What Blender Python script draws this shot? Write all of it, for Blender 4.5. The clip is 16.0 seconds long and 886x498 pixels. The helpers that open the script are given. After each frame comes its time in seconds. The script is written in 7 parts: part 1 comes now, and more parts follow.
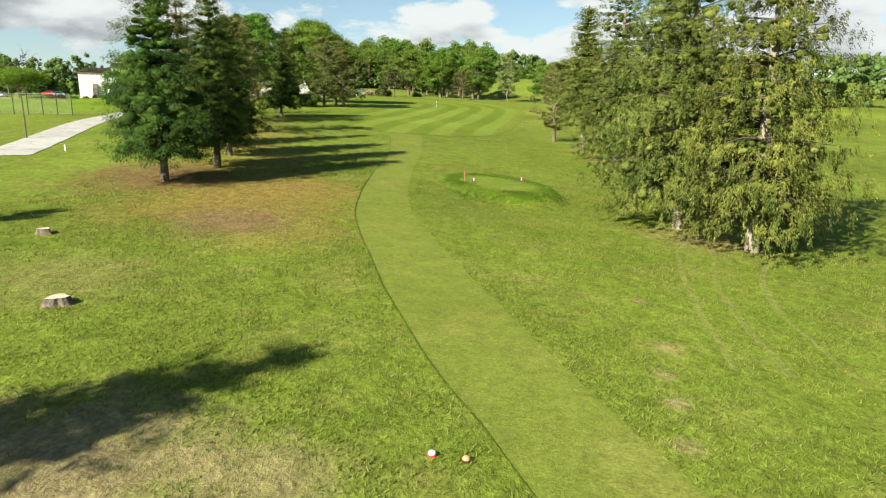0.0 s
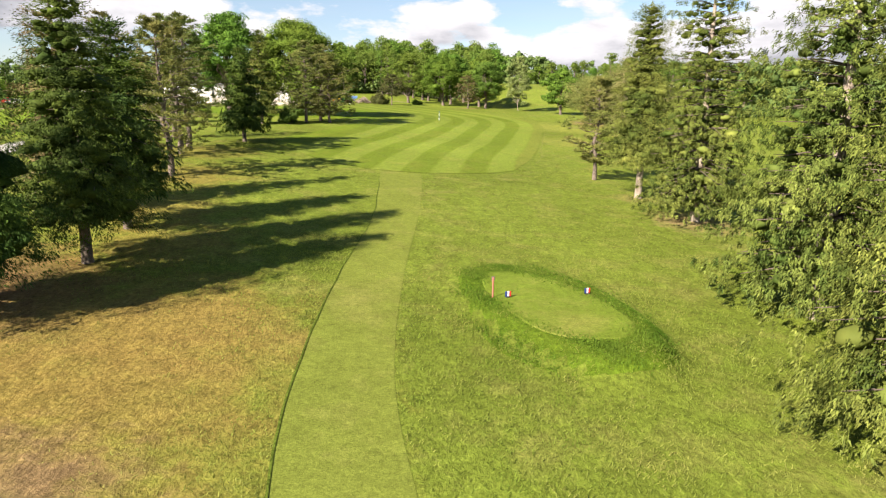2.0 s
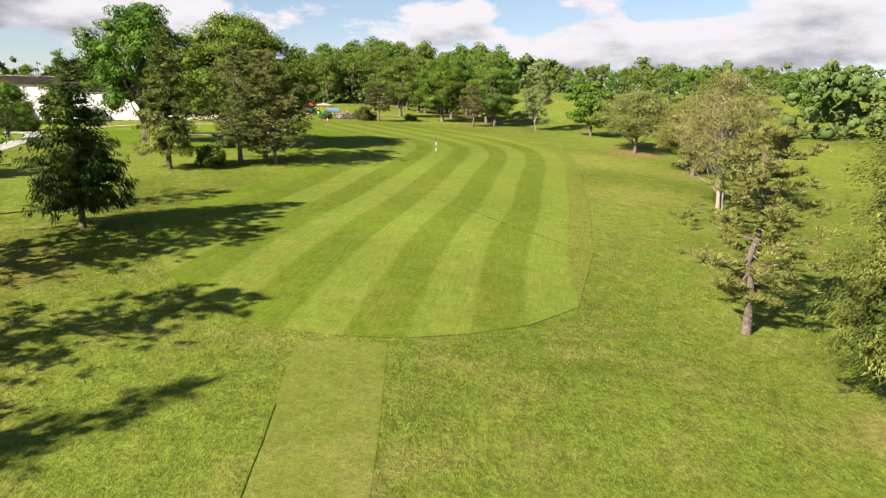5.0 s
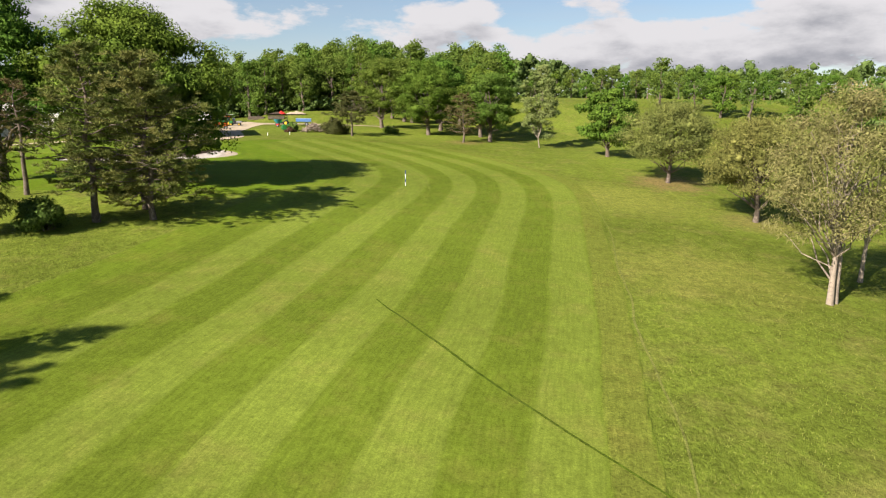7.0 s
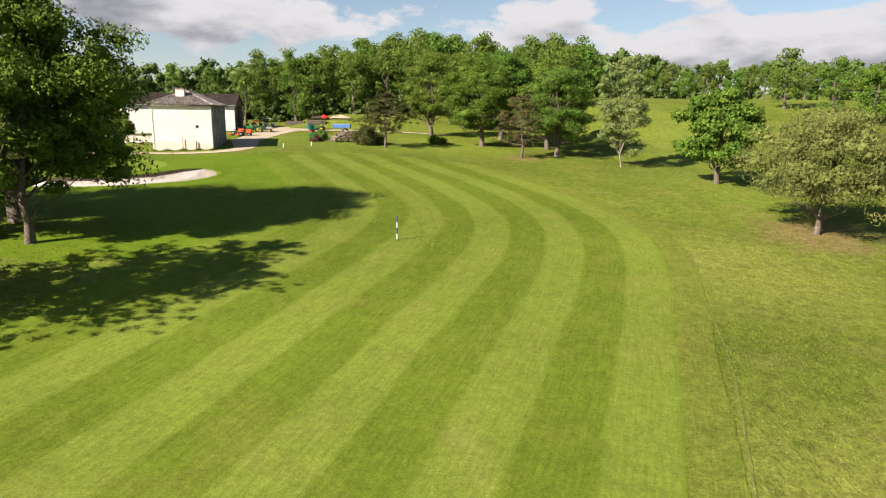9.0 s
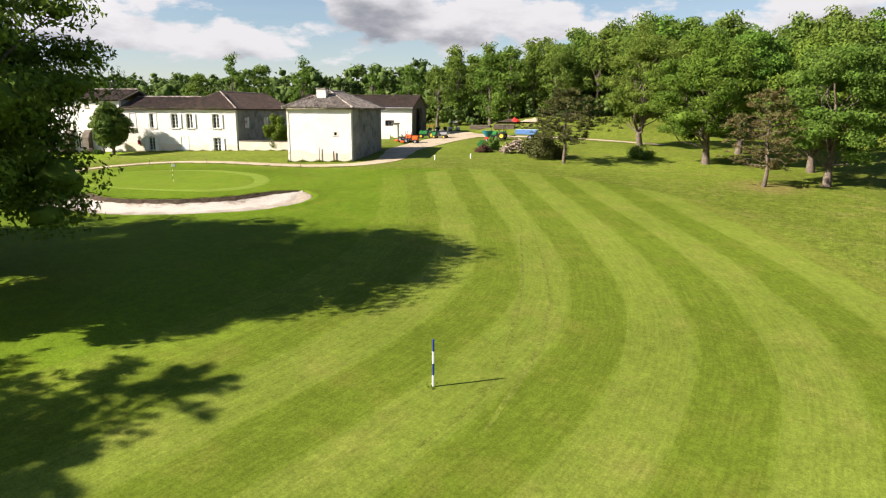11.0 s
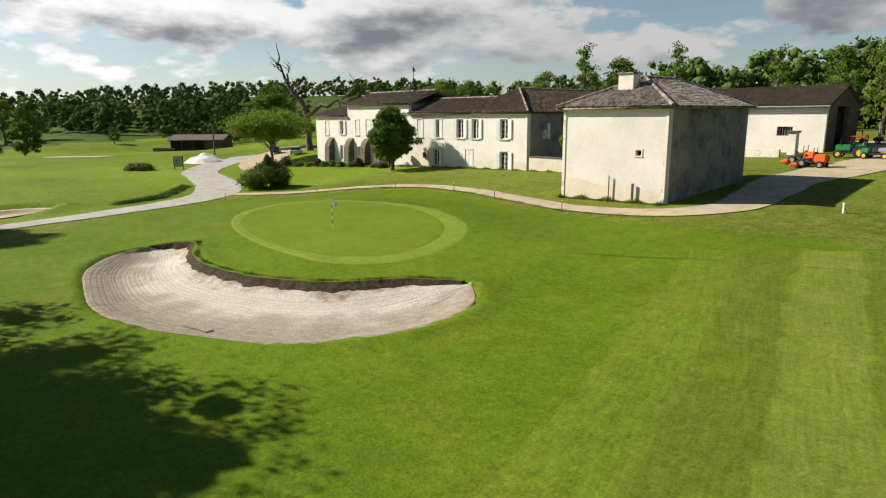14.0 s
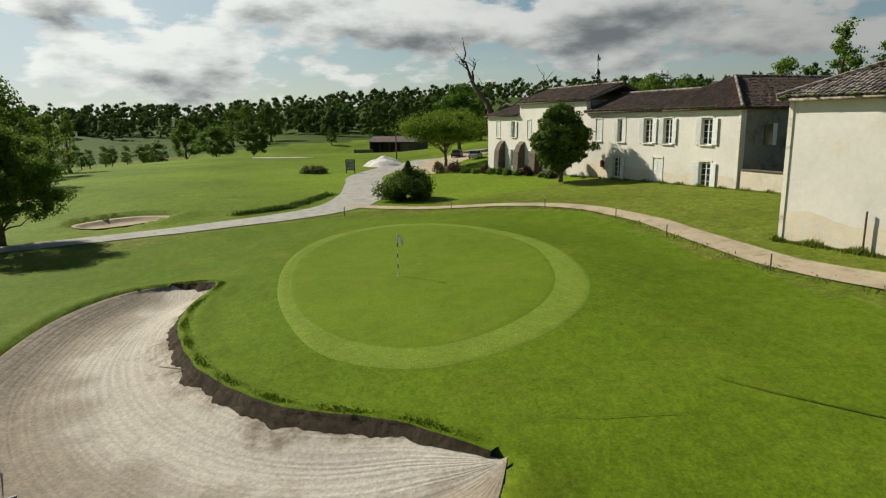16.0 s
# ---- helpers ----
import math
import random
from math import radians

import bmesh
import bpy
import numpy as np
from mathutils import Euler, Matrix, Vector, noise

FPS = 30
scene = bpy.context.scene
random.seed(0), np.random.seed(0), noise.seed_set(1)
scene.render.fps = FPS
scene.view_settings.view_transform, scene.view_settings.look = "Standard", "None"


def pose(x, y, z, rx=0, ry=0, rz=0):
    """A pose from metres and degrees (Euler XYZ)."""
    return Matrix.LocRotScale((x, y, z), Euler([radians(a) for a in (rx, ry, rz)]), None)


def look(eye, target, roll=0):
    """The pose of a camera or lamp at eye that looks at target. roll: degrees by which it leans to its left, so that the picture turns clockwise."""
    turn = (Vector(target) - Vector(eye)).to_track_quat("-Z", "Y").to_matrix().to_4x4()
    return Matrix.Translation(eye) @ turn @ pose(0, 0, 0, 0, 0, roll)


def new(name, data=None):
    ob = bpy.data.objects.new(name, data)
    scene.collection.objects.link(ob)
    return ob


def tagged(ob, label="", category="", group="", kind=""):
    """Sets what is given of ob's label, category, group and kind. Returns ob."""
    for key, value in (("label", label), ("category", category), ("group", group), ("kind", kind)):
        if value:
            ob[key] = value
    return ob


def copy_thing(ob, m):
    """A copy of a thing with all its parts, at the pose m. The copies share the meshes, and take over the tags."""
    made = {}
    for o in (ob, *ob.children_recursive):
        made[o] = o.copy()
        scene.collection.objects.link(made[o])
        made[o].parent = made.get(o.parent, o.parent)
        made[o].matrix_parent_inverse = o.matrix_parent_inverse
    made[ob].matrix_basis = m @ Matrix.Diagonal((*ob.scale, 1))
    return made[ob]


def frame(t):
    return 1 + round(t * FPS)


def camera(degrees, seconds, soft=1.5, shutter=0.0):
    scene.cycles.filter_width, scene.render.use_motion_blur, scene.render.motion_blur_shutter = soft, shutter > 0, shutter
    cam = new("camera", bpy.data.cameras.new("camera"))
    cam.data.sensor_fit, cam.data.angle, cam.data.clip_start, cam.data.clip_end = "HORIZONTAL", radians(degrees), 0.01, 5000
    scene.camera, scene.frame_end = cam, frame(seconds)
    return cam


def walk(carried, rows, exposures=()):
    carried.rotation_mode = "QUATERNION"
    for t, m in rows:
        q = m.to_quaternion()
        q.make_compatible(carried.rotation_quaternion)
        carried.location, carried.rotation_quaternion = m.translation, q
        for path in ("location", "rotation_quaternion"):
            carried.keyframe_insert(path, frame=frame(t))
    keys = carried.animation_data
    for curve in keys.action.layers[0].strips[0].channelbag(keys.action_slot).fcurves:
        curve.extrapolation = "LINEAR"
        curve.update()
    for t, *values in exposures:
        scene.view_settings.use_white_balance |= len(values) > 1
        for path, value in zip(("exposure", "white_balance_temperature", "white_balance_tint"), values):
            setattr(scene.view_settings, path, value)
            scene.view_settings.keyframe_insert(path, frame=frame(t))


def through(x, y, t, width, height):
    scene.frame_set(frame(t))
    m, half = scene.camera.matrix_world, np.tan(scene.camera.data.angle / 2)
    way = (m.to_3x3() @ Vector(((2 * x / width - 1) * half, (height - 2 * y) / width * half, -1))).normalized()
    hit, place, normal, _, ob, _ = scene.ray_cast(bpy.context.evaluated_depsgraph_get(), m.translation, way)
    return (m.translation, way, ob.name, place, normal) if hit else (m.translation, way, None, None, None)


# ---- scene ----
cam = camera(70.5, 16.0, soft=1.2)
METRES, EYE, TILT, LEAN, TURN = 195.5, 10.948, 0.0, 0.0, 0.0
ROWS = [
    (0.0, 0.0, 0.0, 0.0, 0.12, -12.14, -0.54),
    (0.5, -0.0008, 0.0259, 0.0046, 0.15, -12.18, -0.57),
    (1.0, -0.0017, 0.0536, 0.0089, 0.17, -12.2, -0.6),
    (1.5, -0.0026, 0.0826, 0.013, 0.2, -12.23, -0.64),
    (2.0, -0.0035, 0.1129, 0.0166, 0.21, -12.21, -0.65),
    (2.5, -0.0043, 0.1435, 0.02, 0.22, -12.2, -0.67),
    (3.0, -0.0049, 0.174, 0.0233, 0.24, -12.18, -0.7),
    (3.5, -0.0053, 0.2046, 0.0271, 0.25, -12.18, -0.69),
    (4.0, -0.0053, 0.236, 0.0309, 0.25, -12.19, -0.68),
    (4.5, -0.0045, 0.2682, 0.0349, 0.25, -12.19, -0.7),
    (7.0, 0.0156, 0.4365, 0.0521, 0.57, -12.19, -0.62),
    (7.5, 0.0233, 0.4709, 0.0537, 1.28, -12.2, -0.65),
    (8.0, 0.0314, 0.5059, 0.0557, 2.96, -12.24, -0.69),
    (10.5, 0.0503, 0.6815, 0.0605, 23.26, -12.53, -0.55),
    (11.0, 0.0463, 0.7167, 0.0608, 29.83, -12.54, -0.42),
    (11.5, 0.038, 0.751, 0.061, 37.21, -12.52, -0.22),
    (12.0, 0.0256, 0.7837, 0.0609, 44.2, -12.49, -0.06),
    (12.5, 0.0097, 0.8145, 0.0605, 50.65, -12.38, 0.09),
    (13.0, -0.0081, 0.8423, 0.0603, 56.56, -12.28, 0.2),
    (13.5, -0.0259, 0.8665, 0.0597, 61.04, -12.21, 0.28),
    (14.0, -0.0432, 0.8867, 0.059, 65.64, -12.11, 0.45),
    (14.5, -0.0595, 0.903, 0.0588, 70.71, -11.97, 0.59),
    (15.0, -0.0749, 0.9157, 0.0582, 75.86, -11.9, 0.76),
    (15.5, -0.0897, 0.9267, 0.0579, 80.84, -11.86, 0.95),
    (16.0, -0.1054, 0.9378, 0.0577, 85.23, -11.77, 0.97),
]
walk(cam, [(t, pose(0, 0, EYE, TILT, LEAN, TURN) @ pose(METRES * x, METRES * y, METRES * z, 90 + pitch, roll, yaw)) for t, x, y, z, yaw, pitch, roll in ROWS],
     exposures=[(0, 1.33, 6350, 2), (1, 1.46, 6500, 13), (2, 1.55, 6500, 15), (3, 1.47, 6450, 16), (4.5, 1.37, 6450, 17), (7, 1.1, 6450, 14), (8, 1.04, 6450, 14), (10.5, 1.24, 6450, 15), (11, 1.22, 6450, 14), (12, 1.1, 6500, 10), (13, 0.9, 6500, 10), (14.5, 0.54, 6500, 7), (16, 0.22, 6550, 3)])


# ---- sky, sun ----
SUN_EL, SUN_AZ = radians(33), radians(225)   # the sun stands in the south-west; shadows fall to the north-east
sun = new("sun", bpy.data.lights.new("sun", "SUN"))
sun.data.energy, sun.data.angle, sun.data.color = 5.9, radians(0.55), (1.0, 0.93, 0.82)
sun_dir = Vector((math.cos(SUN_EL) * math.cos(SUN_AZ), math.cos(SUN_EL) * math.sin(SUN_AZ), math.sin(SUN_EL)))
sun.matrix_world = look(sun_dir * 200, (0, 0, 0))


def nodes_of(tree):
    tree.nodes.clear()

    def add(kind, **values):
        n = tree.nodes.new(kind)
        for key, v in values.items():
            if key == "operation":
                n.operation = v
            elif key == "blend":
                n.blend_type = v
            else:
                n.inputs[key.replace("_", " ")].default_value = v
        return n
    return add, tree.links.new


world = bpy.data.worlds.new("sky")
scene.world = world
world.use_nodes = True
add, link = nodes_of(world.node_tree)
sky = add("ShaderNodeTexSky")
sky.sky_type, sky.sun_disc, sky.sun_elevation, sky.sun_rotation = "NISHITA", False, SUN_EL, radians(225)
sky.air_density, sky.dust_density, sky.ozone_density = 1.1, 0.15, 2.5
coord = add("ShaderNodeTexCoord")
sep = add("ShaderNodeSeparateXYZ")
link(coord.outputs["Generated"], sep.inputs[0])
facing = add("ShaderNodeVectorMath", operation="DOT_PRODUCT")  # clouds glow towards the sun
facing.inputs[1].default_value = sun_dir
link(coord.outputs["Generated"], facing.inputs[0])
dome = add("ShaderNodeVectorMath", operation="MULTIPLY")   # clouds flattened towards the horizon
dome.inputs[1].default_value = (1.0, 1.0, 2.6)
link(coord.outputs["Generated"], dome.inputs[0])


# the cumulus banks of the day: bearing west of north, elevation, half width (degrees), strength
BANKS = ((29, 8.0, 9, 0.30), (19, 7.0, 6, 0.26), (9, 7.6, 4.5, 0.28), (-1.5, 7.6, 5.5, 0.34), (-5, 5.2, 5, 0.28), (-14, 5.4, 6, 0.30), (-22, 5.4, 7, 0.27), (-31, 6.0, 9, 0.28), (-44, 7, 9, 0.27),
         (48, 6.2, 6, 0.30), (36, 9.4, 8, 0.30), (62, 9.0, 10, 0.40), (72, 8.4, 7, 0.36), (84, 8.2, 9, 0.38), (97, 8.6, 8, 0.40), (73, 6.0, 6, 0.24), (108, 4.5, 9, 0.30), (116, 9.5, 8, 0.32), (58, 6.2, 5, 0.22))


def heap(offset, detail):
    """Cumulus: the banks, a wide noise for their lobes, a finer one for the billows, read a little above the spot if asked."""
    spot = add("ShaderNodeVectorMath", operation="ADD")
    spot.inputs[1].default_value = (0.0, 0.0, offset)
    link(dome.outputs[0], spot.inputs[0])
    wide = add("ShaderNodeTexNoise", Scale=7.0, Detail=2.0, Roughness=0.5)
    fine = add("ShaderNodeTexNoise", Scale=15.0, Detail=detail, Roughness=0.62)
    link(spot.outputs[0], wide.inputs["Vector"])
    link(spot.outputs[0], fine.inputs["Vector"])
    both = add("ShaderNodeMath", operation="MULTIPLY_ADD")
    link(fine.outputs["Fac"], both.inputs[0])
    both.inputs[1].default_value = 0.62
    link(wide.outputs["Fac"], both.inputs[2])
    total = both.outputs[0]
    for west, up, half, strength in BANKS:
        away = add("ShaderNodeVectorMath", operation="DISTANCE")
        e, w = radians(up), radians(west)
        away.inputs[1].default_value = (-math.sin(w) * math.cos(e), math.cos(w) * math.cos(e), 2.6 * math.sin(e))
        link(spot.outputs[0], away.inputs[0])
        swell = add("ShaderNodeMapRange")
        swell.inputs["From Min"].default_value, swell.inputs["From Max"].default_value = radians(half) * 1.25, 0.0
        swell.inputs["To Max"].default_value = strength
        link(away.outputs["Value"], swell.inputs[0])
        more = add("ShaderNodeMath", operation="ADD")
        link(total, more.inputs[0])
        link(swell.outputs[0], more.inputs[1])
        total = more.outputs[0]
    return total


cover = add("ShaderNodeValToRGB")
cover.color_ramp.elements[0].position, cover.color_ramp.elements[1].position = 0.86, 0.96
link(heap(0.0, 9.0), cover.inputs[0])
shade = add("ShaderNodeMapRange")             # the mass overhead of each spot shades its base
shade.interpolation_type = "SMOOTHSTEP"
shade.inputs["From Min"].default_value, shade.inputs["From Max"].default_value = 0.86, 1.42
link(heap(0.075, 6.0), shade.inputs[0])
glow = add("ShaderNodeMapRange")
glow.inputs["From Min"].default_value, glow.inputs["From Max"].default_value = 0.2, 0.85
glow.inputs["To Min"].default_value, glow.inputs["To Max"].default_value = 1.0, 2.1
link(facing.outputs["Value"], glow.inputs[0])
sunny = add("ShaderNodeVectorMath", operation="SCALE")
sunny.inputs[0].default_value = (7.0, 6.95, 6.95)
link(glow.outputs[0], sunny.inputs["Scale"])
lit = add("ShaderNodeMixRGB")
link(shade.outputs[0], lit.inputs[0])
link(sunny.outputs[0], lit.inputs[1])
lit.inputs[2].default_value = (2.6, 2.75, 3.05, 1)
high = add("ShaderNodeMapRange")      # a bank of cumulus round the horizon, open blue overhead
high.inputs["From Min"].default_value, high.inputs["From Max"].default_value = 0.6, 0.36
link(sep.outputs["Z"], high.inputs[0])
amount = add("ShaderNodeMath", operation="MULTIPLY")
link(cover.outputs[0], amount.inputs[0])
link(high.outputs[0], amount.inputs[1])
streaks = add("ShaderNodeTexNoise", Scale=2.0, Detail=5.0, Roughness=0.55)   # a thin high veil, thicker towards the horizon
thin = add("ShaderNodeVectorMath", operation="MULTIPLY")
thin.inputs[1].default_value = (1.0, 1.0, 9.0)
link(coord.outputs["Generated"], thin.inputs[0])
link(thin.outputs[0], streaks.inputs["Vector"])
low = add("ShaderNodeMapRange")
low.inputs["From Min"].default_value, low.inputs["From Max"].default_value = 0.30, 0.0
low.inputs["To Max"].default_value = 0.35
link(sep.outputs["Z"], low.inputs[0])
veil = add("ShaderNodeMath", operation="MULTIPLY_ADD")
link(streaks.outputs["Fac"], veil.inputs[0])
veil.inputs[1].default_value = 0.5
link(low.outputs[0], veil.inputs[2])
veil_amount = add("ShaderNodeMapRange")
veil_amount.inputs["From Min"].default_value, veil_amount.inputs["From Max"].default_value = 0.36, 0.9
link(veil.outputs[0], veil_amount.inputs[0])
towards = add("ShaderNodeMapRange")      # the veil whitens round the sun
towards.inputs["From Min"].default_value, towards.inputs["From Max"].default_value = 0.5, 0.86
towards.inputs["To Max"].default_value = 0.7
link(facing.outputs["Value"], towards.inputs[0])
near_ground = add("ShaderNodeMapRange")
near_ground.inputs["From Min"].default_value, near_ground.inputs["From Max"].default_value = 0.42, 0.16
link(sep.outputs["Z"], near_ground.inputs[0])
white = add("ShaderNodeMath", operation="MULTIPLY")
link(towards.outputs[0], white.inputs[0])
link(near_ground.outputs[0], white.inputs[1])
veil_sum = add("ShaderNodeMath", operation="MAXIMUM")
link(veil_amount.outputs[0], veil_sum.inputs[0])
link(white.outputs[0], veil_sum.inputs[1])
veil_lit = add("ShaderNodeVectorMath", operation="SCALE")
veil_lit.inputs[0].default_value = (5.2, 5.6, 6.0)
link(glow.outputs[0], veil_lit.inputs["Scale"])
veiled = add("ShaderNodeMixRGB")
link(veil_sum.outputs[0], veiled.inputs[0])
link(sky.outputs[0], veiled.inputs[1])
link(veil_lit.outputs[0], veiled.inputs[2])
clouded = add("ShaderNodeMixRGB")
link(amount.outputs[0], clouded.inputs[0])
link(veiled.outputs[0], clouded.inputs[1])
link(lit.outputs[0], clouded.inputs[2])
back = add("ShaderNodeBackground", Strength=0.052)
link(clouded.outputs[0], back.inputs[0])
link(back.outputs[0], add("ShaderNodeOutputWorld").inputs[0])

# ---- terrain ----
def sstep(a, b, v):
    t = np.clip((np.asarray(v, float) - a) / (b - a), 0, 1)
    return t * t * (3 - 2 * t)


# the rise of the valley floor along y, smoothed
RISE_Y = (-400, -120, -30, 0, 25, 40, 55, 85, 100, 125, 160, 185, 205, 230, 300, 420, 700)
RISE_Z = (0, 2, 3, 3.3, 3.9, 4.6, 5.5, 7.9, 8.9, 10.3, 12.7, 14.3, 15.6, 16.9, 20, 27, 32)
AXIS = np.linspace(-450, 1200, 1651)
bell = np.exp(-0.5 * (np.arange(-36, 37) / 9) ** 2)
RISE = np.convolve(np.pad(np.interp(AXIS, RISE_Y, RISE_Z), 36, mode="edge"), bell / bell.sum(), "valid")


def softclip(x, lo, hi, w=6.0):
    return x - w * np.logaddexp(0, (x - hi) / w) + w * np.logaddexp(0, (lo - x) / w)


def base(x, y):
    z = np.interp(y, AXIS, RISE)
    s = -0.045 - 0.018 * sstep(50, 95, y) + 0.043 * sstep(150, 190, y)
    z = z + s * softclip(x, -26, 45)
    # west of the green a level shelf, a valley, and a ridge beyond
    w = sstep(-30, -130, x) * sstep(90, 150, y)
    shelf = 13.6 + 2.4 * sstep(182, 215, y) + 2.0 * sstep(230, 300, y) - 3.0 * sstep(150, 60, y)
    z = z * (1 - w) + shelf * w
    z = z - (4.5 * sstep(-185, -250, x) - 3.0 * sstep(-255, -300, x)) * sstep(260, 160, y)
    z = z + 1.9 * sstep(251, 260, y) * sstep(-52, -46, x) * sstep(0, -24, x)      # the raised ground behind the yard
    z = z + (7.5 * sstep(208, 268, y) - 4.5 * sstep(290, 420, y)) * sstep(8, 24, x)      # the meadow slope in the north-east
    r = np.hypot(x + 20, y - 100)
    z = z + 25 * sstep(260, 740, r) * sstep(-80, -320, x)
    return z + 10 * sstep(380, 800, r) * sstep(-320, -80, x)


def spline(points, n, closed=False):
    """A smooth curve of n points through the given ones (centripetal enough for gentle outlines)."""
    p = np.array(points, float)
    m = len(p)
    t = np.linspace(0, m if closed else m - 1, n, endpoint=not closed)
    i = np.minimum(t.astype(int), m - 1 if closed else m - 2)
    f = (t - i)[:, None]
    g = (lambda k: p[k % m]) if closed else (lambda k: p[np.clip(k, 0, m - 1)])
    a, b, c, d = g(i - 1), g(i), g(i + 1), g(i + 2)
    return 0.5 * (2 * b + (c - a) * f + (2 * a - 5 * b + 4 * c - d) * f ** 2 + (3 * b - a - 3 * c + d) * f ** 3)


def inside_depth(x, y, outline):
    """Signed distance to a closed outline, positive within."""
    shape = np.shape(x)
    q = np.stack([np.ravel(x), np.ravel(y)], 1).astype(float)
    out = np.full(len(q), -99.0)
    lo, hi = outline.min(0) - 4, outline.max(0) + 4
    near = np.where(((q > lo) & (q < hi)).all(1))[0]
    if len(near):
        a, b = outline, np.roll(outline, -1, 0)
        best, wind = np.full(len(near), 1e9), np.zeros(len(near), bool)
        v = q[near]
        for s, e in zip(a, b):
            t = np.clip(((v - s) @ (e - s)) / max((e - s) @ (e - s), 1e-9), 0, 1)
            best = np.minimum(best, np.hypot(*(v - s - t[:, None] * (e - s)).T))
            cross = (s[1] > v[:, 1]) != (e[1] > v[:, 1])
            if s[1] != e[1]:
                wind ^= cross & (v[:, 0] < (e[0] - s[0]) * (v[:, 1] - s[1]) / (e[1] - s[1]) + s[0])
        out[near] = np.where(wind, best, -best)
    return out.reshape(shape)


# the greenside bunker: its bank under the green, then its far rim
BUNKER_BANK = spline([(-51.4, 172.4), (-50.2, 174.9), (-46.6, 174.7), (-43.4, 175.3), (-39.3, 177.3), (-36.2, 180.2), (-34.6, 183.2), (-32.6, 185.6)], 60)
BUNKER_RIM = spline([(-51.4, 172.4), (-50.4, 170.4), (-47.0, 169.2), (-42.6, 169.4), (-37.6, 170.4), (-33.0, 173.4), (-29.9, 177.2), (-29.2, 181.6), (-30.4, 184.6), (-32.6, 185.6)], 60)
BUNKER = np.vstack([BUNKER_BANK, BUNKER_RIM[-2:0:-1]])
POT = spline([(-75.5, 156.0), (-79.5, 159.5), (-78.5, 164.0), (-75.0, 163.0), (-72.5, 159.5)], 40, True)
GREEN_AT, GREEN_AXES, GREEN_TURN = (-50.3, 184.9), (13.0, 7.1), radians(12)
TEE_AT, TEE_AXES, TEE_TURN = (4.4, 51.0), (5.8, 2.7), radians(-70)


def oval(x, y, at, axes, turn):
    c, s = math.cos(turn), math.sin(turn)
    u = ((x - at[0]) * c + (y - at[1]) * s) / axes[0]
    v = (-(x - at[0]) * s + (y - at[1]) * c) / axes[1]
    return np.hypot(u, v)


def height(x, y, carve=0.0):
    x, y = np.asarray(x, float), np.asarray(y, float)
    z = base(x, y)
    z = z + 0.45 * sstep(1.75, 0.95, oval(x, y, GREEN_AT, GREEN_AXES, GREEN_TURN))
    k = sstep(1.55, 1.08, oval(x, y, TEE_AT, TEE_AXES, TEE_TURN))
    z = z * (1 - k) + k * (5.55 + 0.02 * (y - 51))
    d = inside_depth(x, y, BUNKER)
    near_bank = inside_bank(x, y)
    bank = sstep(3.0, 0.0, near_bank)
    bank = bank * sstep(-32.7, -35.2, x)
    z = z - (0.50 - 0.12 * bank) * sstep(-0.3, 2.0, d) - 0.15 * bank * np.clip(d / 0.2, 0, 1) + 0.12 * sstep(-1.6, -0.2, d) * (d < 0)
    z = z - carve * np.where((near_bank < 1.3) & (near_bank + 0.35 < near_rim(x, y)), sstep(-0.3, -0.02, d), sstep(0.1, 0.45, d))
    p = inside_depth(x, y, POT)
    z = z - 0.45 * sstep(-0.1, 1.2, p) + 0.5 * sstep(-3.5, -0.3, p) * (p < -0.2) * sstep(-72, -77, x)
    return z


def near_rim(x, y):
    return inside_bank(x, y, BUNKER_RIM)


def inside_bank(x, y, line=BUNKER_BANK):
    """Distance to the bunker's bank under the green, or to another of its edges."""
    shape = np.shape(x)
    q = np.stack([np.ravel(x), np.ravel(y)], 1).astype(float)
    out = np.full(len(q), 99.0)
    near = np.where((np.abs(q - (-42, 178)) < 16).all(1))[0]
    if len(near):
        out[near] = np.hypot(*(q[near][:, None, :] - line[None, ::3, :]).transpose(2, 0, 1)).min(1)
    return out.reshape(shape)
# ---- terrain ends ----

# ---- materials ----
def material(name):
    m = bpy.data.materials.new(name)
    m.use_nodes = True
    add, link = nodes_of(m.node_tree)
    return m, add, link


def ramp(add, link, source, stops):
    n = add("ShaderNodeValToRGB")
    while len(n.color_ramp.elements) < len(stops):
        n.color_ramp.elements.new(0.5)
    for e, (p, c) in zip(n.color_ramp.elements, stops):
        e.position, e.color = p, (*c, 1)
    link(source, n.inputs[0])
    return n.outputs[0]


def tint(c, k):
    return tuple(v * k for v in c)


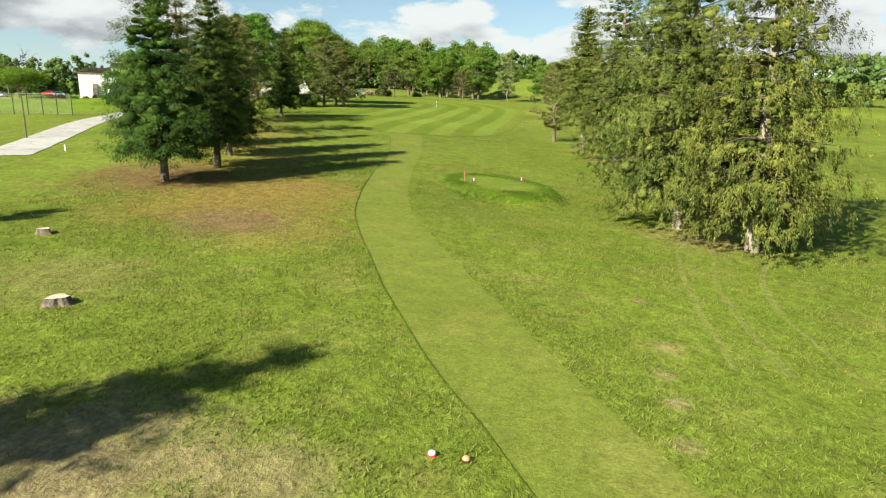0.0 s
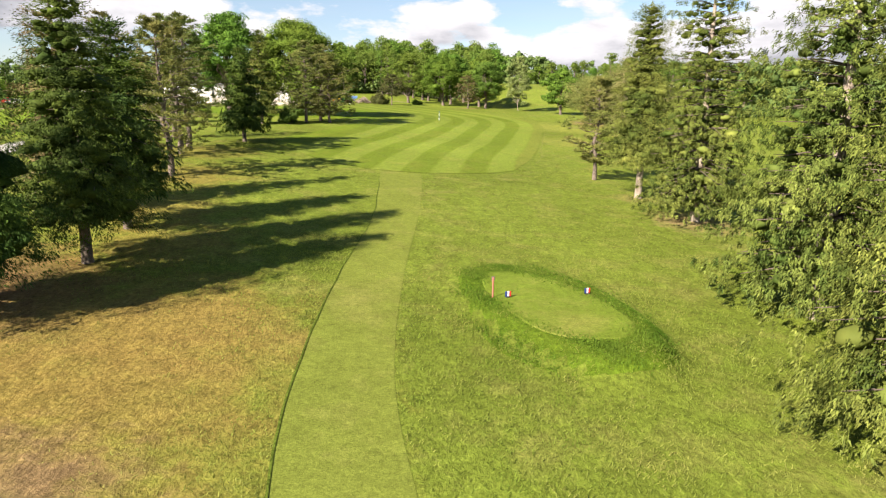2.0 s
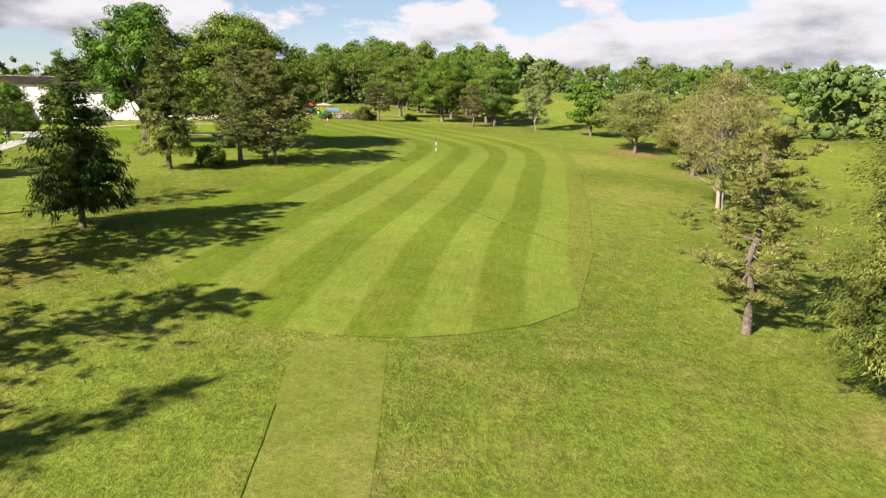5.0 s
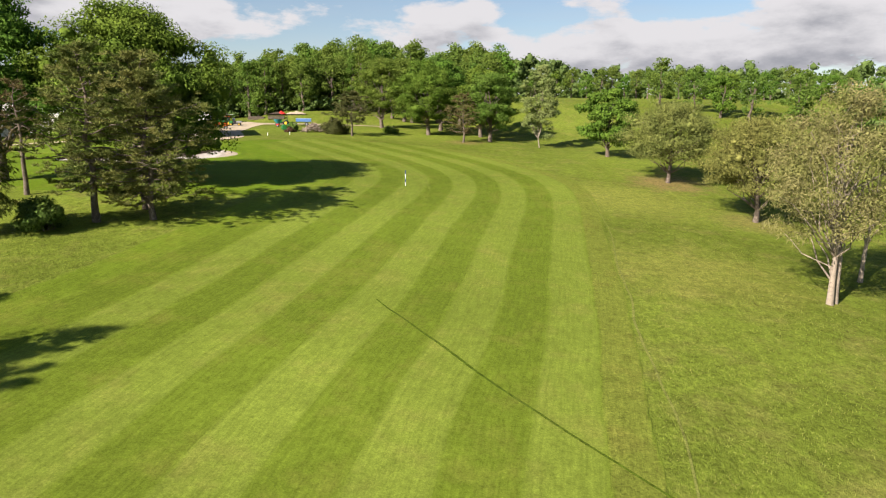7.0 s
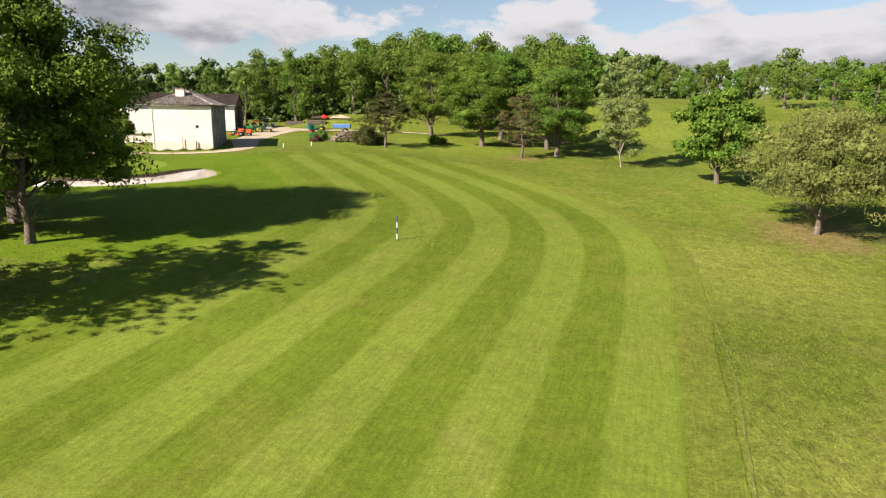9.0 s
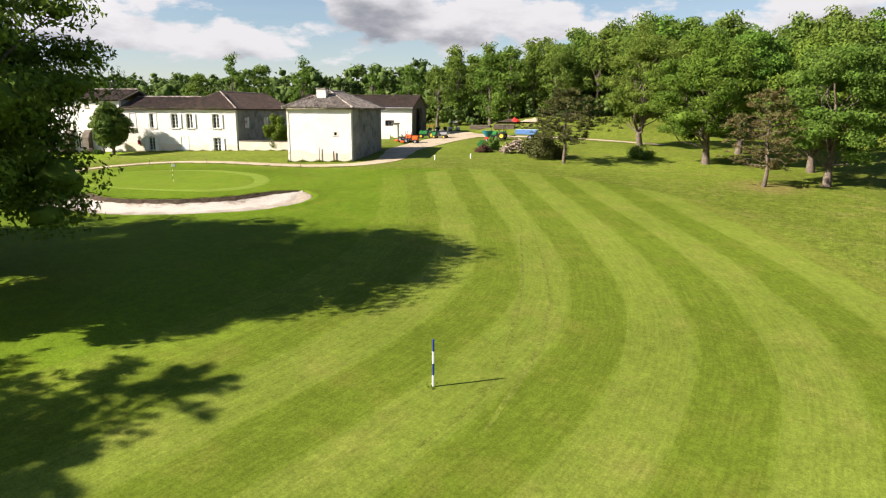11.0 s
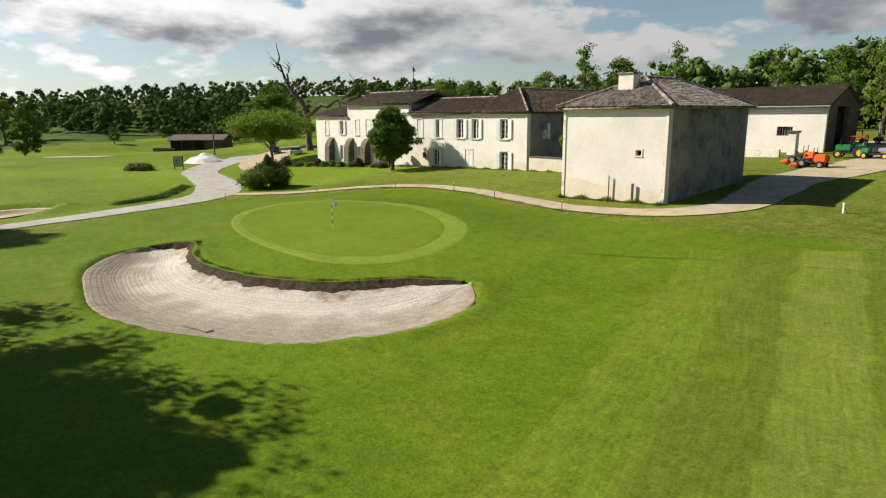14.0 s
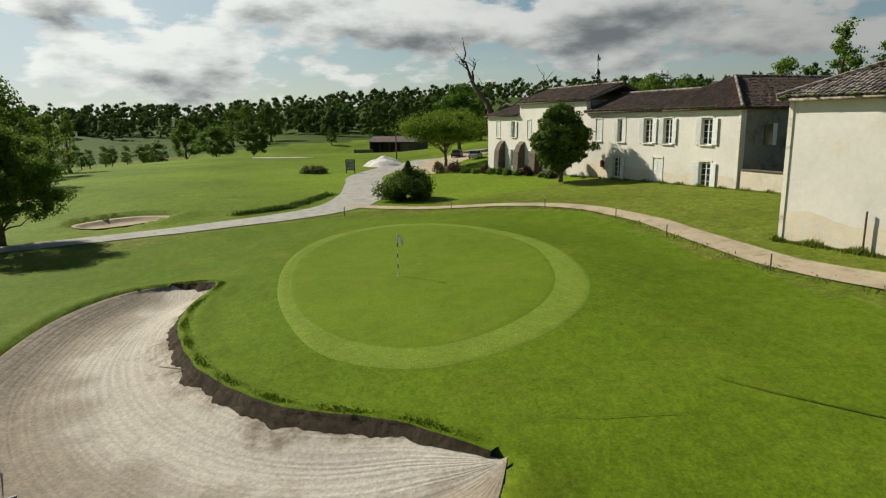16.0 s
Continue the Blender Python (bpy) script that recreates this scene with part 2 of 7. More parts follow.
def surface(name, colour, scale=1.0, spread=0.35, rough=0.8, metal=0.0, bump=0.1, fine=18.0, second=None, amount=0.35, spec=0.3, random_tint=0.0):
    """A plain surface: two scales of colour variation, stains of a second colour, and relief."""
    m, add, link = material(name)
    pos = add("ShaderNodeNewGeometry").outputs["Position"]
    big = add("ShaderNodeTexNoise", Scale=0.6 * scale, Detail=5.0, Roughness=0.6)
    small = add("ShaderNodeTexNoise", Scale=fine * scale, Detail=4.0, Roughness=0.65)
    link(pos, big.inputs["Vector"])
    link(pos, small.inputs["Vector"])
    col = ramp(add, link, big.outputs["Fac"], [(0.3, tint(colour, 1 - spread)), (0.5, colour), (0.72, tint(colour, 1 + spread * 0.6))])
    if second:
        stain = add("ShaderNodeTexNoise", Scale=1.7 * scale, Detail=7.0, Roughness=0.7)
        link(pos, stain.inputs["Vector"])
        mask = ramp(add, link, stain.outputs["Fac"], [(0.62 - amount * 0.35, (0, 0, 0)), (0.78 - amount * 0.3, (1, 1, 1))])
        mix = add("ShaderNodeMixRGB")
        link(mask, mix.inputs[0])
        link(col, mix.inputs[1])
        mix.inputs[2].default_value = (*second, 1)
        col = mix.outputs[0]
    grain = add("ShaderNodeMixRGB", blend="MULTIPLY")
    grain.inputs[0].default_value = 0.7
    link(col, grain.inputs[1])
    link(ramp(add, link, small.outputs["Fac"], [(0.25, (1 - spread,) * 3), (0.75, (1 + spread * 0.3,) * 3)]), grain.inputs[2])
    col = grain.outputs[0]
    if random_tint:
        rnd = add("ShaderNodeObjectInfo")
        v = add("ShaderNodeHueSaturation")
        f = add("ShaderNodeMapRange")
        f.inputs["To Min"].default_value, f.inputs["To Max"].default_value = 1 - random_tint, 1 + random_tint
        link(rnd.outputs["Random"], f.inputs[0])
        link(f.outputs[0], v.inputs["Value"])
        link(col, v.inputs["Color"])
        col = v.outputs[0]
    b = add("ShaderNodeBsdfPrincipled", Roughness=rough, Metallic=metal)
    b.inputs["Specular IOR Level"].default_value = spec
    link(col, b.inputs["Base Color"])
    if bump:
        n = add("ShaderNodeBump", Strength=bump, Distance=0.05)
        link(small.outputs["Fac"], n.inputs["Height"])
        link(n.outputs[0], b.inputs["Normal"])
    link(b.outputs[0], add("ShaderNodeOutputMaterial").inputs[0])
    return m


def turf(name, colour, dry, blade=9.0, relief=0.5, patch=0.5, dry_amount=0.3, stains=(), stretch=(1, 1, 1), border=None):
    """Grass seen from above: blades, tufts, patches, drier spots; stains are (x, y, radius, colour, strength)."""
    m, add, link = material(name)
    pos = add("ShaderNodeNewGeometry").outputs["Position"]
    grid = add("ShaderNodeVectorMath", operation="MULTIPLY")
    grid.inputs[1].default_value = stretch
    link(pos, grid.inputs[0])

    def cloud(scale, detail, rough, source=None):
        n = add("ShaderNodeTexNoise", Scale=scale, Detail=detail, Roughness=rough)
        link(source or pos, n.inputs["Vector"])
        return n.outputs["Fac"]
    wide, mid, tuft, fine = cloud(0.045, 4, 0.6), cloud(0.32, 5, 0.65), cloud(blade * 0.3, 4, 0.7, grid.outputs[0]), cloud(blade, 5, 0.75, grid.outputs[0])
    col = ramp(add, link, wide, [(0.3, tint(colour, 1 - 0.28 * patch)), (0.5, colour), (0.7, tint(colour, 1 + 0.3 * patch))])
    mix = add("ShaderNodeMixRGB")
    link(ramp(add, link, mid, [(0.5, (0, 0, 0)), (0.74, (dry_amount,) * 3)]), mix.inputs[0])
    link(col, mix.inputs[1])
    mix.inputs[2].default_value = (*dry, 1)
    col = mix.outputs[0]
    for x, y, r, c, k in stains:
        d = add("ShaderNodeVectorMath", operation="DISTANCE")
        flatten = add("ShaderNodeVectorMath", operation="MULTIPLY")
        flatten.inputs[1].default_value = (1, 1, 0)
        link(pos, flatten.inputs[0])
        link(flatten.outputs[0], d.inputs[0])
        d.inputs[1].default_value = (x, y, 0)
        rag = add("ShaderNodeMath", operation="MULTIPLY_ADD")
        link(cloud(3.2 / r, 6, 0.7), rag.inputs[0])
        rag.inputs[1].default_value = 2.2 * r
        rag.inputs[2].default_value = -1.1 * r
        total = add("ShaderNodeMath", operation="ADD")
        link(d.outputs["Value"], total.inputs[0])
        link(rag.outputs[0], total.inputs[1])
        f = add("ShaderNodeMapRange")
        f.inputs["From Min"].default_value, f.inputs["From Max"].default_value = r * 1.15, r * 0.35
        f.inputs["To Max"].default_value = k
        link(total.outputs[0], f.inputs[0])
        mx = add("ShaderNodeMixRGB")
        link(f.outputs[0], mx.inputs[0])
        link(col, mx.inputs[1])
        mx.inputs[2].default_value = (*c, 1)
        col = mx.outputs[0]
    if border:                                     # mown strips: grain along the cut, and edges that blend into the next strip
        uv = add("ShaderNodeUVMap").outputs[0]
        split = add("ShaderNodeSeparateXYZ")
        link(uv, split.inputs[0])
        off = add("ShaderNodeMath", operation="ADD")
        link(split.outputs["Y"], off.inputs[0])
        off.inputs[1].default_value = -0.5
        side = add("ShaderNodeMath", operation="ABSOLUTE")
        link(off.outputs[0], side.inputs[0])
        loose = add("ShaderNodeMath", operation="MULTIPLY_ADD")
        link(cloud(0.9, 5, 0.7), loose.inputs[0])
        loose.inputs[1].default_value = 0.22
        link(side.outputs[0], loose.inputs[2])
        mx = add("ShaderNodeMixRGB")
        link(ramp(add, link, loose.outputs[0], [(0.53, (0, 0, 0)), (0.64, (1, 1, 1))]), mx.inputs[0])
        link(col, mx.inputs[1])
        mx.inputs[2].default_value = (*border, 1)
        col = mx.outputs[0]
        drawn = add("ShaderNodeVectorMath", operation="MULTIPLY")
        drawn.inputs[1].default_value = (55.0, 16.0, 1.0)
        link(uv, drawn.inputs[0])
        streak = cloud(1.0, 5, 0.7, drawn.outputs[0])
        g = add("ShaderNodeMixRGB", blend="MULTIPLY")
        g.inputs[0].default_value = 0.9
        link(col, g.inputs[1])
        link(ramp(add, link, streak, [(0.3, (0.8,) * 3), (0.7, (1.2,) * 3)]), g.inputs[2])
        col = g.outputs[0]
    mottle = cloud(1.1, 6, 0.7)
    for source, lo, hi, k in ((mottle, 0.74, 1.24, 0.8), (tuft, 0.66, 1.26, 0.85), (fine, 0.42, 1.46, 0.92)):
        g = add("ShaderNodeMixRGB", blend="MULTIPLY")
        g.inputs[0].default_value = k * min(1, 0.5 + relief)
        link(col, g.inputs[1])
        link(ramp(add, link, source, [(0.28, (lo,) * 3), (0.72, (hi,) * 3)]), g.inputs[2])
        col = g.outputs[0]
    b = add("ShaderNodeBsdfPrincipled", Roughness=0.75)
    b.inputs["Specular IOR Level"].default_value = 0.02
    link(col, b.inputs["Base Color"])
    h = add("ShaderNodeMath", operation="ADD")
    link(tuft, h.inputs[0])
    link(fine, h.inputs[1])
    n = add("ShaderNodeBump", Strength=relief, Distance=0.12)
    link(h.outputs[0], n.inputs["Height"])
    link(n.outputs[0], b.inputs["Normal"])
    link(b.outputs[0], add("ShaderNodeOutputMaterial").inputs[0])
    return m


def foliage(name, colour, alt, through=0.3, rough=0.7, vary=0.36, gloss=0.05):
    """Leaves: shifts from tree to tree and leaf to leaf, lets some light through."""
    m, add, link = material(name)
    geo = add("ShaderNodeNewGeometry")
    info = add("ShaderNodeObjectInfo")
    patch = add("ShaderNodeTexNoise", Scale=0.45, Detail=3.0)
    link(geo.outputs["Position"], patch.inputs["Vector"])
    mix = add("ShaderNodeMixRGB")
    link(ramp(add, link, patch.outputs["Fac"], [(0.35, (0, 0, 0)), (0.65, (1, 1, 1))]), mix.inputs[0])
    mix.inputs[1].default_value, mix.inputs[2].default_value = (*colour, 1), (*alt, 1)
    v = add("ShaderNodeHueSaturation")
    one = add("ShaderNodeMapRange")
    one.inputs["To Min"].default_value, one.inputs["To Max"].default_value = 1 - vary, 1 + vary
    link(geo.outputs["Random Per Island"], one.inputs[0])
    hue = add("ShaderNodeMapRange")
    hue.inputs["To Min"].default_value, hue.inputs["To Max"].default_value = 0.48, 0.515
    link(info.outputs["Random"], hue.inputs[0])
    link(one.outputs[0], v.inputs["Value"])
    link(hue.outputs[0], v.inputs["Hue"])
    link(mix.outputs[0], v.inputs["Color"])
    b = add("ShaderNodeBsdfPrincipled", Roughness=rough)
    b.inputs["Specular IOR Level"].default_value = gloss
    link(v.outputs[0], b.inputs["Base Color"])
    t = add("ShaderNodeBsdfTranslucent")
    link(v.outputs[0], t.inputs["Color"])
    s = add("ShaderNodeMixShader")
    s.inputs[0].default_value = through
    link(b.outputs[0], s.inputs[1])
    link(t.outputs[0], s.inputs[2])
    link(s.outputs[0], add("ShaderNodeOutputMaterial").inputs[0])
    return m


NEEDLES, STRAW = (0.15, 0.09, 0.038), (0.198, 0.134, 0.036)
DRY_SPOTS = (
    (-21, 47, 7.5, NEEDLES, 0.85), (-13, 47, 7.0, STRAW, 0.75), (-16, 38, 6.0, STRAW, 0.6), (-11, 41, 8.0, STRAW, 0.7), (-9, 33, 5.0, STRAW, 0.5), (-23, 52, 6.0, NEEDLES, 0.8), (-18, 58, 6.0, STRAW, 0.6), (-12, 35, 4.0, (0.16, 0.10, 0.055), 0.7), (-15, 24, 4.0, (0.19, 0.15, 0.06), 0.45),
    (22, 132, 9.0, (0.22, 0.215, 0.045), 0.55), (24, 160, 10.0, (0.22, 0.215, 0.045), 0.5), (-24, 78, 7.0, STRAW, 0.6), (-21, 66, 6.0, STRAW, 0.55), (-28, 92, 7.0, STRAW, 0.45), (8.0, 24.5, 0.5, (0.27, 0.21, 0.09), 0.55), (7.5, 19.6, 0.6, (0.28, 0.21, 0.09), 0.55), (6.6, 17.4, 0.5, (0.30, 0.22, 0.10), 0.5), (6.3, 15.6, 0.45, (0.32, 0.24, 0.12), 0.6), (5.8, 13.4, 0.5, (0.28, 0.21, 0.10), 0.5),
    (15.5, 36.5, 4.0, (0.23, 0.17, 0.07), 0.6), (19.5, 72, 4.0, (0.25, 0.17, 0.08), 0.8), (17.5, 81, 2.5, (0.25, 0.19, 0.07), 0.5), (33, 171, 6.0, (0.21, 0.14, 0.06), 0.7), (36, 152, 5.0, (0.22, 0.16, 0.06), 0.5), (6, 209, 4.0, (0.21, 0.15, 0.06), 0.6), (-10, 8, 6.0, (0.22, 0.16, 0.08), 0.6), (-7.5, 11.8, 3.4, (0.24, 0.18, 0.09), 0.75), (-3.6, 11.4, 1.8, (0.24, 0.18, 0.09), 0.6))
ROUGH = turf("rough_grass", (0.124, 0.156, 0.020), (0.211, 0.185, 0.052), blade=6.0, relief=0.72, patch=0.9, dry_amount=0.6, stretch=(1, 0.75, 1), stains=DRY_SPOTS)
LIGHT_STRIPE = turf("light_mown_stripe", (0.138, 0.175, 0.023), (0.188, 0.180, 0.039), blade=12.0, relief=0.18, patch=0.6, dry_amount=0.6, border=(0.119, 0.156, 0.017))
DARK_STRIPE = turf("dark_mown_stripe", (0.101, 0.136, 0.013), (0.158, 0.155, 0.028), blade=12.0, relief=0.18, patch=0.6, dry_amount=0.6, border=(0.119, 0.156, 0.017))
EDGE_STRIPE = turf("dull_edge_stripe", (0.134, 0.154, 0.023), (0.181, 0.163, 0.034), blade=9.0, relief=0.4, patch=0.4, dry_amount=0.5, border=(0.119, 0.156, 0.017))
SOFT_STRIPE = turf("soft_outer_stripe", (0.112, 0.155, 0.014), (0.163, 0.165, 0.026), blade=11.0, relief=0.2, patch=0.7, dry_amount=0.6, border=(0.119, 0.156, 0.017))
TEE_TURF = turf("tee_turf", (0.122, 0.162, 0.019), (0.198, 0.189, 0.043), blade=15.0, relief=0.3, patch=0.7, dry_amount=0.8)
PATH_MOWN = turf("mown_walkway", (0.134, 0.155, 0.025), (0.206, 0.185, 0.052), blade=14.0, relief=0.3, patch=0.5, dry_amount=0.5)
RANGE = turf("practice_ground_grass", (0.124, 0.180, 0.014), (0.185, 0.195, 0.032), blade=7.0, relief=0.4, patch=1.0, dry_amount=0.65)
APRON = turf("apron_grass", (0.093, 0.143, 0.009), (0.146, 0.158, 0.017), blade=11.0, relief=0.26, patch=0.8, dry_amount=0.55)
WOOD_FLOOR = turf("woodland_scrub", (0.062, 0.098, 0.020), (0.085, 0.105, 0.028), blade=3.0, relief=1.0, patch=0.9)
BANK = turf("long_bank_grass", (0.084, 0.128, 0.010), (0.112, 0.125, 0.013), blade=6.0, relief=0.9, patch=0.5)
GREEN_TURF = turf("putting_turf", (0.114, 0.166, 0.013), (0.159, 0.176, 0.026), blade=26.0, relief=0.15, patch=0.6, dry_amount=0.6)
COLLAR = turf("collar_turf", (0.152, 0.205, 0.027), (0.159, 0.191, 0.030), blade=18.0, relief=0.2, patch=0.3)
SAND = surface("bunker_sand", (0.405, 0.35, 0.29), scale=0.8, spread=0.2, rough=0.95, bump=0.5, fine=9, second=(0.36, 0.28, 0.20), amount=0.18, spec=0.1)


def raked_sand():
    """Sand raked along the crescent: u runs along it, v from the bank to the rim; brown and coarse at the margins."""
    m, add, link = material("raked_bunker_sand")
    pos = add("ShaderNodeNewGeometry").outputs["Position"]
    uv = add("ShaderNodeUVMap")
    split = add("ShaderNodeSeparateXYZ")
    link(uv.outputs[0], split.inputs[0])

    def cloud(scale, detail, rough=0.65):
        n = add("ShaderNodeTexNoise", Scale=scale, Detail=detail, Roughness=rough)
        link(pos, n.inputs["Vector"])
        return n.outputs["Fac"]
    across = add("ShaderNodeMath", operation="MULTIPLY_ADD")
    link(split.outputs["Y"], across.inputs[0])
    across.inputs[1].default_value, across.inputs[2].default_value = 0.7, -0.2
    ragged = add("ShaderNodeMath", operation="MULTIPLY_ADD")
    link(cloud(0.55, 8, 0.7), ragged.inputs[0])
    ragged.inputs[1].default_value = 0.7
    link(across.outputs[0], ragged.inputs[2])
    brown = ramp(add, link, ragged.outputs[0], [(0.14, (1,) * 3), (0.25, (0.15,) * 3), (0.41, (0.08,) * 3), (0.55, (0.8,) * 3), (0.70, (1,) * 3)])
    col = add("ShaderNodeMixRGB")
    link(brown, col.inputs[0])
    link(ramp(add, link, cloud(0.35, 5), [(0.3, (0.44, 0.39, 0.33)), (0.7, (0.54, 0.49, 0.42))]), col.inputs[1])
    link(ramp(add, link, cloud(2.2, 6), [(0.3, (0.20, 0.165, 0.125)), (0.7, (0.34, 0.285, 0.22))]), col.inputs[2])
    stretch = add("ShaderNodeVectorMath", operation="MULTIPLY")
    stretch.inputs[1].default_value = (1.4, 7.5, 1)
    link(uv.outputs[0], stretch.inputs[0])
    wave = add("ShaderNodeTexWave", Scale=1.0, Distortion=15.0, Detail=6.0)
    wave.bands_direction = "Y"
    link(stretch.outputs[0], wave.inputs["Vector"])
    last = col.outputs[0]
    fine = cloud(9.0, 5, 0.75)
    for source, lo, hi in ((wave.outputs["Fac"], 0.93, 1.04), (fine, 0.55, 1.3)):
        g = add("ShaderNodeMixRGB", blend="MULTIPLY")
        g.inputs[0].default_value = 0.85
        link(last, g.inputs[1])
        link(ramp(add, link, source, [(0.25, (lo,) * 3), (0.75, (hi,) * 3)]), g.inputs[2])
        last = g.outputs[0]
    b = add("ShaderNodeBsdfPrincipled", Roughness=0.95)
    b.inputs["Specular IOR Level"].default_value = 0.05
    link(last, b.inputs["Base Color"])
    h = add("ShaderNodeMath", operation="MULTIPLY_ADD")
    link(wave.outputs["Fac"], h.inputs[0])
    h.inputs[1].default_value = 0.35
    link(fine, h.inputs[2])
    n = add("ShaderNodeBump", Strength=0.45, Distance=0.06)
    link(h.outputs[0], n.inputs["Height"])
    link(n.outputs[0], b.inputs["Normal"])
    link(b.outputs[0], add("ShaderNodeOutputMaterial").inputs[0])
    return m


RAKED = raked_sand()
EARTH = surface("bunker_lip_earth", (0.085, 0.062, 0.042), scale=3, spread=0.5, rough=1.0, bump=0.9, second=(0.04, 0.032, 0.02), amount=0.5, spec=0.1)
GRAVEL = surface("gravel_track", (0.40, 0.32, 0.22), scale=0.8, spread=0.25, rough=0.95, bump=0.35, fine=14, second=(0.20, 0.19, 0.09), amount=0.2, spec=0.1)
TARMAC = surface("worn_tarmac", (0.335, 0.315, 0.275), scale=0.7, spread=0.2, rough=0.9, bump=0.2, fine=22, second=(0.20, 0.18, 0.16), amount=0.3, spec=0.2)
PLASTER = surface("lime_render", (0.69, 0.642, 0.58), scale=0.4, spread=0.13, rough=0.92, bump=0.08, fine=9, second=(0.66, 0.55, 0.40), amount=0.08, spec=0.15)
# streaked render, its base darkened to paint in the shade of unlit walls
SHADED_PLASTER = surface("shaded_streaked_render", (0.31, 0.285, 0.245), scale=0.35, spread=0.25, rough=0.95, bump=0.12, fine=9, second=(0.15, 0.135, 0.12), amount=0.42, spec=0.1)
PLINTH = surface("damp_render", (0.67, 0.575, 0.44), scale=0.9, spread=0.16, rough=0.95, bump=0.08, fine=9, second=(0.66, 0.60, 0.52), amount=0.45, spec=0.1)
STONE = surface("dressed_stone", (0.70, 0.645, 0.55), scale=1.5, spread=0.15, rough=0.9, bump=0.15, second=(0.33, 0.29, 0.22), amount=0.2)
DARK_STONE = surface("lichened_stone", (0.16, 0.125, 0.09), scale=1.8, spread=0.4, rough=0.95, bump=0.4, second=(0.10, 0.09, 0.07), amount=0.5)
TILE = surface("canal_tiles", (0.135, 0.082, 0.060), scale=1.2, spread=0.55, rough=0.9, bump=0.3, fine=5, second=(0.055, 0.045, 0.035), amount=0.6, random_tint=0.12)
PALE_TILE = surface("lichened_tiles", (0.37, 0.315, 0.265), scale=1.3, spread=0.55, rough=0.92, bump=0.3, fine=4, second=(0.085, 0.06, 0.048), amount=0.55)
MOSS = surface("roof_moss", (0.11, 0.14, 0.03), scale=3, spread=0.4, rough=1.0, bump=0.6)
PAINT = surface("chalky_white_paint", (0.74, 0.74, 0.70), scale=2, spread=0.08, rough=0.6, bump=0.04, second=(0.55, 0.54, 0.50), amount=0.1)
# near-black colour for panels that paint the darkness inside openings
UNLIT_BLACK = surface("unlit_interior_black", (0.02, 0.018, 0.015), rough=1.0, bump=0)
WOOD = surface("grey_weathered_wood", (0.13, 0.10, 0.075), scale=3, spread=0.35, rough=0.9, bump=0.3)
LOGS = surface("split_logs", (0.27, 0.215, 0.16), scale=3, spread=0.4, rough=0.9, bump=0.3, second=(0.16, 0.11, 0.07), amount=0.4, random_tint=0.3)
BARK = surface("grey_brown_bark", (0.125, 0.095, 0.07), scale=2.5, spread=0.45, rough=0.95, bump=0.9, fine=5, second=(0.26, 0.22, 0.17), amount=0.3)
PALE_BARK = surface("pale_bark", (0.29, 0.235, 0.175), scale=2.5, spread=0.35, rough=0.95, bump=0.7, fine=5, second=(0.16, 0.12, 0.09), amount=0.3)
SPRUCE_LEAF = foliage("spruce_needles", (0.046, 0.066, 0.012), (0.138, 0.152, 0.030), 0.10, 0.7, 0.5)
DARK_SPRUCE = foliage("dark_spruce_needles", (0.026, 0.050, 0.010), (0.070, 0.108, 0.016), 0.10)
PINE_LEAF = foliage("pine_needles", (0.101, 0.135, 0.031), (0.179, 0.179, 0.050), 0.15)
DARK_PINE_LEAF = foliage("dark_pine_needles", (0.062, 0.072, 0.022), (0.105, 0.110, 0.035), 0.12)
BROWN_LEAF = foliage("bronzed_needles", (0.150, 0.110, 0.050), (0.115, 0.112, 0.035), 0.15)
STONE_PINE_LEAF = foliage("stone_pine_needles", (0.108, 0.125, 0.031), (0.171, 0.178, 0.047), 0.15)
OAK_LEAF = foliage("oak_leaves", (0.060, 0.114, 0.014), (0.104, 0.169, 0.021), 0.16)
MAPLE_LEAF = foliage("bright_maple_leaves", (0.082, 0.150, 0.018), (0.118, 0.182, 0.025), 0.38)
ACACIA_LEAF = foliage("acacia_leaves", (0.119, 0.202, 0.021), (0.160, 0.233, 0.029), 0.4)
PALE_GREEN_LEAF = foliage("pale_birch_leaves", (0.165, 0.220, 0.061), (0.220, 0.259, 0.088), 0.4)
LIME_LEAF = foliage("lime_leaves", (0.103, 0.167, 0.024), (0.147, 0.204, 0.035), 0.44)
FAR_LEAF = foliage("woodland_leaves", (0.093, 0.152, 0.024), (0.131, 0.191, 0.034), 0.35, 0.8, 0.25, 0.05)
# the bluish haze of distance is mixed into these two leaf colours
HAZED_WOOD_LEAF = foliage("hazed_distant_leaves", (0.076, 0.120, 0.034), (0.109, 0.153, 0.043), 0.2, 1.0, 0.2, 0.0)
HAZED_CONIFER = foliage("hazed_conifer_needles", (0.045, 0.070, 0.026), (0.075, 0.105, 0.034), 0.1, 1.0, 0.2, 0.0)
PALE_LEAF = foliage("sparse_pale_twigs", (0.24, 0.225, 0.085), (0.13, 0.15, 0.040), 0.25)
SHRUB_LEAF = foliage("shrub_leaves", (0.065, 0.116, 0.022), (0.115, 0.167, 0.030), 0.25)

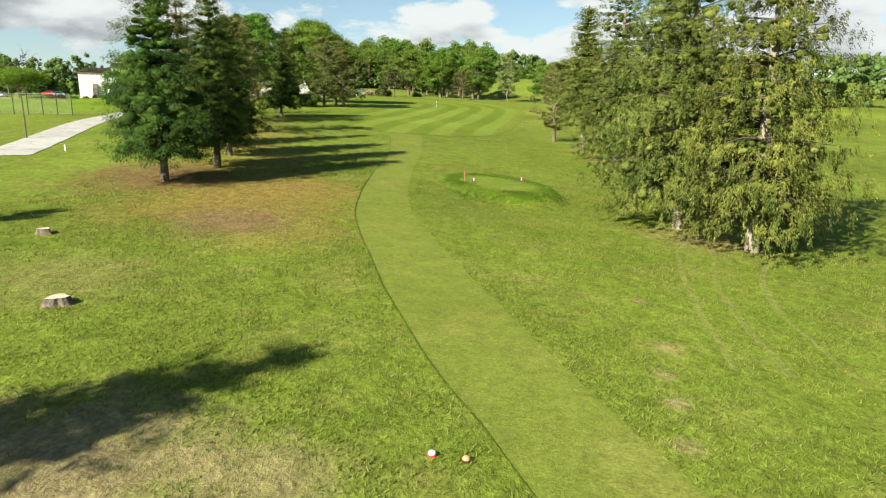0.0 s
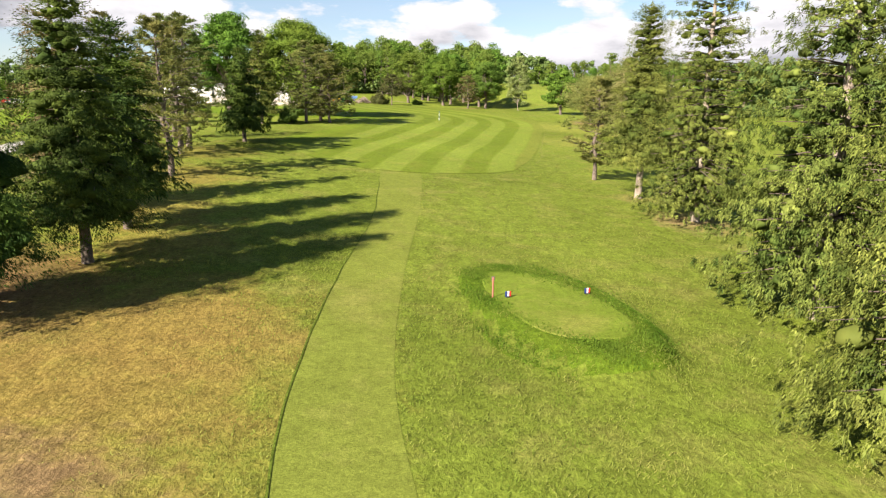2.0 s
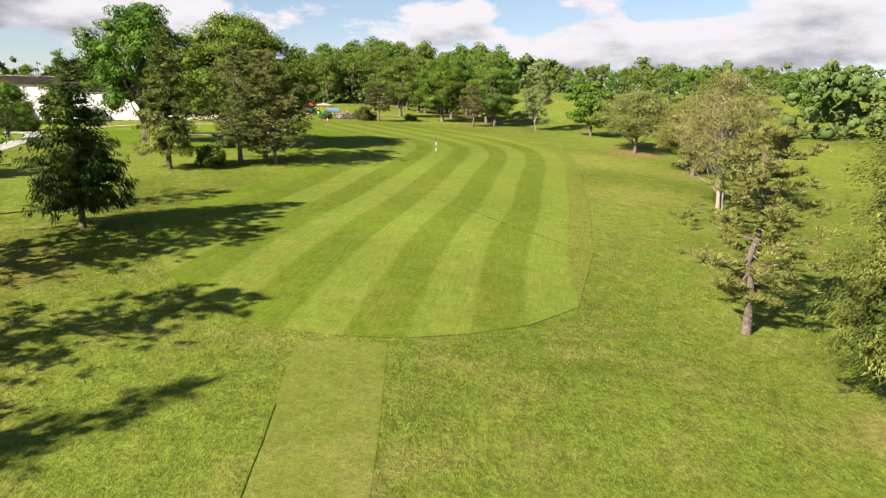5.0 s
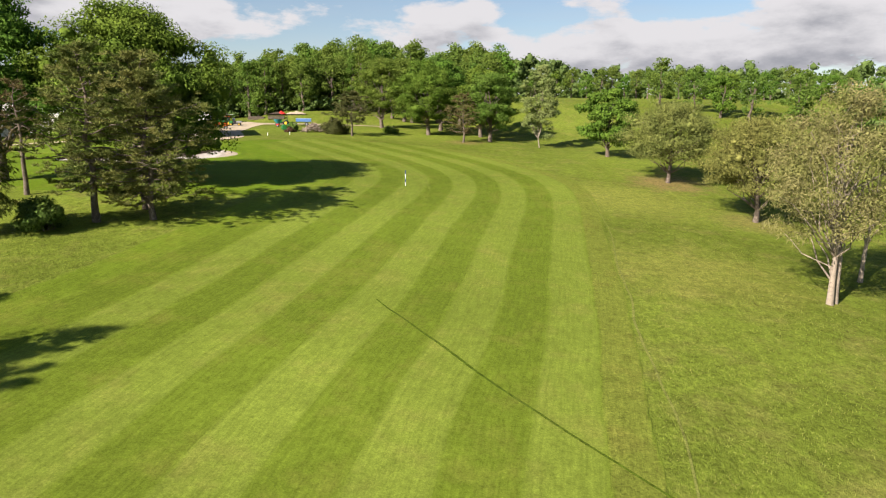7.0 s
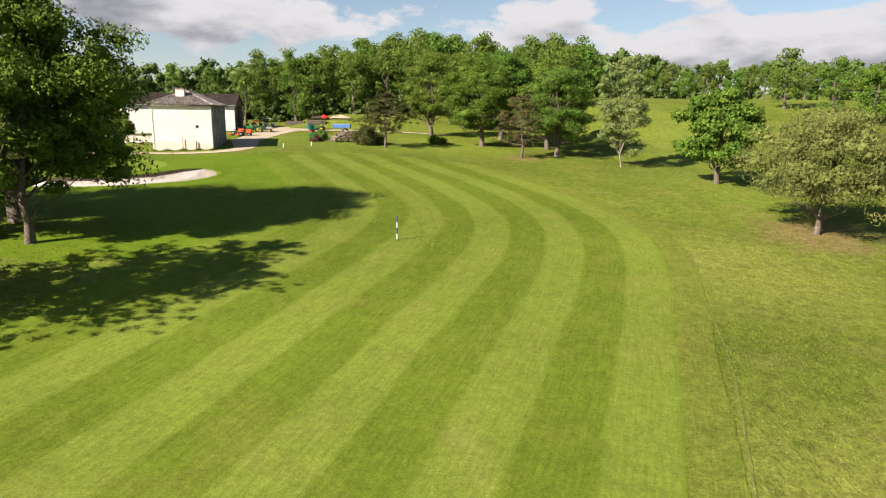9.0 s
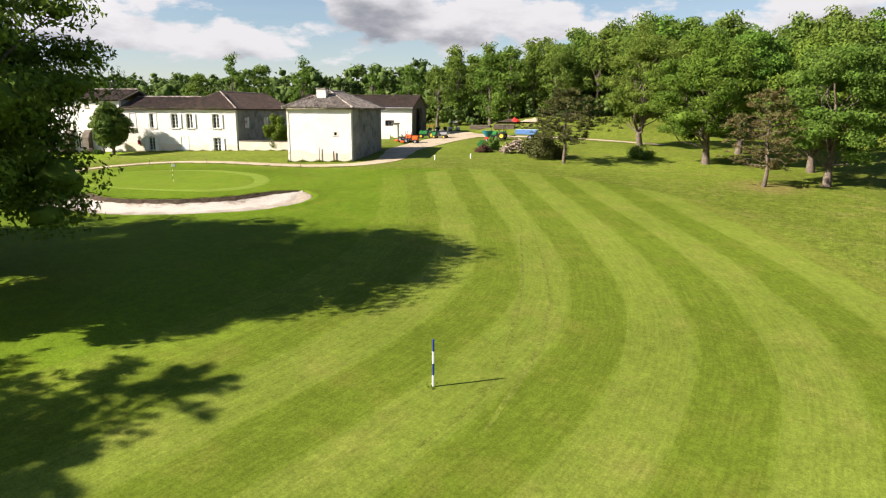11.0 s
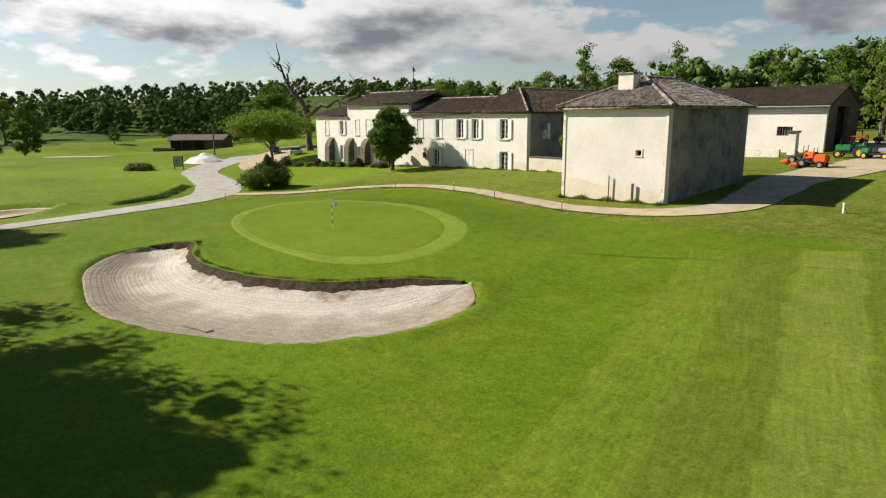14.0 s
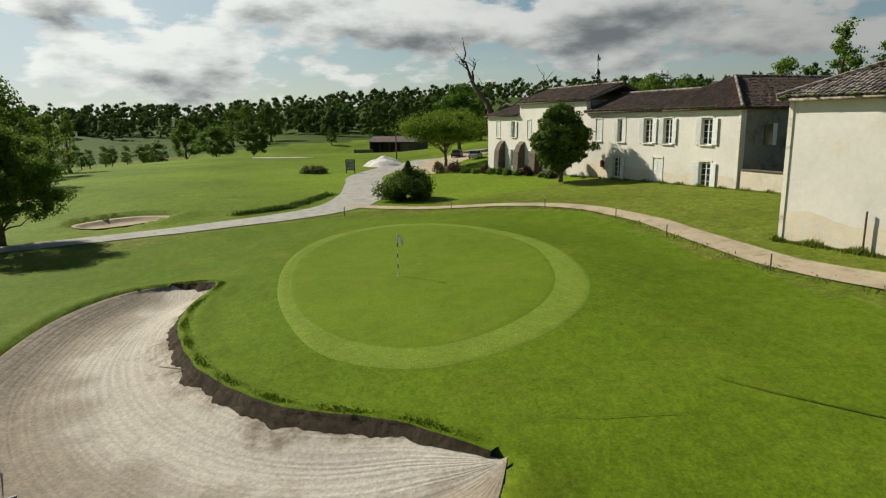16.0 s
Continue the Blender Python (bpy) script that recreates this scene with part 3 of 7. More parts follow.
# ---- mesh helpers ----
def mesh_of(name, verts, faces, mat, smooth=False):
    """One mesh from arrays: verts (n, 3), faces (m, 3 or 4)."""
    me = bpy.data.meshes.new(name)
    v, f = np.asarray(verts, np.float32), np.asarray(faces, np.int32)
    k = f.shape[1]
    me.vertices.add(len(v))
    me.vertices.foreach_set("co", v.ravel())
    me.loops.add(f.size)
    me.loops.foreach_set("vertex_index", f.ravel())
    me.polygons.add(len(f))
    me.polygons.foreach_set("loop_start", np.arange(0, f.size, k, dtype=np.int32))
    me.polygons.foreach_set("loop_total", np.full(len(f), k, np.int32))
    if smooth:
        me.polygons.foreach_set("use_smooth", np.ones(len(f), bool))
    me.update(calc_edges=True)
    me.materials.append(mat)
    return me


def thing(name, label, category, at=(0, 0, 0), turn=0.0, group="", kind=""):
    ob = new(name)
    ob.empty_display_size = 0.2
    ob.matrix_world = pose(at[0], at[1], at[2], 0, 0, turn)
    return tagged(ob, label, category, group, kind)


def part(name, bm, mat, parent, label=""):
    """Links a bmesh (in the parent's own space), or a ready mesh, as one part."""
    if isinstance(bm, bmesh.types.BMesh):
        me = bpy.data.meshes.new(name)
        bm.to_mesh(me)
        bm.free()
        me.materials.append(mat)
    else:
        me = bm
    ob = new(name, me)
    ob.parent = parent
    return tagged(ob, label)


def box(size, at=(0, 0, 0), turn=(0, 0, 0), bevel=0.0, bm=None):
    bm = bm or bmesh.new()
    m = pose(*at, *turn) @ Matrix.Diagonal((*size, 1))
    made = bmesh.ops.create_cube(bm, size=1, matrix=m)
    if bevel:
        edges = list({e for v in made["verts"] for e in v.link_edges})
        bmesh.ops.bevel(bm, geom=edges, offset=bevel, segments=2, affect="EDGES")
    return bm


def rod(a, b, r0, r1=None, sides=10, bm=None):
    bm = bm or bmesh.new()
    a, b = Vector(a), Vector(b)
    m = Matrix.Translation((a + b) / 2) @ (b - a).to_track_quat("Z", "Y").to_matrix().to_4x4()
    bmesh.ops.create_cone(bm, cap_ends=True, segments=sides, radius1=r0, radius2=r0 if r1 is None else r1, depth=(b - a).length, matrix=m)
    return bm


def prism(profile, x0, x1, bm=None):
    """A profile of (y, z) points drawn out along x."""
    bm = bm or bmesh.new()
    a = [bm.verts.new((x0, y, z)) for y, z in profile]
    b = [bm.verts.new((x1, y, z)) for y, z in profile]
    bm.faces.new(a[::-1])
    bm.faces.new(b)
    for i in range(len(a)):
        j = (i + 1) % len(a)
        bm.faces.new((a[i], a[j], b[j], b[i]))
    bmesh.ops.recalc_face_normals(bm, faces=bm.faces)
    return bm


def wheel(r, w, at, parent, hub=None, tyre_name="wheel"):
    """A tyre with rounded shoulders and its rim, axis along y."""
    tyre = bmesh.new()
    ring = [(r * 0.55, -w / 2), (r * 0.9, -w / 2), (r, -w * 0.32), (r, w * 0.32), (r * 0.9, w / 2), (r * 0.55, w / 2)]
    n = 20
    vs = [[tyre.verts.new((q * math.cos(2 * math.pi * i / n), y, q * math.sin(2 * math.pi * i / n))) for q, y in ring] for i in range(n)]
    for i in range(n):
        for k in range(len(ring)):
            l = (k + 1) % len(ring)
            tyre.faces.new((vs[i][k], vs[(i + 1) % n][k], vs[(i + 1) % n][l], vs[i][l]))
    bmesh.ops.recalc_face_normals(tyre, faces=tyre.faces)
    t = part(tyre_name, tyre, RUBBER, parent)
    t.location = at
    part("rim", rod((0, -w * 0.4, 0), (0, w * 0.4, 0), r * 0.57, sides=16), hub or GREY_METAL, t)
    return t


RUBBER = surface("tyre_rubber", (0.025, 0.025, 0.025), scale=4, rough=0.85, bump=0.2)
GREY_METAL = surface("grey_painted_metal", (0.30, 0.30, 0.31), scale=3, spread=0.15, rough=0.45, metal=0.3, bump=0.02)

# ---- ground ----
def lines(*spans):
    out = [np.arange(a, b, s) for a, b, s in spans]
    return np.unique(np.round(np.concatenate(out), 3))


def sheet(xs, ys):
    X, Y = np.meshgrid(xs, ys)
    nx, ny = len(xs), len(ys)
    i = (np.arange(ny - 1)[:, None] * nx + np.arange(nx - 1)[None, :]).ravel()
    return np.stack([X.ravel(), Y.ravel(), height(X.ravel(), Y.ravel(), 0.35)], 1), np.stack([i, i + 1, i + nx + 1, i + nx], 1)


APRON_LINE = spline([(-70, 172), (-72, 186), (-66, 196.5), (-54, 197.8), (-42, 199.0), (-36, 201.5), (-28, 204.5), (-19, 205.0), (-20, 192), (-15, 182), (-10, 172), (-10, 158), (-18, 148), (-32, 146), (-46, 150), (-56, 162)], 120, True)
gx = lines((-2200, -700, 90), (-700, -200, 14), (-200, -80, 2.5), (-80, -68, 0.8), (-68, -54, 0.6), (-54, -26, 0.38), (-26, 0, 1.0), (0, 10, 0.6), (10, 50, 2.0), (50, 300, 8), (300, 700, 30), (700, 2300, 120))
gy = lines((-1500, -100, 100), (-100, 0, 6), (0, 42, 1.6), (42, 60, 0.6), (60, 154, 1.8), (154, 166, 0.6), (166, 190, 0.38), (190, 212, 0.8), (212, 300, 3), (300, 700, 14), (700, 2400, 100))
gv, gf = sheet(gx, gy)
ground = new("ground", mesh_of("ground", gv, gf, ROUGH, True))
ground.data.materials.append(APRON)
ground.data.materials.append(RANGE)
ground.data.materials.append(WOOD_FLOOR)
mid = gv[gf].mean(1)
rag = 0.5 * np.sin(mid[:, 0] * 1.1) * np.sin(mid[:, 1] * 0.9)
zone = np.where((mid[:, 0] + 0.45 * (mid[:, 1] - 150) < -62 + rag) & (mid[:, 1] > 105), 2, 0)
zone = np.where((mid[:, 0] < -330 + 40 * np.sin(mid[:, 1] / 60)) & (mid[:, 1] < 500), 3, zone)
zone = np.where(inside_depth(mid[:, 0], mid[:, 1], APRON_LINE) > rag * 0.6, 1, zone)
ground.data.polygons.foreach_set("material_index", zone.astype(np.int32))
tagged(ground, "rolling rough grass of a golf course with dry patches", "ground", kind="structure")


def drape(name, left, right, mat, across, lift, label, category="", mapped=False, tuck=0.0):
    """A strip laid on the ground between two curves of equal length."""
    left, right = np.asarray(left, float), np.asarray(right, float)
    n, m = len(left), across + 1
    f = np.linspace(0, 1, m)
    P = left[:, None, :] * (1 - f)[None, :, None] + right[:, None, :] * f[None, :, None]
    x, y = P[..., 0].ravel(), P[..., 1].ravel()
    i = (np.arange(n - 1)[:, None] * m + np.arange(m - 1)[None, :]).ravel()
    dip = np.tile(np.where((np.arange(m) == 0) | (np.arange(m) == m - 1), tuck, 0.0), n)
    me = mesh_of(name, np.stack([x, y, height(x, y) + lift - dip], 1), np.stack([i, i + 1, i + m + 1, i + m], 1), mat, True)
    if mapped:
        uv = np.stack([np.repeat(np.linspace(0, 1, n), m), np.tile(f, n)], 1)
        idx = np.empty(len(me.loops), np.int32)
        me.loops.foreach_get("vertex_index", idx)
        me.uv_layers.new(name="along_across").data.foreach_set("uv", uv[idx].ravel().astype(np.float32))
    return tagged(new(name, me), label, category or name.split("_")[-1], kind="structure")


def ribbon(points, half, n):
    c = spline(points, n)
    t = np.gradient(c, axis=0)
    t /= np.hypot(*t.T)[:, None]
    s = np.stack([-t[:, 1], t[:, 0]], 1)
    h = np.interp(np.linspace(0, 1, n), np.linspace(0, 1, len(half)), half)[:, None]
    wob = np.array([noise.noise((float(a) * 0.35, float(b) * 0.35, 3.0)) for a, b in c])[:, None] * 0.12
    return c + s * (h + wob), c - s * (h - wob)


def disc(name, outline, mat, rings, lift, label, category, skirt=0.05):
    """A round patch laid on the ground, ring by ring from its middle."""
    o = np.asarray(outline, float)
    mid = o.mean(0)
    k = len(o)
    f = np.append(np.linspace(0.02, 0.992, rings - 1), 1.0)
    P = mid + (o[None] - mid) * f[:, None, None]
    x, y = P[..., 0].ravel(), P[..., 1].ravel()
    faces = [(r * k + i, r * k + (i + 1) % k, (r + 1) * k + (i + 1) % k, (r + 1) * k + i) for r in range(rings - 1) for i in range(k)]
    return tagged(new(name, mesh_of(name, np.stack([x, y, height(x, y) + np.where(np.arange(len(x)) < len(x) - k, lift, lift - skirt)], 1), faces, mat, True)), label, category, kind="structure")


def ellipse(at, axes, turn, n, grow=1.0, wave=0.03):
    a = np.linspace(0, 2 * math.pi, n, endpoint=False)
    k = grow * (1 + wave * np.sin(2 * a + 1) + wave * 0.6 * np.sin(3 * a))
    u, v = axes[0] * k * np.cos(a), axes[1] * k * np.sin(a)
    c, s = math.cos(turn), math.sin(turn)
    return np.stack([at[0] + u * c - v * s, at[1] + u * s + v * c], 1)


# the fairway: mown stripes, each 2.95 m wide, that run north and swing to the north-west
BEND_Y = (80, 95, 107, 119, 142, 155, 163.6, 169, 175.5, 186, 195, 212)
BEND_X = (-6.0, -4.4, -2.8, 0.0, 3.7, 6.1, 6.7, 6.1, 3.2, -3.0, -9.6, -20.5)
FRONT_X, FRONT_Y = (-19, -18.3, -12.8, -8.1, -3.6, 1.3, 5.3, 7.6, 10.2, 11.6, 13), (99, 95.9, 89.6, 87.0, 86.6, 88.2, 90.4, 93.4, 99.7, 105, 112)
bend = lambda y: np.convolve(np.pad(np.interp(np.arange(70, 225, 0.5), BEND_Y, BEND_X), 12, mode="edge"), np.ones(25) / 25, "valid")[np.clip(((np.asarray(y) - 70) * 2).astype(int), 0, 309)]


def stripe_edge(k, n=240):
    """One mowing line: k stripes east of the middle one, from the rounded front to the far end."""
    y0 = 90.0
    for _ in range(6):
        y0 = float(np.interp(float(bend(y0)) + 2.95 * k, FRONT_X, FRONT_Y))
    y0 = max(y0, {-5: 97, -6: 101, -7: 107}.get(k, 0))
    y1 = 206.5 - 0.25 * (k + 1) ** 2 if k > -4 else 203.5 + 2.0 * (k + 4)
    ys = np.linspace(y0, y1, n)
    wav = 0.06 * np.sin(ys * 0.21 + k) + 0.04 * np.sin(ys * 0.53 + 2 * k)
    return np.stack([bend(ys) + 2.95 * k - (0.9 if k == 5 else 0) + wav, ys], 1)


for k in range(-7, 5):
    light = k % 2 and k < 4
    drape("fairway_stripe", stripe_edge(k), stripe_edge(k + 1), EDGE_STRIPE if k == 4 else SOFT_STRIPE if k < -6 else LIGHT_STRIPE if light else DARK_STRIPE, 4, 0.034, "%s mown stripe of the fairway turf" % ("light green" if light else "dull olive" if k == 4 else "darker green"), "fairway", True)

left = spline([(3.6, 5.0), (1.3, 12.9), (-0.5, 17.8), (-3.2, 27.8), (-5.4, 38), (-6.1, 46), (-6.2, 56), (-5.9, 67), (-6.6, 78), (-7.2, 86.0)], 160)
right = spline([(7.6, 5.0), (4.9, 13.2), (3.0, 20.0), (0.4, 29.8), (-1.8, 39), (-2.6, 46), (-2.8, 56), (-2.6, 68.5), (-2.7, 78), (-3.1, 86.4)], 160)
drape("mown_walkway", left, right, PATH_MOWN, 5, 0.012, "closely mown grass walkway curving to the fairway", "walkway")

# the tee
TEE_LINE = spline([(1.5, 55.0), (2.5, 55.9), (4.2, 55.6), (6.3, 52.5), (7.4, 49.2), (7.5, 47.3), (6.8, 46.1), (5.5, 45.7), (4.0, 46.1), (3.0, 47.3), (2.1, 49.7), (1.4, 52.5)], 80, True)
BANK_LINE = spline([(0.1, 53.9), (0.6, 56.3), (2.9, 57.4), (5.2, 56.3), (7.7, 53.4), (9.3, 50.1), (9.2, 46.7), (7.9, 44.3), (5.7, 43.6), (3.5, 44.1), (1.6, 45.7), (0.7, 48.7)], 80, True)
bank = disc("tee_bank", BANK_LINE, BANK, 26, 0.012, "long grass bank round the raised tee", "tee bank")
disc("tee_turf", TEE_LINE, TEE_TURF, 22, 0.022, "short mown oval teeing ground", "tee")

# the apron, the green and its collar
GREEN_LINE = spline([(-47.0, 178.3), (-54.3, 177.7), (-60.4, 178.9), (-64.2, 181.8), (-65.0, 184.6), (-62.9, 187.8), (-57.7, 190.4), (-52.4, 191.7), (-46.4, 191.6), (-42.0, 190.2), (-38.9, 187.6), (-37.5, 184.6), (-38.4, 182.0), (-41.0, 180.1)], 110, True)
PUTTING_LINE = spline([(-47.6, 178.8), (-54.3, 178.3), (-59.9, 179.6), (-63.2, 182.0), (-63.8, 184.8), (-61.6, 187.6), (-57.0, 189.7), (-52.2, 190.7), (-46.8, 190.3), (-43.0, 189.0), (-40.2, 186.7), (-39.1, 184.2), (-40.2, 181.9), (-43.2, 180.0)], 110, True)
disc("green_collar", GREEN_LINE, COLLAR, 34, 0.022, "light mown collar of the putting green", "collar", 0.02)
disc("putting_green", PUTTING_LINE, GREEN_TURF, 30, 0.034, "very short putting green turf", "green", 0.012)

# bunkers: sand, and the raw earth lip under the green
drape("bunker_sand", BUNKER_BANK, BUNKER_RIM, RAKED, 44, 0.045, "raked pale sand of the crescent bunker", "sand", True, 0.09)
lip = []
LIP_LINE = spline(BUNKER_BANK[::3].tolist() + [BUNKER_BANK[-1].tolist()], 260)
for i, (x, y) in enumerate(LIP_LINE):
    j = min(max(i, 3), len(LIP_LINE) - 4)
    t = LIP_LINE[j + 3] - LIP_LINE[j - 3]
    n = np.array([t[1], -t[0]]) / np.hypot(*t)
    g = noise.noise((x * 1.3, y * 1.3, 0)) + 0.5 * noise.noise((x * 4.1, y * 4.1, 2))
    end = min(1.0, i / 26, (len(LIP_LINE) - 1 - i) / 50)
    top = float(height(x - n[0] * 0.12, y - n[1] * 0.12))
    for d, z in ((-0.55, -0.012), (-0.25, 0.02), (0.02 + 0.05 * g, 0.025)):
        q = (x + n[0] * d * max(end, 0.5), y + n[1] * d * max(end, 0.5))
        lip.append((*q, (float(height(*q)) if d < -0.1 else top) + z))
    for d, drop in ((0.07 + 0.13 * g, 0.06), (0.17 + 0.15 * g, 0.15 + 0.06 * g), (0.38 + 0.22 * g, 9)):
        q = (x + n[0] * d * end, y + n[1] * d * end)
        lip.append((*q, max(float(height(*q)) + 0.052, top - drop * end)))
faces = [(6 * i + k, 6 * i + k + 1, 6 * i + k + 7, 6 * i + k + 6) for i in range(len(LIP_LINE) - 12) for k in range(5)]
lip_ob = new("bunker_lip", mesh_of("bunker_lip", lip, faces, EARTH, True))
lip_ob.data.materials.append(APRON)
lip_ob.data.polygons.foreach_set("material_index", np.array([1 if f[0] % 6 < 2 else 0 for f in faces], np.int32))
tagged(lip_ob, "crumbling dark earth lip of the bunker", "bunker lip", kind="structure")
disc("pot_bunker_sand", POT + (POT.mean(0) - POT) * 0.05, GRAVEL, 16, 0.13, "rough sand of a small bunker", "sand")

disc("sand_patch", ellipse((-176, 157), (7.5, 2.2), radians(72), 50, 1.0, 0.08), SAND, 8, 0.05, "pale sand patch on the practice ground", "sand")
disc("practice_green", ellipse((-174, 130), (11.5, 3.4), radians(60), 60), COLLAR, 14, 0.05, "light mown practice green", "green")

# paths
l, r = ribbon([(-40, 57), (-44, 72), (-47.5, 85), (-50, 100), (-56, 125), (-61, 145), (-66.5, 160), (-72, 170), (-79, 177.5), (-90, 180.0), (-104, 179.8), (-118, 179.5), (-133, 183.5), (-150, 192)], (2.4, 2.2, 2.0, 1.7, 1.4, 1.6, 2.4, 2.8, 2.6, 3.0, 4.0), 260)
drape("service_road", l, r, TARMAC, 6, 0.05, "worn pale tarmac service road", "road")
l, r = ribbon([(-80.5, 179.5), (-76.3, 186), (-73.2, 193), (-68, 197.5), (-60, 199.6), (-52, 200.0), (-45.5, 200.6), (-40.5, 203.2), (-38.6, 208), (-40.8, 214), (-43.6, 220), (-45, 227), (-46.5, 236), (-47, 246)], (1.0, 0.9, 0.85, 0.85, 0.85, 0.9, 1.0, 1.3, 1.6, 2.0, 2.4, 3.0, 3.4, 4.0), 240)
drape("gravel_track", l, r, GRAVEL, 6, 0.055, "pale gravel track past the outbuilding", "track")
l, r = ribbon([(-66, 262), (-54, 252), (-44, 247), (-34, 247), (-22, 246), (-10, 243)], (3.5, 4.0, 3.0, 1.5, 1.0, 0.8), 80)
drape("yard_track", l, r, GRAVEL, 5, 0.06, "gravel of the machinery yard", "track")
l, r = ribbon([(-116, 188), (-126, 190), (-140, 194), (-160, 205)], (2.0, 3.5, 4.5, 5.0), 40)
drape("car_park", l, r, GRAVEL, 5, 0.065, "sandy gravel car park beside the house", "car park")


def scar(name, points, half, mat, label, lift=0.041):
    l, r = ribbon(points, half, 60)
    drape(name, l, r, mat, 2, lift, label, "turf", tuck=0.004)


SCUFFED = turf("scuffed_turf", (0.129, 0.157, 0.022), (0.172, 0.168, 0.043), blade=6.0, relief=0.4, dry_amount=0.7)
SCAR = turf("thin_dark_turf", (0.069, 0.101, 0.009), (0.112, 0.112, 0.026), blade=8.0, relief=0.6)
EDGE_GRASS = turf("longer_edge_grass", (0.085, 0.115, 0.014), (0.14, 0.14, 0.03), blade=8.0, relief=0.6)
WORN = turf("worn_pale_turf", (0.165, 0.175, 0.040), (0.20, 0.19, 0.06), blade=8.0, relief=0.5)
scar("drain_line", [(10.9, 104.2), (6.4, 110.0), (3.3, 114.6), (0.2, 119.2), (-1.2, 121.4)], (0.06, 0.09, 0.05), SCAR, "dark settled drain line across the fairway")
scar("drain_line", [(-35.4, 191.6), (-34.6, 192.4), (-32.8, 194.4), (-29.5, 197.4), (-26.5, 199.4), (-21, 203.5)], (0.01, 0.03, 0.035, 0.02), SCAR, "dark settled drain line beside the green")
scar("drain_line", [(-34.2, 187.0), (-33.9, 188.0), (-33.8, 189.1), (-33.7, 190.0)], (0.006, 0.015, 0.008), EDGE_GRASS, "dark settled drain line beside the green")
scar("walkway_edge", left[8:150:6], (0.025, 0.04, 0.025), EDGE_GRASS, "dark longer grass along the walkway's edge")
scar("fairway_edge", [(10.6, 100.0), (12.7, 109.0), (13.9, 119.2), (15.1, 124.9), (16.5, 134.0), (18.5, 144.9), (19.9, 161.1)], (0.04, 0.075, 0.06, 0.03), WORN, "pale worn line along the fairway edge")
for p in ([(9.0, 18.0), (10.0, 23.0), (11.4, 29.0), (13.0, 34.0)], [(10.6, 17.6), (11.2, 22.0), (12.4, 27.5), (14.0, 31.5)], [(19.5, 35.0), (15.5, 29.5), (13.5, 24.0), (12.6, 17.0)]):
    scar("wheel_track", p, (0.10, 0.16, 0.08), WORN, "faint pale wheel track in the rough", 0.02)
for p in ([(-9.6, 185.0), (-6.7, 178.2), (-3.7, 171.1), (-1.8, 165.9), (-0.5, 161.2), (-0.2, 157.8), (-0.6, 154.7)], [(-8.4, 184.0), (-4.2, 175.6), (-1.5, 169.6), (-0.1, 164.8), (0.6, 161.0), (0.9, 157.1)]):
    scar("wheel_track", p, (0.04, 0.09, 0.14, 0.16, 0.05), SCUFFED, "scuffed greyish wheel track on the fairway", 0.039)

# ---- trees ----
def tube(points, radii, sides=7):
    p = np.asarray(points, float)
    t = np.gradient(p, axis=0)
    t /= np.linalg.norm(t, axis=1)[:, None] + 1e-9
    ref = np.where(np.abs(t[:, 2:3]) > 0.9, np.array([[1.0, 0, 0]]), np.array([[0, 0, 1.0]]))
    u = np.cross(t, ref)
    u /= np.linalg.norm(u, axis=1)[:, None] + 1e-9
    w = np.cross(t, u)
    a = np.linspace(0, 2 * math.pi, sides, endpoint=False)
    v = p[:, None, :] + np.asarray(radii)[:, None, None] * (np.cos(a)[None, :, None] * u[:, None, :] + np.sin(a)[None, :, None] * w[:, None, :])
    n = len(p)
    i = np.arange(n - 1)[:, None] * sides + np.arange(sides)[None, :]
    j = np.arange(n - 1)[:, None] * sides + (np.arange(sides)[None, :] + 1) % sides
    return v.reshape(-1, 3), np.stack([i.ravel(), j.ravel(), j.ravel() + sides, i.ravel() + sides], 1)


def joined(pieces):
    vs, fs, k = [], [], 0
    for v, f in pieces:
        vs.append(v)
        fs.append(f + k)
        k += len(v)
    return np.concatenate(vs), np.concatenate(fs)


def leaves(at, way, length, width, rng, facing=None):
    """Pointed leaves or needle sprays at the places, along the given ways."""
    n = len(at)
    way = way / (np.linalg.norm(way, axis=1)[:, None] + 1e-9)
    side = np.cross(way, rng.normal(size=(n, 3)) if facing is None else facing)
    side /= np.linalg.norm(side, axis=1)[:, None] + 1e-9
    L, W = np.broadcast_to(length, n)[:, None], np.broadcast_to(width, n)[:, None]
    v = np.stack([at - side * W * 0.5, at + side * W * 0.5, at + way * L], 1).reshape(-1, 3)
    return v, np.arange(3 * n).reshape(n, 3)


def ico(cuts):
    bm = bmesh.new()
    bmesh.ops.create_icosphere(bm, subdivisions=cuts, radius=1)
    v, f = np.array([q.co[:] for q in bm.verts]), np.array([[q.index for q in t.verts] for t in bm.faces])
    bm.free()
    return v, f


ICO = {1: ico(1), 2: ico(2)}


def lumps(centres, radii, rng, flat=0.8, cuts=2):
    """The dense hearts of leafy clumps: uneven rounded lumps."""
    v, f = ICO[cuts]
    n, m = len(centres), len(v)
    r = np.asarray(radii)[:, None] * rng.uniform(0.6, 1.3, (n, m))
    V = np.asarray(centres)[:, None, :] + v[None] * r[..., None] * np.array([1, 1, flat])
    return V.reshape(-1, 3), (np.arange(n)[:, None, None] * m + f[None]).reshape(-1, 3)


def ball(rng, n):
    d = rng.normal(size=(n, 3))
    return d / np.linalg.norm(d, axis=1)[:, None]


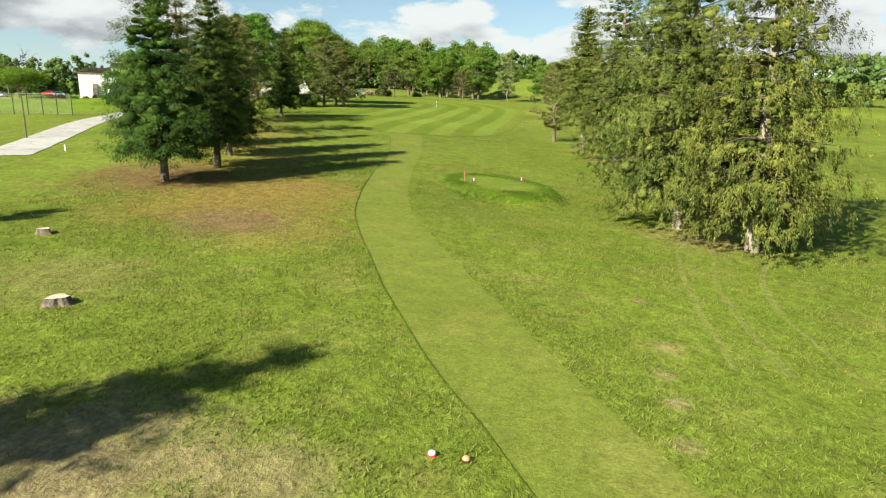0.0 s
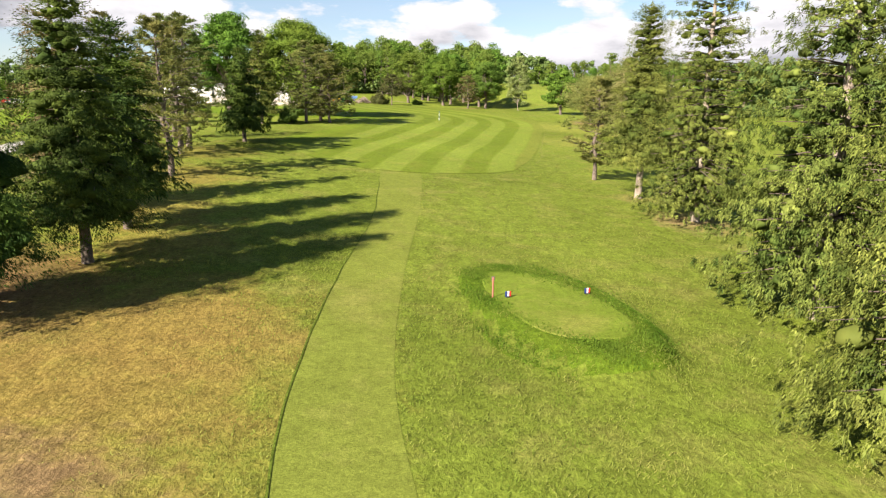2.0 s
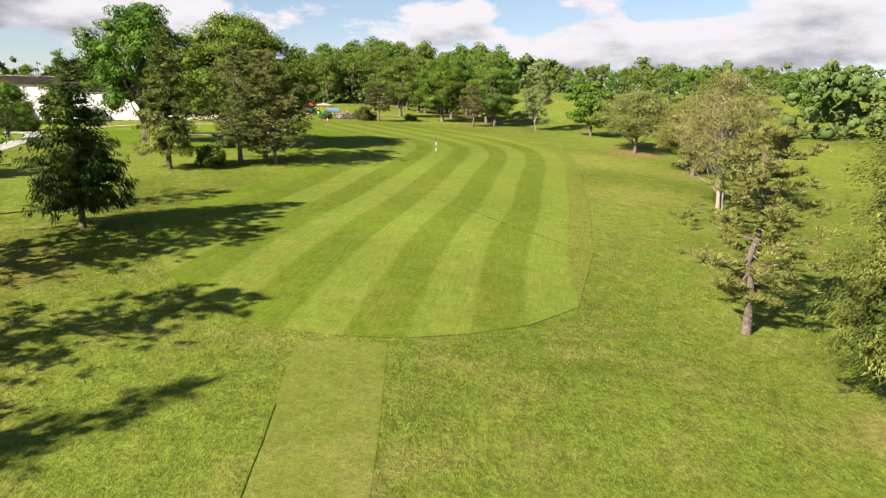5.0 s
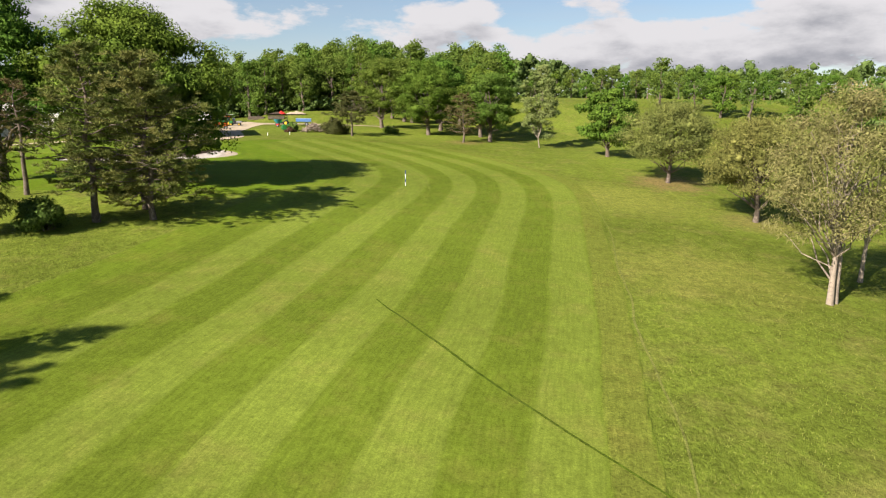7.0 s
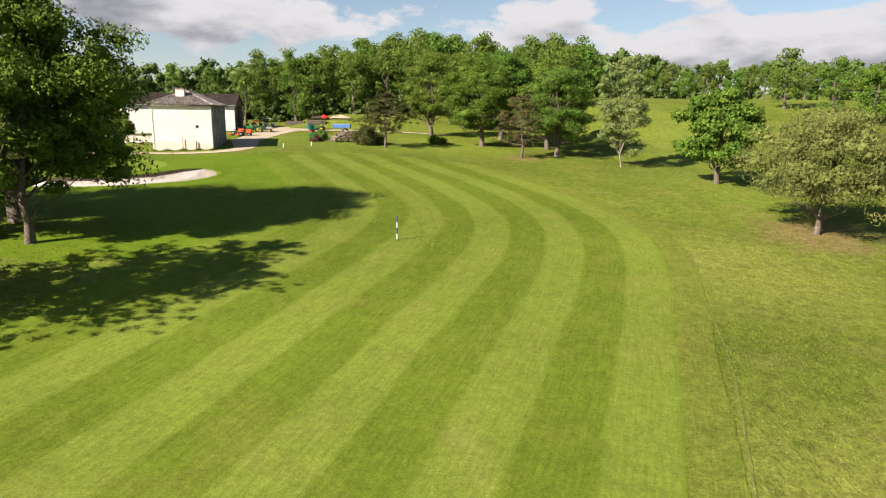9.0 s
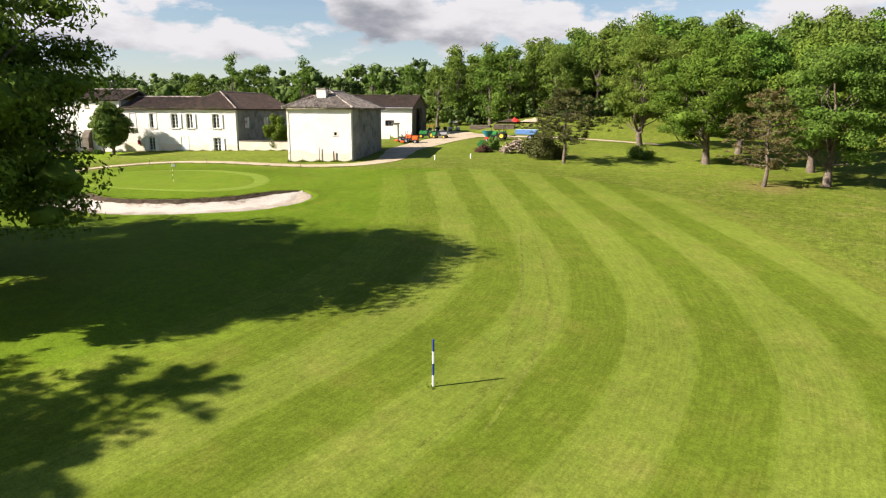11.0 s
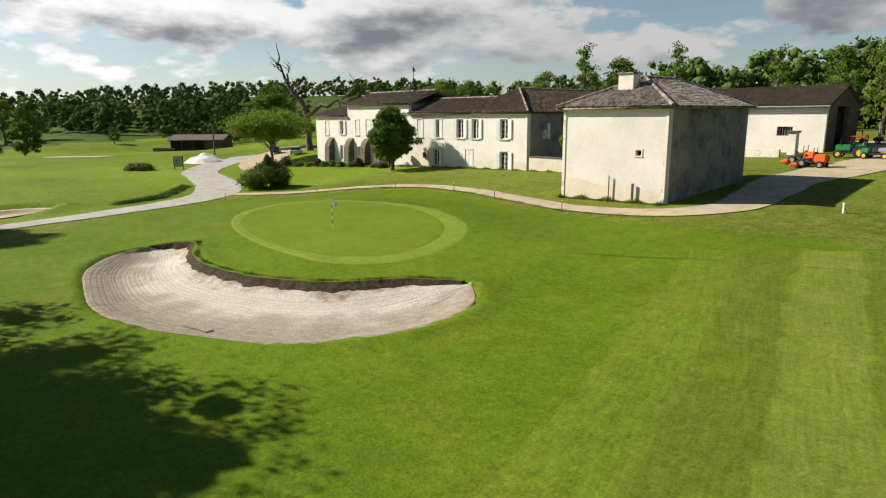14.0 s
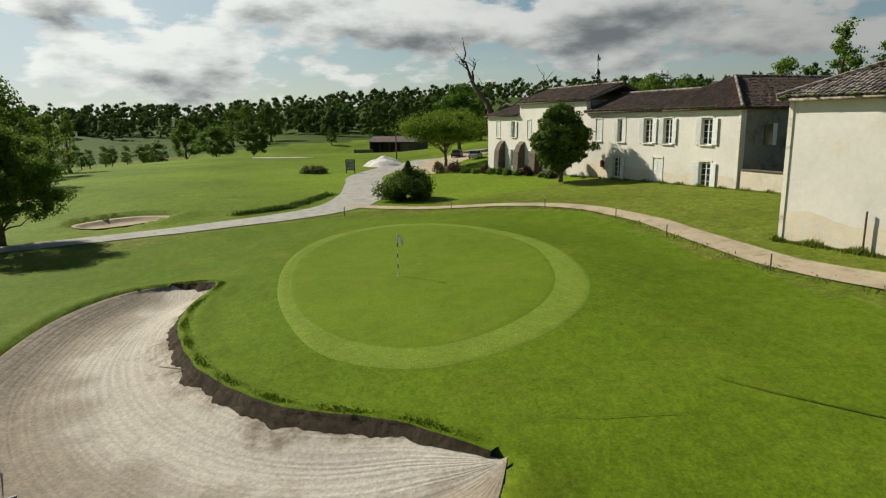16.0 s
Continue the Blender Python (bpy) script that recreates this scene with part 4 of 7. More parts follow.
def bent(a, b, rng, sag=0.0, n=5, wild=0.06):
    f = np.linspace(0, 1, n)[:, None]
    p = np.asarray(a) * (1 - f) + np.asarray(b) * f
    L = np.linalg.norm(np.asarray(b) - np.asarray(a))
    p[1:-1] += rng.normal(size=(n - 2, 3)) * L * wild
    p[:, 2] -= sag * L * (f[:, 0] * (1 - f[:, 0])) * 4
    return p


def stand(kind, label, wood, crown, wood_mat, crown_mat, boughs=None):
    root = thing(kind, label, "tree")
    if boughs is not None:
        part("branchwork", mesh_of("branchwork", *boughs, BOUGH, True), BOUGH, root)["kind"] = "stuff"
    part("trunk", mesh_of("trunk", *wood, wood_mat, True), wood_mat, root)
    if crown is not None:
        part("crown", mesh_of("crown", *crown, crown_mat), crown_mat, root)
    return root


def broadleaf(kind, label, seed, h, r, clear, mat, count=9000, leaf=0.34, clumps=70, bark=None, squash=1.0, top=0.5, gap=0.0, trunk_r=None, rise=0.0, slim=1.0, limbs=5, twin=False, core=0.5, cuts=2, puff=1.0):
    """A broad crown of leafy clumps on limbs that fork from a tapered trunk."""
    rng = np.random.default_rng(seed)
    r = r * 0.82
    tr = trunk_r or 0.022 * h + 0.06
    lean = rng.normal(size=2) * 0.02 * h
    cz, rz = (h + clear) / 2, (h - clear) / 2
    spine = np.array([(lean[0] * f, lean[1] * f, h * 0.8 * f) for f in np.linspace(0, 1, 8)]) + np.c_[rng.normal(size=(8, 2)) * 0.012 * h * (np.arange(8) > 0)[:, None], np.zeros(8)]
    spine[0, 2] = -0.4
    woods = [tube(spine, tr * np.array([1.35, 0.95, 0.85, 0.72, 0.55, 0.4, 0.25, 0.1]), 9)]
    d = ball(rng, clumps)
    d[:, 2] = np.where(d[:, 2] < -0.85, -d[:, 2], d[:, 2])
    shell = rng.uniform(0.35, 1.0, clumps) ** 0.55
    lobes = 1 + 0.16 * np.sin(np.arctan2(d[:, 1], d[:, 0]) * 3 + seed) + 0.10 * np.sin(np.arctan2(d[:, 1], d[:, 0]) * 5 + d[:, 2] * 4 + seed * 2)
    wide = np.where(d[:, 2] > 0, np.sqrt(np.maximum(0, 1 - (1 - top) * d[:, 2] ** 2)), 1.0)
    c = np.stack([d[:, 0] * r * lobes * wide, d[:, 1] * r * lobes * wide, cz + d[:, 2] * rz * squash], 1) * shell[:, None] + np.array([[lean[0] * 0.7, lean[1] * 0.7, 0]]) + np.array([[0, 0, cz]]) * (1 - shell[:, None])
    c[:, 2] = np.clip(c[:, 2], clear * 0.92 + 0.2, h)
    if twin:
        woods.append(tube(spine * (1, 1, 0.96) + np.array([(0.5 + 0.06 * k, 0.3 + 0.09 * k, 0) for k in range(8)]), tr * np.array([1.2, 0.9, 0.8, 0.66, 0.5, 0.36, 0.22, 0.1]), 9))
    for q in c[rng.permutation(clumps)[: max(6, clumps // limbs)]]:
        f = np.clip(q[2] / h * 0.75 + rng.uniform(-0.1, 0.0), 0.2, 0.95)
        s = spine[int(f * 7)]
        woods.append(tube(bent(s, q, rng, -0.05), tr * np.array([0.34, 0.25, 0.18, 0.11, 0.04]), 6))
    size = puff * rng.uniform(0.15, 0.29, clumps) * r * (1.25 - 0.3 * shell)
    which = rng.integers(0, clumps, count)
    dirs = ball(rng, count)
    dirs[:, 2] = dirs[:, 2] * 0.8 + 0.15
    at = c[which] + dirs * (size[which] * rng.uniform(0.45, 1.08, count) ** 0.6)[:, None] * np.array([1.15, 1.15, 0.75])
    face = dirs + rng.normal(size=(count, 3)) * 0.45
    way = np.cross(face, rng.normal(size=(count, 3))) + dirs * 0.15
    way[:, 2] -= 0.25
    way[:, 2] += rise
    if gap:
        keep = rng.uniform(size=count) > gap * (np.sin(at[:, 0] * 1.7 + seed) * np.sin(at[:, 1] * 1.3) * np.sin(at[:, 2] * 1.5) > 0.05)
        at, way, face = at[keep], way[keep], face[keep]
    crown = leaves(at, way, leaf * rng.uniform(0.7, 1.35, len(at)), leaf * slim * rng.uniform(0.55, 0.95, len(at)), rng, face)
    if core:
        crown = joined([crown, lumps(c, size * np.where(shell < 0.88, core, core * 0.62), rng, 0.7, cuts)])
    return stand(kind, label, joined(woods), crown, bark or BARK, mat)


def spruce(kind, label, seed, h, r, clear, mat, levels=26, per=9, twigs=13, droop=0.32, hang=0.75, bare=0.12, bark=None, reps=12, spray=1.1, full=0.62, strand=0.0):
    """A spruce: whorls of sagging boughs hung with curtains of needled twigs."""
    rng = np.random.default_rng(seed)
    tr = 0.016 * h + 0.06
    spine = np.array([(0, 0, -0.4), (0, 0, 0.3)] + [(rng.normal() * 0.02, rng.normal() * 0.02, h * f) for f in np.linspace(0.12, 1, 7)])
    woods = [tube(spine, tr * np.array([1.2, 0.98, 0.9, 0.8, 0.7, 0.55, 0.38, 0.2, 0.04]), 10)]
    at, way, size, fronts, hearts, heart_sizes = [], [], [], [], [], []
    for k in range(levels):
        f = (k + rng.uniform(-0.3, 0.3)) / levels
        f = max(f, 0.0)
        z = clear + (h - clear) * f ** 1.05
        reach = r * max(0.0, 1 - f) ** full * (0.6 + 0.4 * min(1, f * 7 + 0.35))
        for b in range(max(4, int(per * (1 - 0.55 * f)))):
            a = b * 2.4 + k * 1.1 + rng.uniform(-0.35, 0.35)
            L = reach * rng.uniform(0.62, 1.12) + 0.25
            out = np.array([math.cos(a), math.sin(a), 0])
            s = np.linspace(0, 1, 7)
            dz = L * (0.10 + 0.25 * f) * s - L * droop * (1 - 0.75 * f) * s ** 2 * 1.6 + L * 0.10 * s ** 4
            p = np.array([0, 0, z]) + out[None] * (L * s)[:, None] + np.c_[np.zeros((7, 2)), dz]
            p[1:, :2] += rng.normal(size=(6, 2)) * 0.03 * L
            p[1:, 2] += rng.normal(size=6) * 0.025 * L
            woods.append(tube(p[:6:2], tr * 0.2 * (1 - 0.6 * f) * np.array([1, 0.6, 0.2]), 4))
            hearts.append(p[1:5:2] + np.array([0, 0, -0.06 * L]))
            heart_sizes.append(L * (0.165 if not strand else 0.085) * rng.uniform(0.7, 1.25, 2))
            m = max(4, int(twigs * (0.35 + L / r)))
            q = rng.uniform(bare, 1, m) ** 0.8
            base_p = np.stack([np.interp(q, s, p[:, i]) for i in range(3)], 1)
            side = np.array([-out[1], out[0], 0])
            fan = rng.uniform(-1, 1, m) * (0.16 + 0.22 * q) * L * 0.75
            base_p += side[None] * fan[:, None]
            base_p[:, 2] -= np.abs(fan) * 0.30
            lengths = rng.uniform(0.3, 1.0, (m, 1))
            for rep in range(int(reps * 1.3)):
                fall = rng.uniform(0, 1, (m, 1)) * strand * lengths
                at.append(base_p + rng.normal(size=(m, 3)) * (0.17 if not strand else 0.07) * np.array([1, 1, 0.8]) - fall * np.array([0, 0, 1.0]))
                w = out[None] * rng.uniform(0.1, 0.75, (m, 1)) + side[None] * rng.normal(size=(m, 1)) * 0.4
                w[:, 2] = -rng.uniform(0.25, 1.0, m) * (0.55 + hang) * (1 - 0.85 * f ** 2) + 0.4 * f
                way.append(w)
                fronts.append(out[None] * 0.8 + np.array([[0, 0, 0.7]]) + rng.normal(size=(m, 3)) * 0.55)
                size.append(0.74 * rng.uniform(0.3, 0.62, m) * (1.0 - 0.35 * f) * (0.65 + 0.45 * hang) * spray)
    at, way, size = np.concatenate(at), np.concatenate(way), np.concatenate(size)
    tip = 60
    at = np.vstack([at, np.c_[rng.normal(size=(tip, 2)) * 0.05, h - rng.uniform(0, 1.6, tip)]])
    way = np.vstack([way, np.c_[rng.normal(size=(tip, 2)) * 0.6, rng.uniform(0.1, 0.8, tip)]])
    size = np.concatenate([size, rng.uniform(0.2, 0.4, tip)])
    fronts = np.concatenate(fronts + [rng.normal(size=(tip, 3))])
    crown = joined([leaves(at, way, size, size * rng.uniform(0.2, 0.33, len(size)) + 0.012, rng, fronts), lumps(np.concatenate(hearts), np.concatenate(heart_sizes), rng, 0.6, 1)])
    return stand(kind, label, woods[0], crown, bark or BARK, mat, joined(woods[1:]))


def pine(kind, label, seed, h, r, clear, mat, boughs=34, tufts=9, needles=26, bark=None, lean=0.0, shape=0.55, spray=0.34, up=0.25):
    spray, needles = spray * 0.68, int(needles * 1.25)
    """A pine: a visible trunk, crooked boughs, and separate tufts of long needles."""
    rng = np.random.default_rng(seed)
    tr = 0.016 * h + 0.05
    f8 = np.linspace(0, 1, 9)
    spine = np.stack([lean * h * f8 + rng.normal(size=9) * 0.012 * h * (f8 > 0), rng.normal(size=9) * 0.012 * h * (f8 > 0), h * 0.97 * f8], 1)
    spine[0, 2] = -0.4
    woods = [tube(spine, tr * np.array([1.3, 0.98, 0.9, 0.8, 0.68, 0.55, 0.4, 0.24, 0.06]), 9)]
    at, way = [], []
    for k in range(boughs):
        f = (k + 0.5) / boughs
        z = clear + (h - clear) * f
        s0 = np.array([np.interp(z, spine[:, 2], spine[:, i]) for i in range(3)])
        a = k * 2.4 + rng.uniform(-0.5, 0.5)
        prof = math.sin(math.pi * min(1, max(0.08, f ** shape))) ** 0.6 if shape < 1 else (1 - f) ** 0.7
        L = r * max(0.22, prof) * rng.uniform(0.6, 1.1)
        e = s0 + np.array([math.cos(a) * L, math.sin(a) * L, L * (up * f * 2 + rng.uniform(-0.18, 0.12))])
        p = bent(s0, e, rng, 0.05, 6, 0.05)
        woods.append(tube(p, tr * 0.32 * (1 - 0.5 * f) * np.array([1, 0.85, 0.7, 0.5, 0.3, 0.1]), 5))
        for q in rng.uniform(0.25, 1.04, tufts):
            c = np.array([np.interp(q, np.linspace(0, 1, 6), p[:, i]) for i in range(3)]) + rng.normal(size=3) * 0.10 * L * np.array([1, 1, 0.6])
            d = ball(rng, needles)
            d[:, 2] = np.abs(d[:, 2]) * 0.8 - 0.15
            at.append(c + d * rng.uniform(0, 0.28, (needles, 1)))
            way.append(d + np.array([0, 0, 0.25]))
    at, way = np.concatenate(at), np.concatenate(way)
    n = len(at)
    crown = leaves(at, way, spray * rng.uniform(0.7, 1.35, n), spray * rng.uniform(0.2, 0.36, n), rng)
    return stand(kind, label, joined(woods), crown, bark or BARK, mat)


BOUGH = surface("dead_grey_boughs", (0.105, 0.08, 0.058), scale=3, spread=0.3, rough=0.95, bump=0.3)


def plant(tree, x, y, turn=0.0, scale=1.0, sink=0.0):
    tree.matrix_world = pose(x, y, float(height(x, y)) - sink, 0, 0, turn) @ Matrix.Scale(scale, 4)
    return tree


def again(tree, x, y, turn, scale=1.0):
    c = copy_thing(tree, Matrix.Identity(4))
    c.matrix_basis = pose(x, y, float(height(x, y)), 0, 0, turn) @ Matrix.Scale(scale, 4)
    return c


# the dark spruces and pines beside the walkway
plant(spruce("spruce_tree", "tall dark green spruce with boughs near the ground", 11, 15.2, 4.7, 2.7, DARK_SPRUCE, 30, 11, 14, hang=0.5, reps=20, full=0.62, spray=0.55), -20.7, 46.6)
plant(spruce("spruce_tree", "dark green spruce with a bare lower trunk", 12, 14.6, 4.1, 2.8, DARK_SPRUCE, 27, 10, 13, hang=0.5, reps=19, full=0.62, spray=0.58), -19.4, 54.1)
plant(spruce("spruce_tree", "dark green spruce behind its neighbours", 13, 12.7, 3.6, 3.0, DARK_SPRUCE, 22, 9, 11, hang=0.45), -20.6, 60.9)
plant(spruce("spruce_tree", "slender spruce with dry brown needles", 14, 16.5, 3.6, 2.4, BROWN_LEAF, 20, 8, 10, hang=0.3), -26.5, 65.0)
plant(spruce("weeping_spruce", "huge weeping spruce hung with drooping olive green twigs", 21, 19.5, 5.6, 2.4, SPRUCE_LEAF, 31, 11, 15, droop=0.24, hang=1.0, bark=PALE_BARK, full=0.42, reps=23, spray=0.45, strand=0.85), 14.9, 39.3)
plant(spruce("weeping_spruce", "huge open spruce with drooping twigs and a pale trunk", 22, 20.0, 5.1, 2.4, SPRUCE_LEAF, 29, 10, 14, droop=0.22, hang=1.15, bare=0.18, bark=PALE_BARK, full=0.42, reps=23, spray=0.45, strand=1.0), 17.3, 34.4)
plant(spruce("spruce_tree", "tall dense olive green spruce", 26, 21.5, 5.6, 2.0, SPRUCE_LEAF, 34, 11, 14, droop=0.2, hang=0.9, bark=PALE_BARK, full=0.45, reps=21, spray=0.55, strand=0.6), 17.6, 51.5)
plant(spruce("spruce_tree", "big olive green spruce with dense boughs", 23, 21.5, 5.6, 2.0, SPRUCE_LEAF, 34, 11, 16, hang=0.5, bark=PALE_BARK, reps=20, spray=0.55, strand=0.35, full=0.45), 19.7, 72.6)
plant(spruce("spruce_tree", "olive green spruce with a pale bare foot", 24, 17.5, 4.0, 4.0, SPRUCE_LEAF, 34, 11, 15, hang=0.4, bark=PALE_BARK, reps=15, spray=0.62, full=0.5), 17.7, 81.4)
plant(pine("pine_tree", "thin small pine with bronzed sparse needles", 25, 10.8, 3.8, 1.8, PINE_LEAF, 48, 14, 28, shape=0.7), 15.7, 90.8)
plant(pine("pine_tree", "dark pine with a leaning bare trunk", 31, 13.0, 5.0, 2.0, PINE_LEAF, 50, 14, 32, lean=-0.05), -24.9, 77.7)
plant(pine("pine_tree", "tall pine with a rough bare trunk", 32, 14.0, 4.8, 3.0, PINE_LEAF, 48, 14, 32), -29.1, 90.0, 40)
plant(pine("pine_tree", "tall dark pine with a bare trunk", 33, 14.0, 5.0, 3.0, PINE_LEAF, 48, 14, 32), -29.8, 94.0, 130)
plant(pine("pine_tree", "pine with brown dying needles", 34, 14.0, 3.6, 3.0, BROWN_LEAF, 34, 8, 22), -33.0, 84.0)
plant(spruce("cypress_tree", "leaning dark conifer with hanging boughs", 35, 11.5, 3.6, 2.4, DARK_SPRUCE, 20, 8, 11, hang=0.9), -26.0, 102.3)
plant(pine("pine_tree", "dark pine among the row", 36, 13.5, 4.2, 3.0, PINE_LEAF, 34, 9, 24), -35.5, 104.0)
plant(spruce("conifer_tree", "slim green conifer on a bare stem", 37, 15.0, 3.6, 2.6, SPRUCE_LEAF, 26, 8, 12, hang=0.4), -31.5, 129.5)
plant(pine("pine_tree", "broad pine with bronzed needles and a forked look", 41, 13.6, 5.8, 2.4, PINE_LEAF, 54, 15, 34), -25.2, 134.8)
plant(pine("pine_tree", "broad dark pine over the fairway edge", 42, 11.6, 5.8, 1.6, PINE_LEAF, 60, 17, 34), -21.3, 136.4, 70)
plant(pine("pine_tree", "pine with dark needles behind another", 43, 13.2, 5.6, 1.6, PINE_LEAF, 56, 16, 32), -23.6, 140.0, 200)
plant(pine("pine_tree", "thin pine with a bare crooked stem", 44, 10.5, 3.0, 3.4, BROWN_LEAF, 22, 6, 18), -36.9, 144.1)

plant(spruce("spruce_tree", "dark spruce standing beside the walkway's start", 15, 14.0, 4.4, 1.6, DARK_SPRUCE, 24, 9, 12, hang=0.5), -19.5, 2.5)
plant(spruce("spruce_tree", "dark spruce near the service road", 16, 11.0, 3.4, 1.4, DARK_SPRUCE, 20, 8, 11, hang=0.5), -33.5, 24.0)
plant(broadleaf("oak_tree", "oak by the start of the walkway", 50, 12.0, 5.0, 3.0, OAK_LEAF, 9000, 0.36, 70), -21.0, -7.0)

# the great oaks and the broadleaf trees
plant(broadleaf("oak_tree", "great spreading oak with dense dark leaves", 51, 18.3, 11.0, 0.8, OAK_LEAF, 78000, 0.26, 190, trunk_r=0.6, gap=0.25, top=0.62, core=0.5), -30.7, 154.7)
# added tree: fills out the great oak's crown and its cast shadow
plant(broadleaf("oak_tree", "added oak standing in for the great oak's low boughs", 49, 12.5, 5.2, 1.4, OAK_LEAF, 24000, 0.26, 90, trunk_r=0.3, gap=0.25), -25.4, 149.6)
plant(broadleaf("oak_tree", "great old oak with a high crown", 52, 19.5, 8.4, 3.0, OAK_LEAF, 40000, 0.29, 140, trunk_r=0.55), -44.0, 151.0)
plant(broadleaf("oak_tree", "wide oak with low boughs over the lawn", 53, 8.5, 5.4, 0.8, LIME_LEAF, 26000, 0.17, 120), -67.0, 155.4)
plant(broadleaf("maple_tree", "full bright green maple", 54, 15.5, 7.6, 1.6, MAPLE_LEAF, 38000, 0.23, 120), -1.4, 223.0)
plant(broadleaf("lime_tree", "tall light green lime tree", 55, 16.5, 7.0, 1.8, LIME_LEAF, 32000, 0.22, 120, gap=0.2), -13.2, 239.6)
plant(broadleaf("lime_tree", "round green lime tree", 56, 13.5, 6.6, 1.6, LIME_LEAF, 30000, 0.22, 100), 11.2, 212.0)
plant(broadleaf("oak_tree", "dark green oak behind the lime trees", 57, 16.0, 8.0, 1.6, OAK_LEAF, 24000, 0.33, 100), 1.0, 236.0)
plant(broadleaf("oak_tree", "dark green oak in the group", 58, 14.5, 6.6, 1.6, OAK_LEAF, 20000, 0.32, 90), 9.8, 221.5)
plant(pine("pine_tree", "small bronze pine in the grass", 59, 9.0, 4.2, 1.8, BROWN_LEAF, 40, 12, 28), 5.8, 209.0)
plant(pine("pine_tree", "spreading dark pine beside the woodpile", 60, 8.8, 5.4, 2.9, DARK_PINE_LEAF, 46, 17, 34, up=0.12), -16.8, 215.4)
plant(broadleaf("birch_tree", "slender pale green birch", 61, 15.5, 4.0, 0.3, PALE_GREEN_LEAF, 16000, 0.25, 110, bark=PALE_BARK, gap=0.3, trunk_r=0.09, core=0.4), 20.0, 204.0)
plant(broadleaf("maple_tree", "dense dark green round maple", 62, 11.0, 5.8, 0.9, OAK_LEAF, 15000, 0.36, 80), 30.1, 193.3)
for seed, x, y, h, r in ((63, 33.1, 171.6, 10.9, 6.4), (64, 36.3, 152.6, 11.0, 6.2)):
    plant(broadleaf("stone_pine", "stone pine with a domed olive crown", seed, h, r * 1.12, 2.0, STONE_PINE_LEAF, 42000, 0.24, 230, squash=0.95, top=0.75, trunk_r=0.26, rise=0.7, slim=0.5, cuts=1, core=0.36), x, y)
plant(broadleaf("sparse_tree", "half-bare tree with pale trunks and tangled straw-coloured twigs", 65, 14.3, 6.0, 3.4, PALE_LEAF, 30000, 0.25, 210, bark=PALE_BARK, gap=0.4, trunk_r=0.2, slim=0.4, limbs=4, twin=True, core=0), 29.3, 126.8)
plant(broadleaf("sparse_tree", "thin half-bare tree with a white stem", 66, 12.0, 3.4, 5.0, PALE_LEAF, 3500, 0.16, 70, bark=PALE_BARK, gap=0.6, trunk_r=0.16, core=0), 35.1, 132.7)
plant(broadleaf("magnolia_tree", "small dark evergreen tree in front of the house", 67, 7.8, 3.4, 1.1, SHRUB_LEAF, 26000, 0.27, 210, top=0.35, cuts=1), -86.2, 201.2)
plant(broadleaf("young_tree", "low dark evergreen sapling by the terrace", 68, 3.6, 1.3, 0.7, SHRUB_LEAF, 2500, 0.18, 25), -90.5, 202.3)
plant(broadleaf("acacia_tree", "flat spreading light green tree by the car park", 69, 9.4, 8.8, 3.4, ACACIA_LEAF, 22000, 0.24, 110, squash=0.8, top=0.9, core=0.35), -127.0, 192.5)
plant(broadleaf("ash_tree", "tall fresh green tree behind the car park", 70, 14.5, 7.0, 1.6, MAPLE_LEAF, 13000, 0.36, 80), -160.0, 198.7)

for seed, x, y, h, r, mat in ((71, -264.0, 107.3, 16.0, 6.5, LIME_LEAF), (72, -247.6, 122.5, 13.0, 8.6, LIME_LEAF), (73, -256.5, 133.8, 12.6, 6.0, OAK_LEAF)):
    plant(broadleaf("maple_tree", "single tree on the practice ground", seed, h, r, 1.6, mat, 7000, 0.45, 80), x, y)

# woods: the nearer trees are single trees, the far woods one mass of leafy trees
NEAR_WOOD = [broadleaf("woodland_tree", "tall green woodland tree", 80 + i, h, r, c, m, 2700, lf, 54, top=tp, cuts=1, limbs=9, core=0.36, puff=1.35 if h < 18 else 1.7) for i, (h, r, c, m, lf, tp) in enumerate((
    (16, 5.2, 0.2, FAR_LEAF, 0.46, 0.5), (18, 4.6, 0.2, LIME_LEAF, 0.48, 0.4), (14, 5.8, 0.2, OAK_LEAF, 0.52, 0.6), (20, 3.6, 0.1, LIME_LEAF, 0.44, 0.3), (15, 5.2, 0.2, FAR_LEAF, 0.48, 0.5)))]
NEAR_WOOD.append(spruce("woodland_spruce", "dark pointed woodland spruce", 86, 16, 3.0, 0.8, DARK_SPRUCE, 16, 7, 7, hang=0.4, reps=4, spray=1.7))
for o in NEAR_WOOD:
    o["group"] = "woods round the course"
wood_rng = random.Random(4)
placed = set()
mass = {"leafy": [], "needled": []}


def wood(x, y, form, scale):
    t = NEAR_WOOD[form]
    (again if t in placed else plant)(t, x, y, wood_rng.uniform(0, 360), scale)
    placed.add(t)


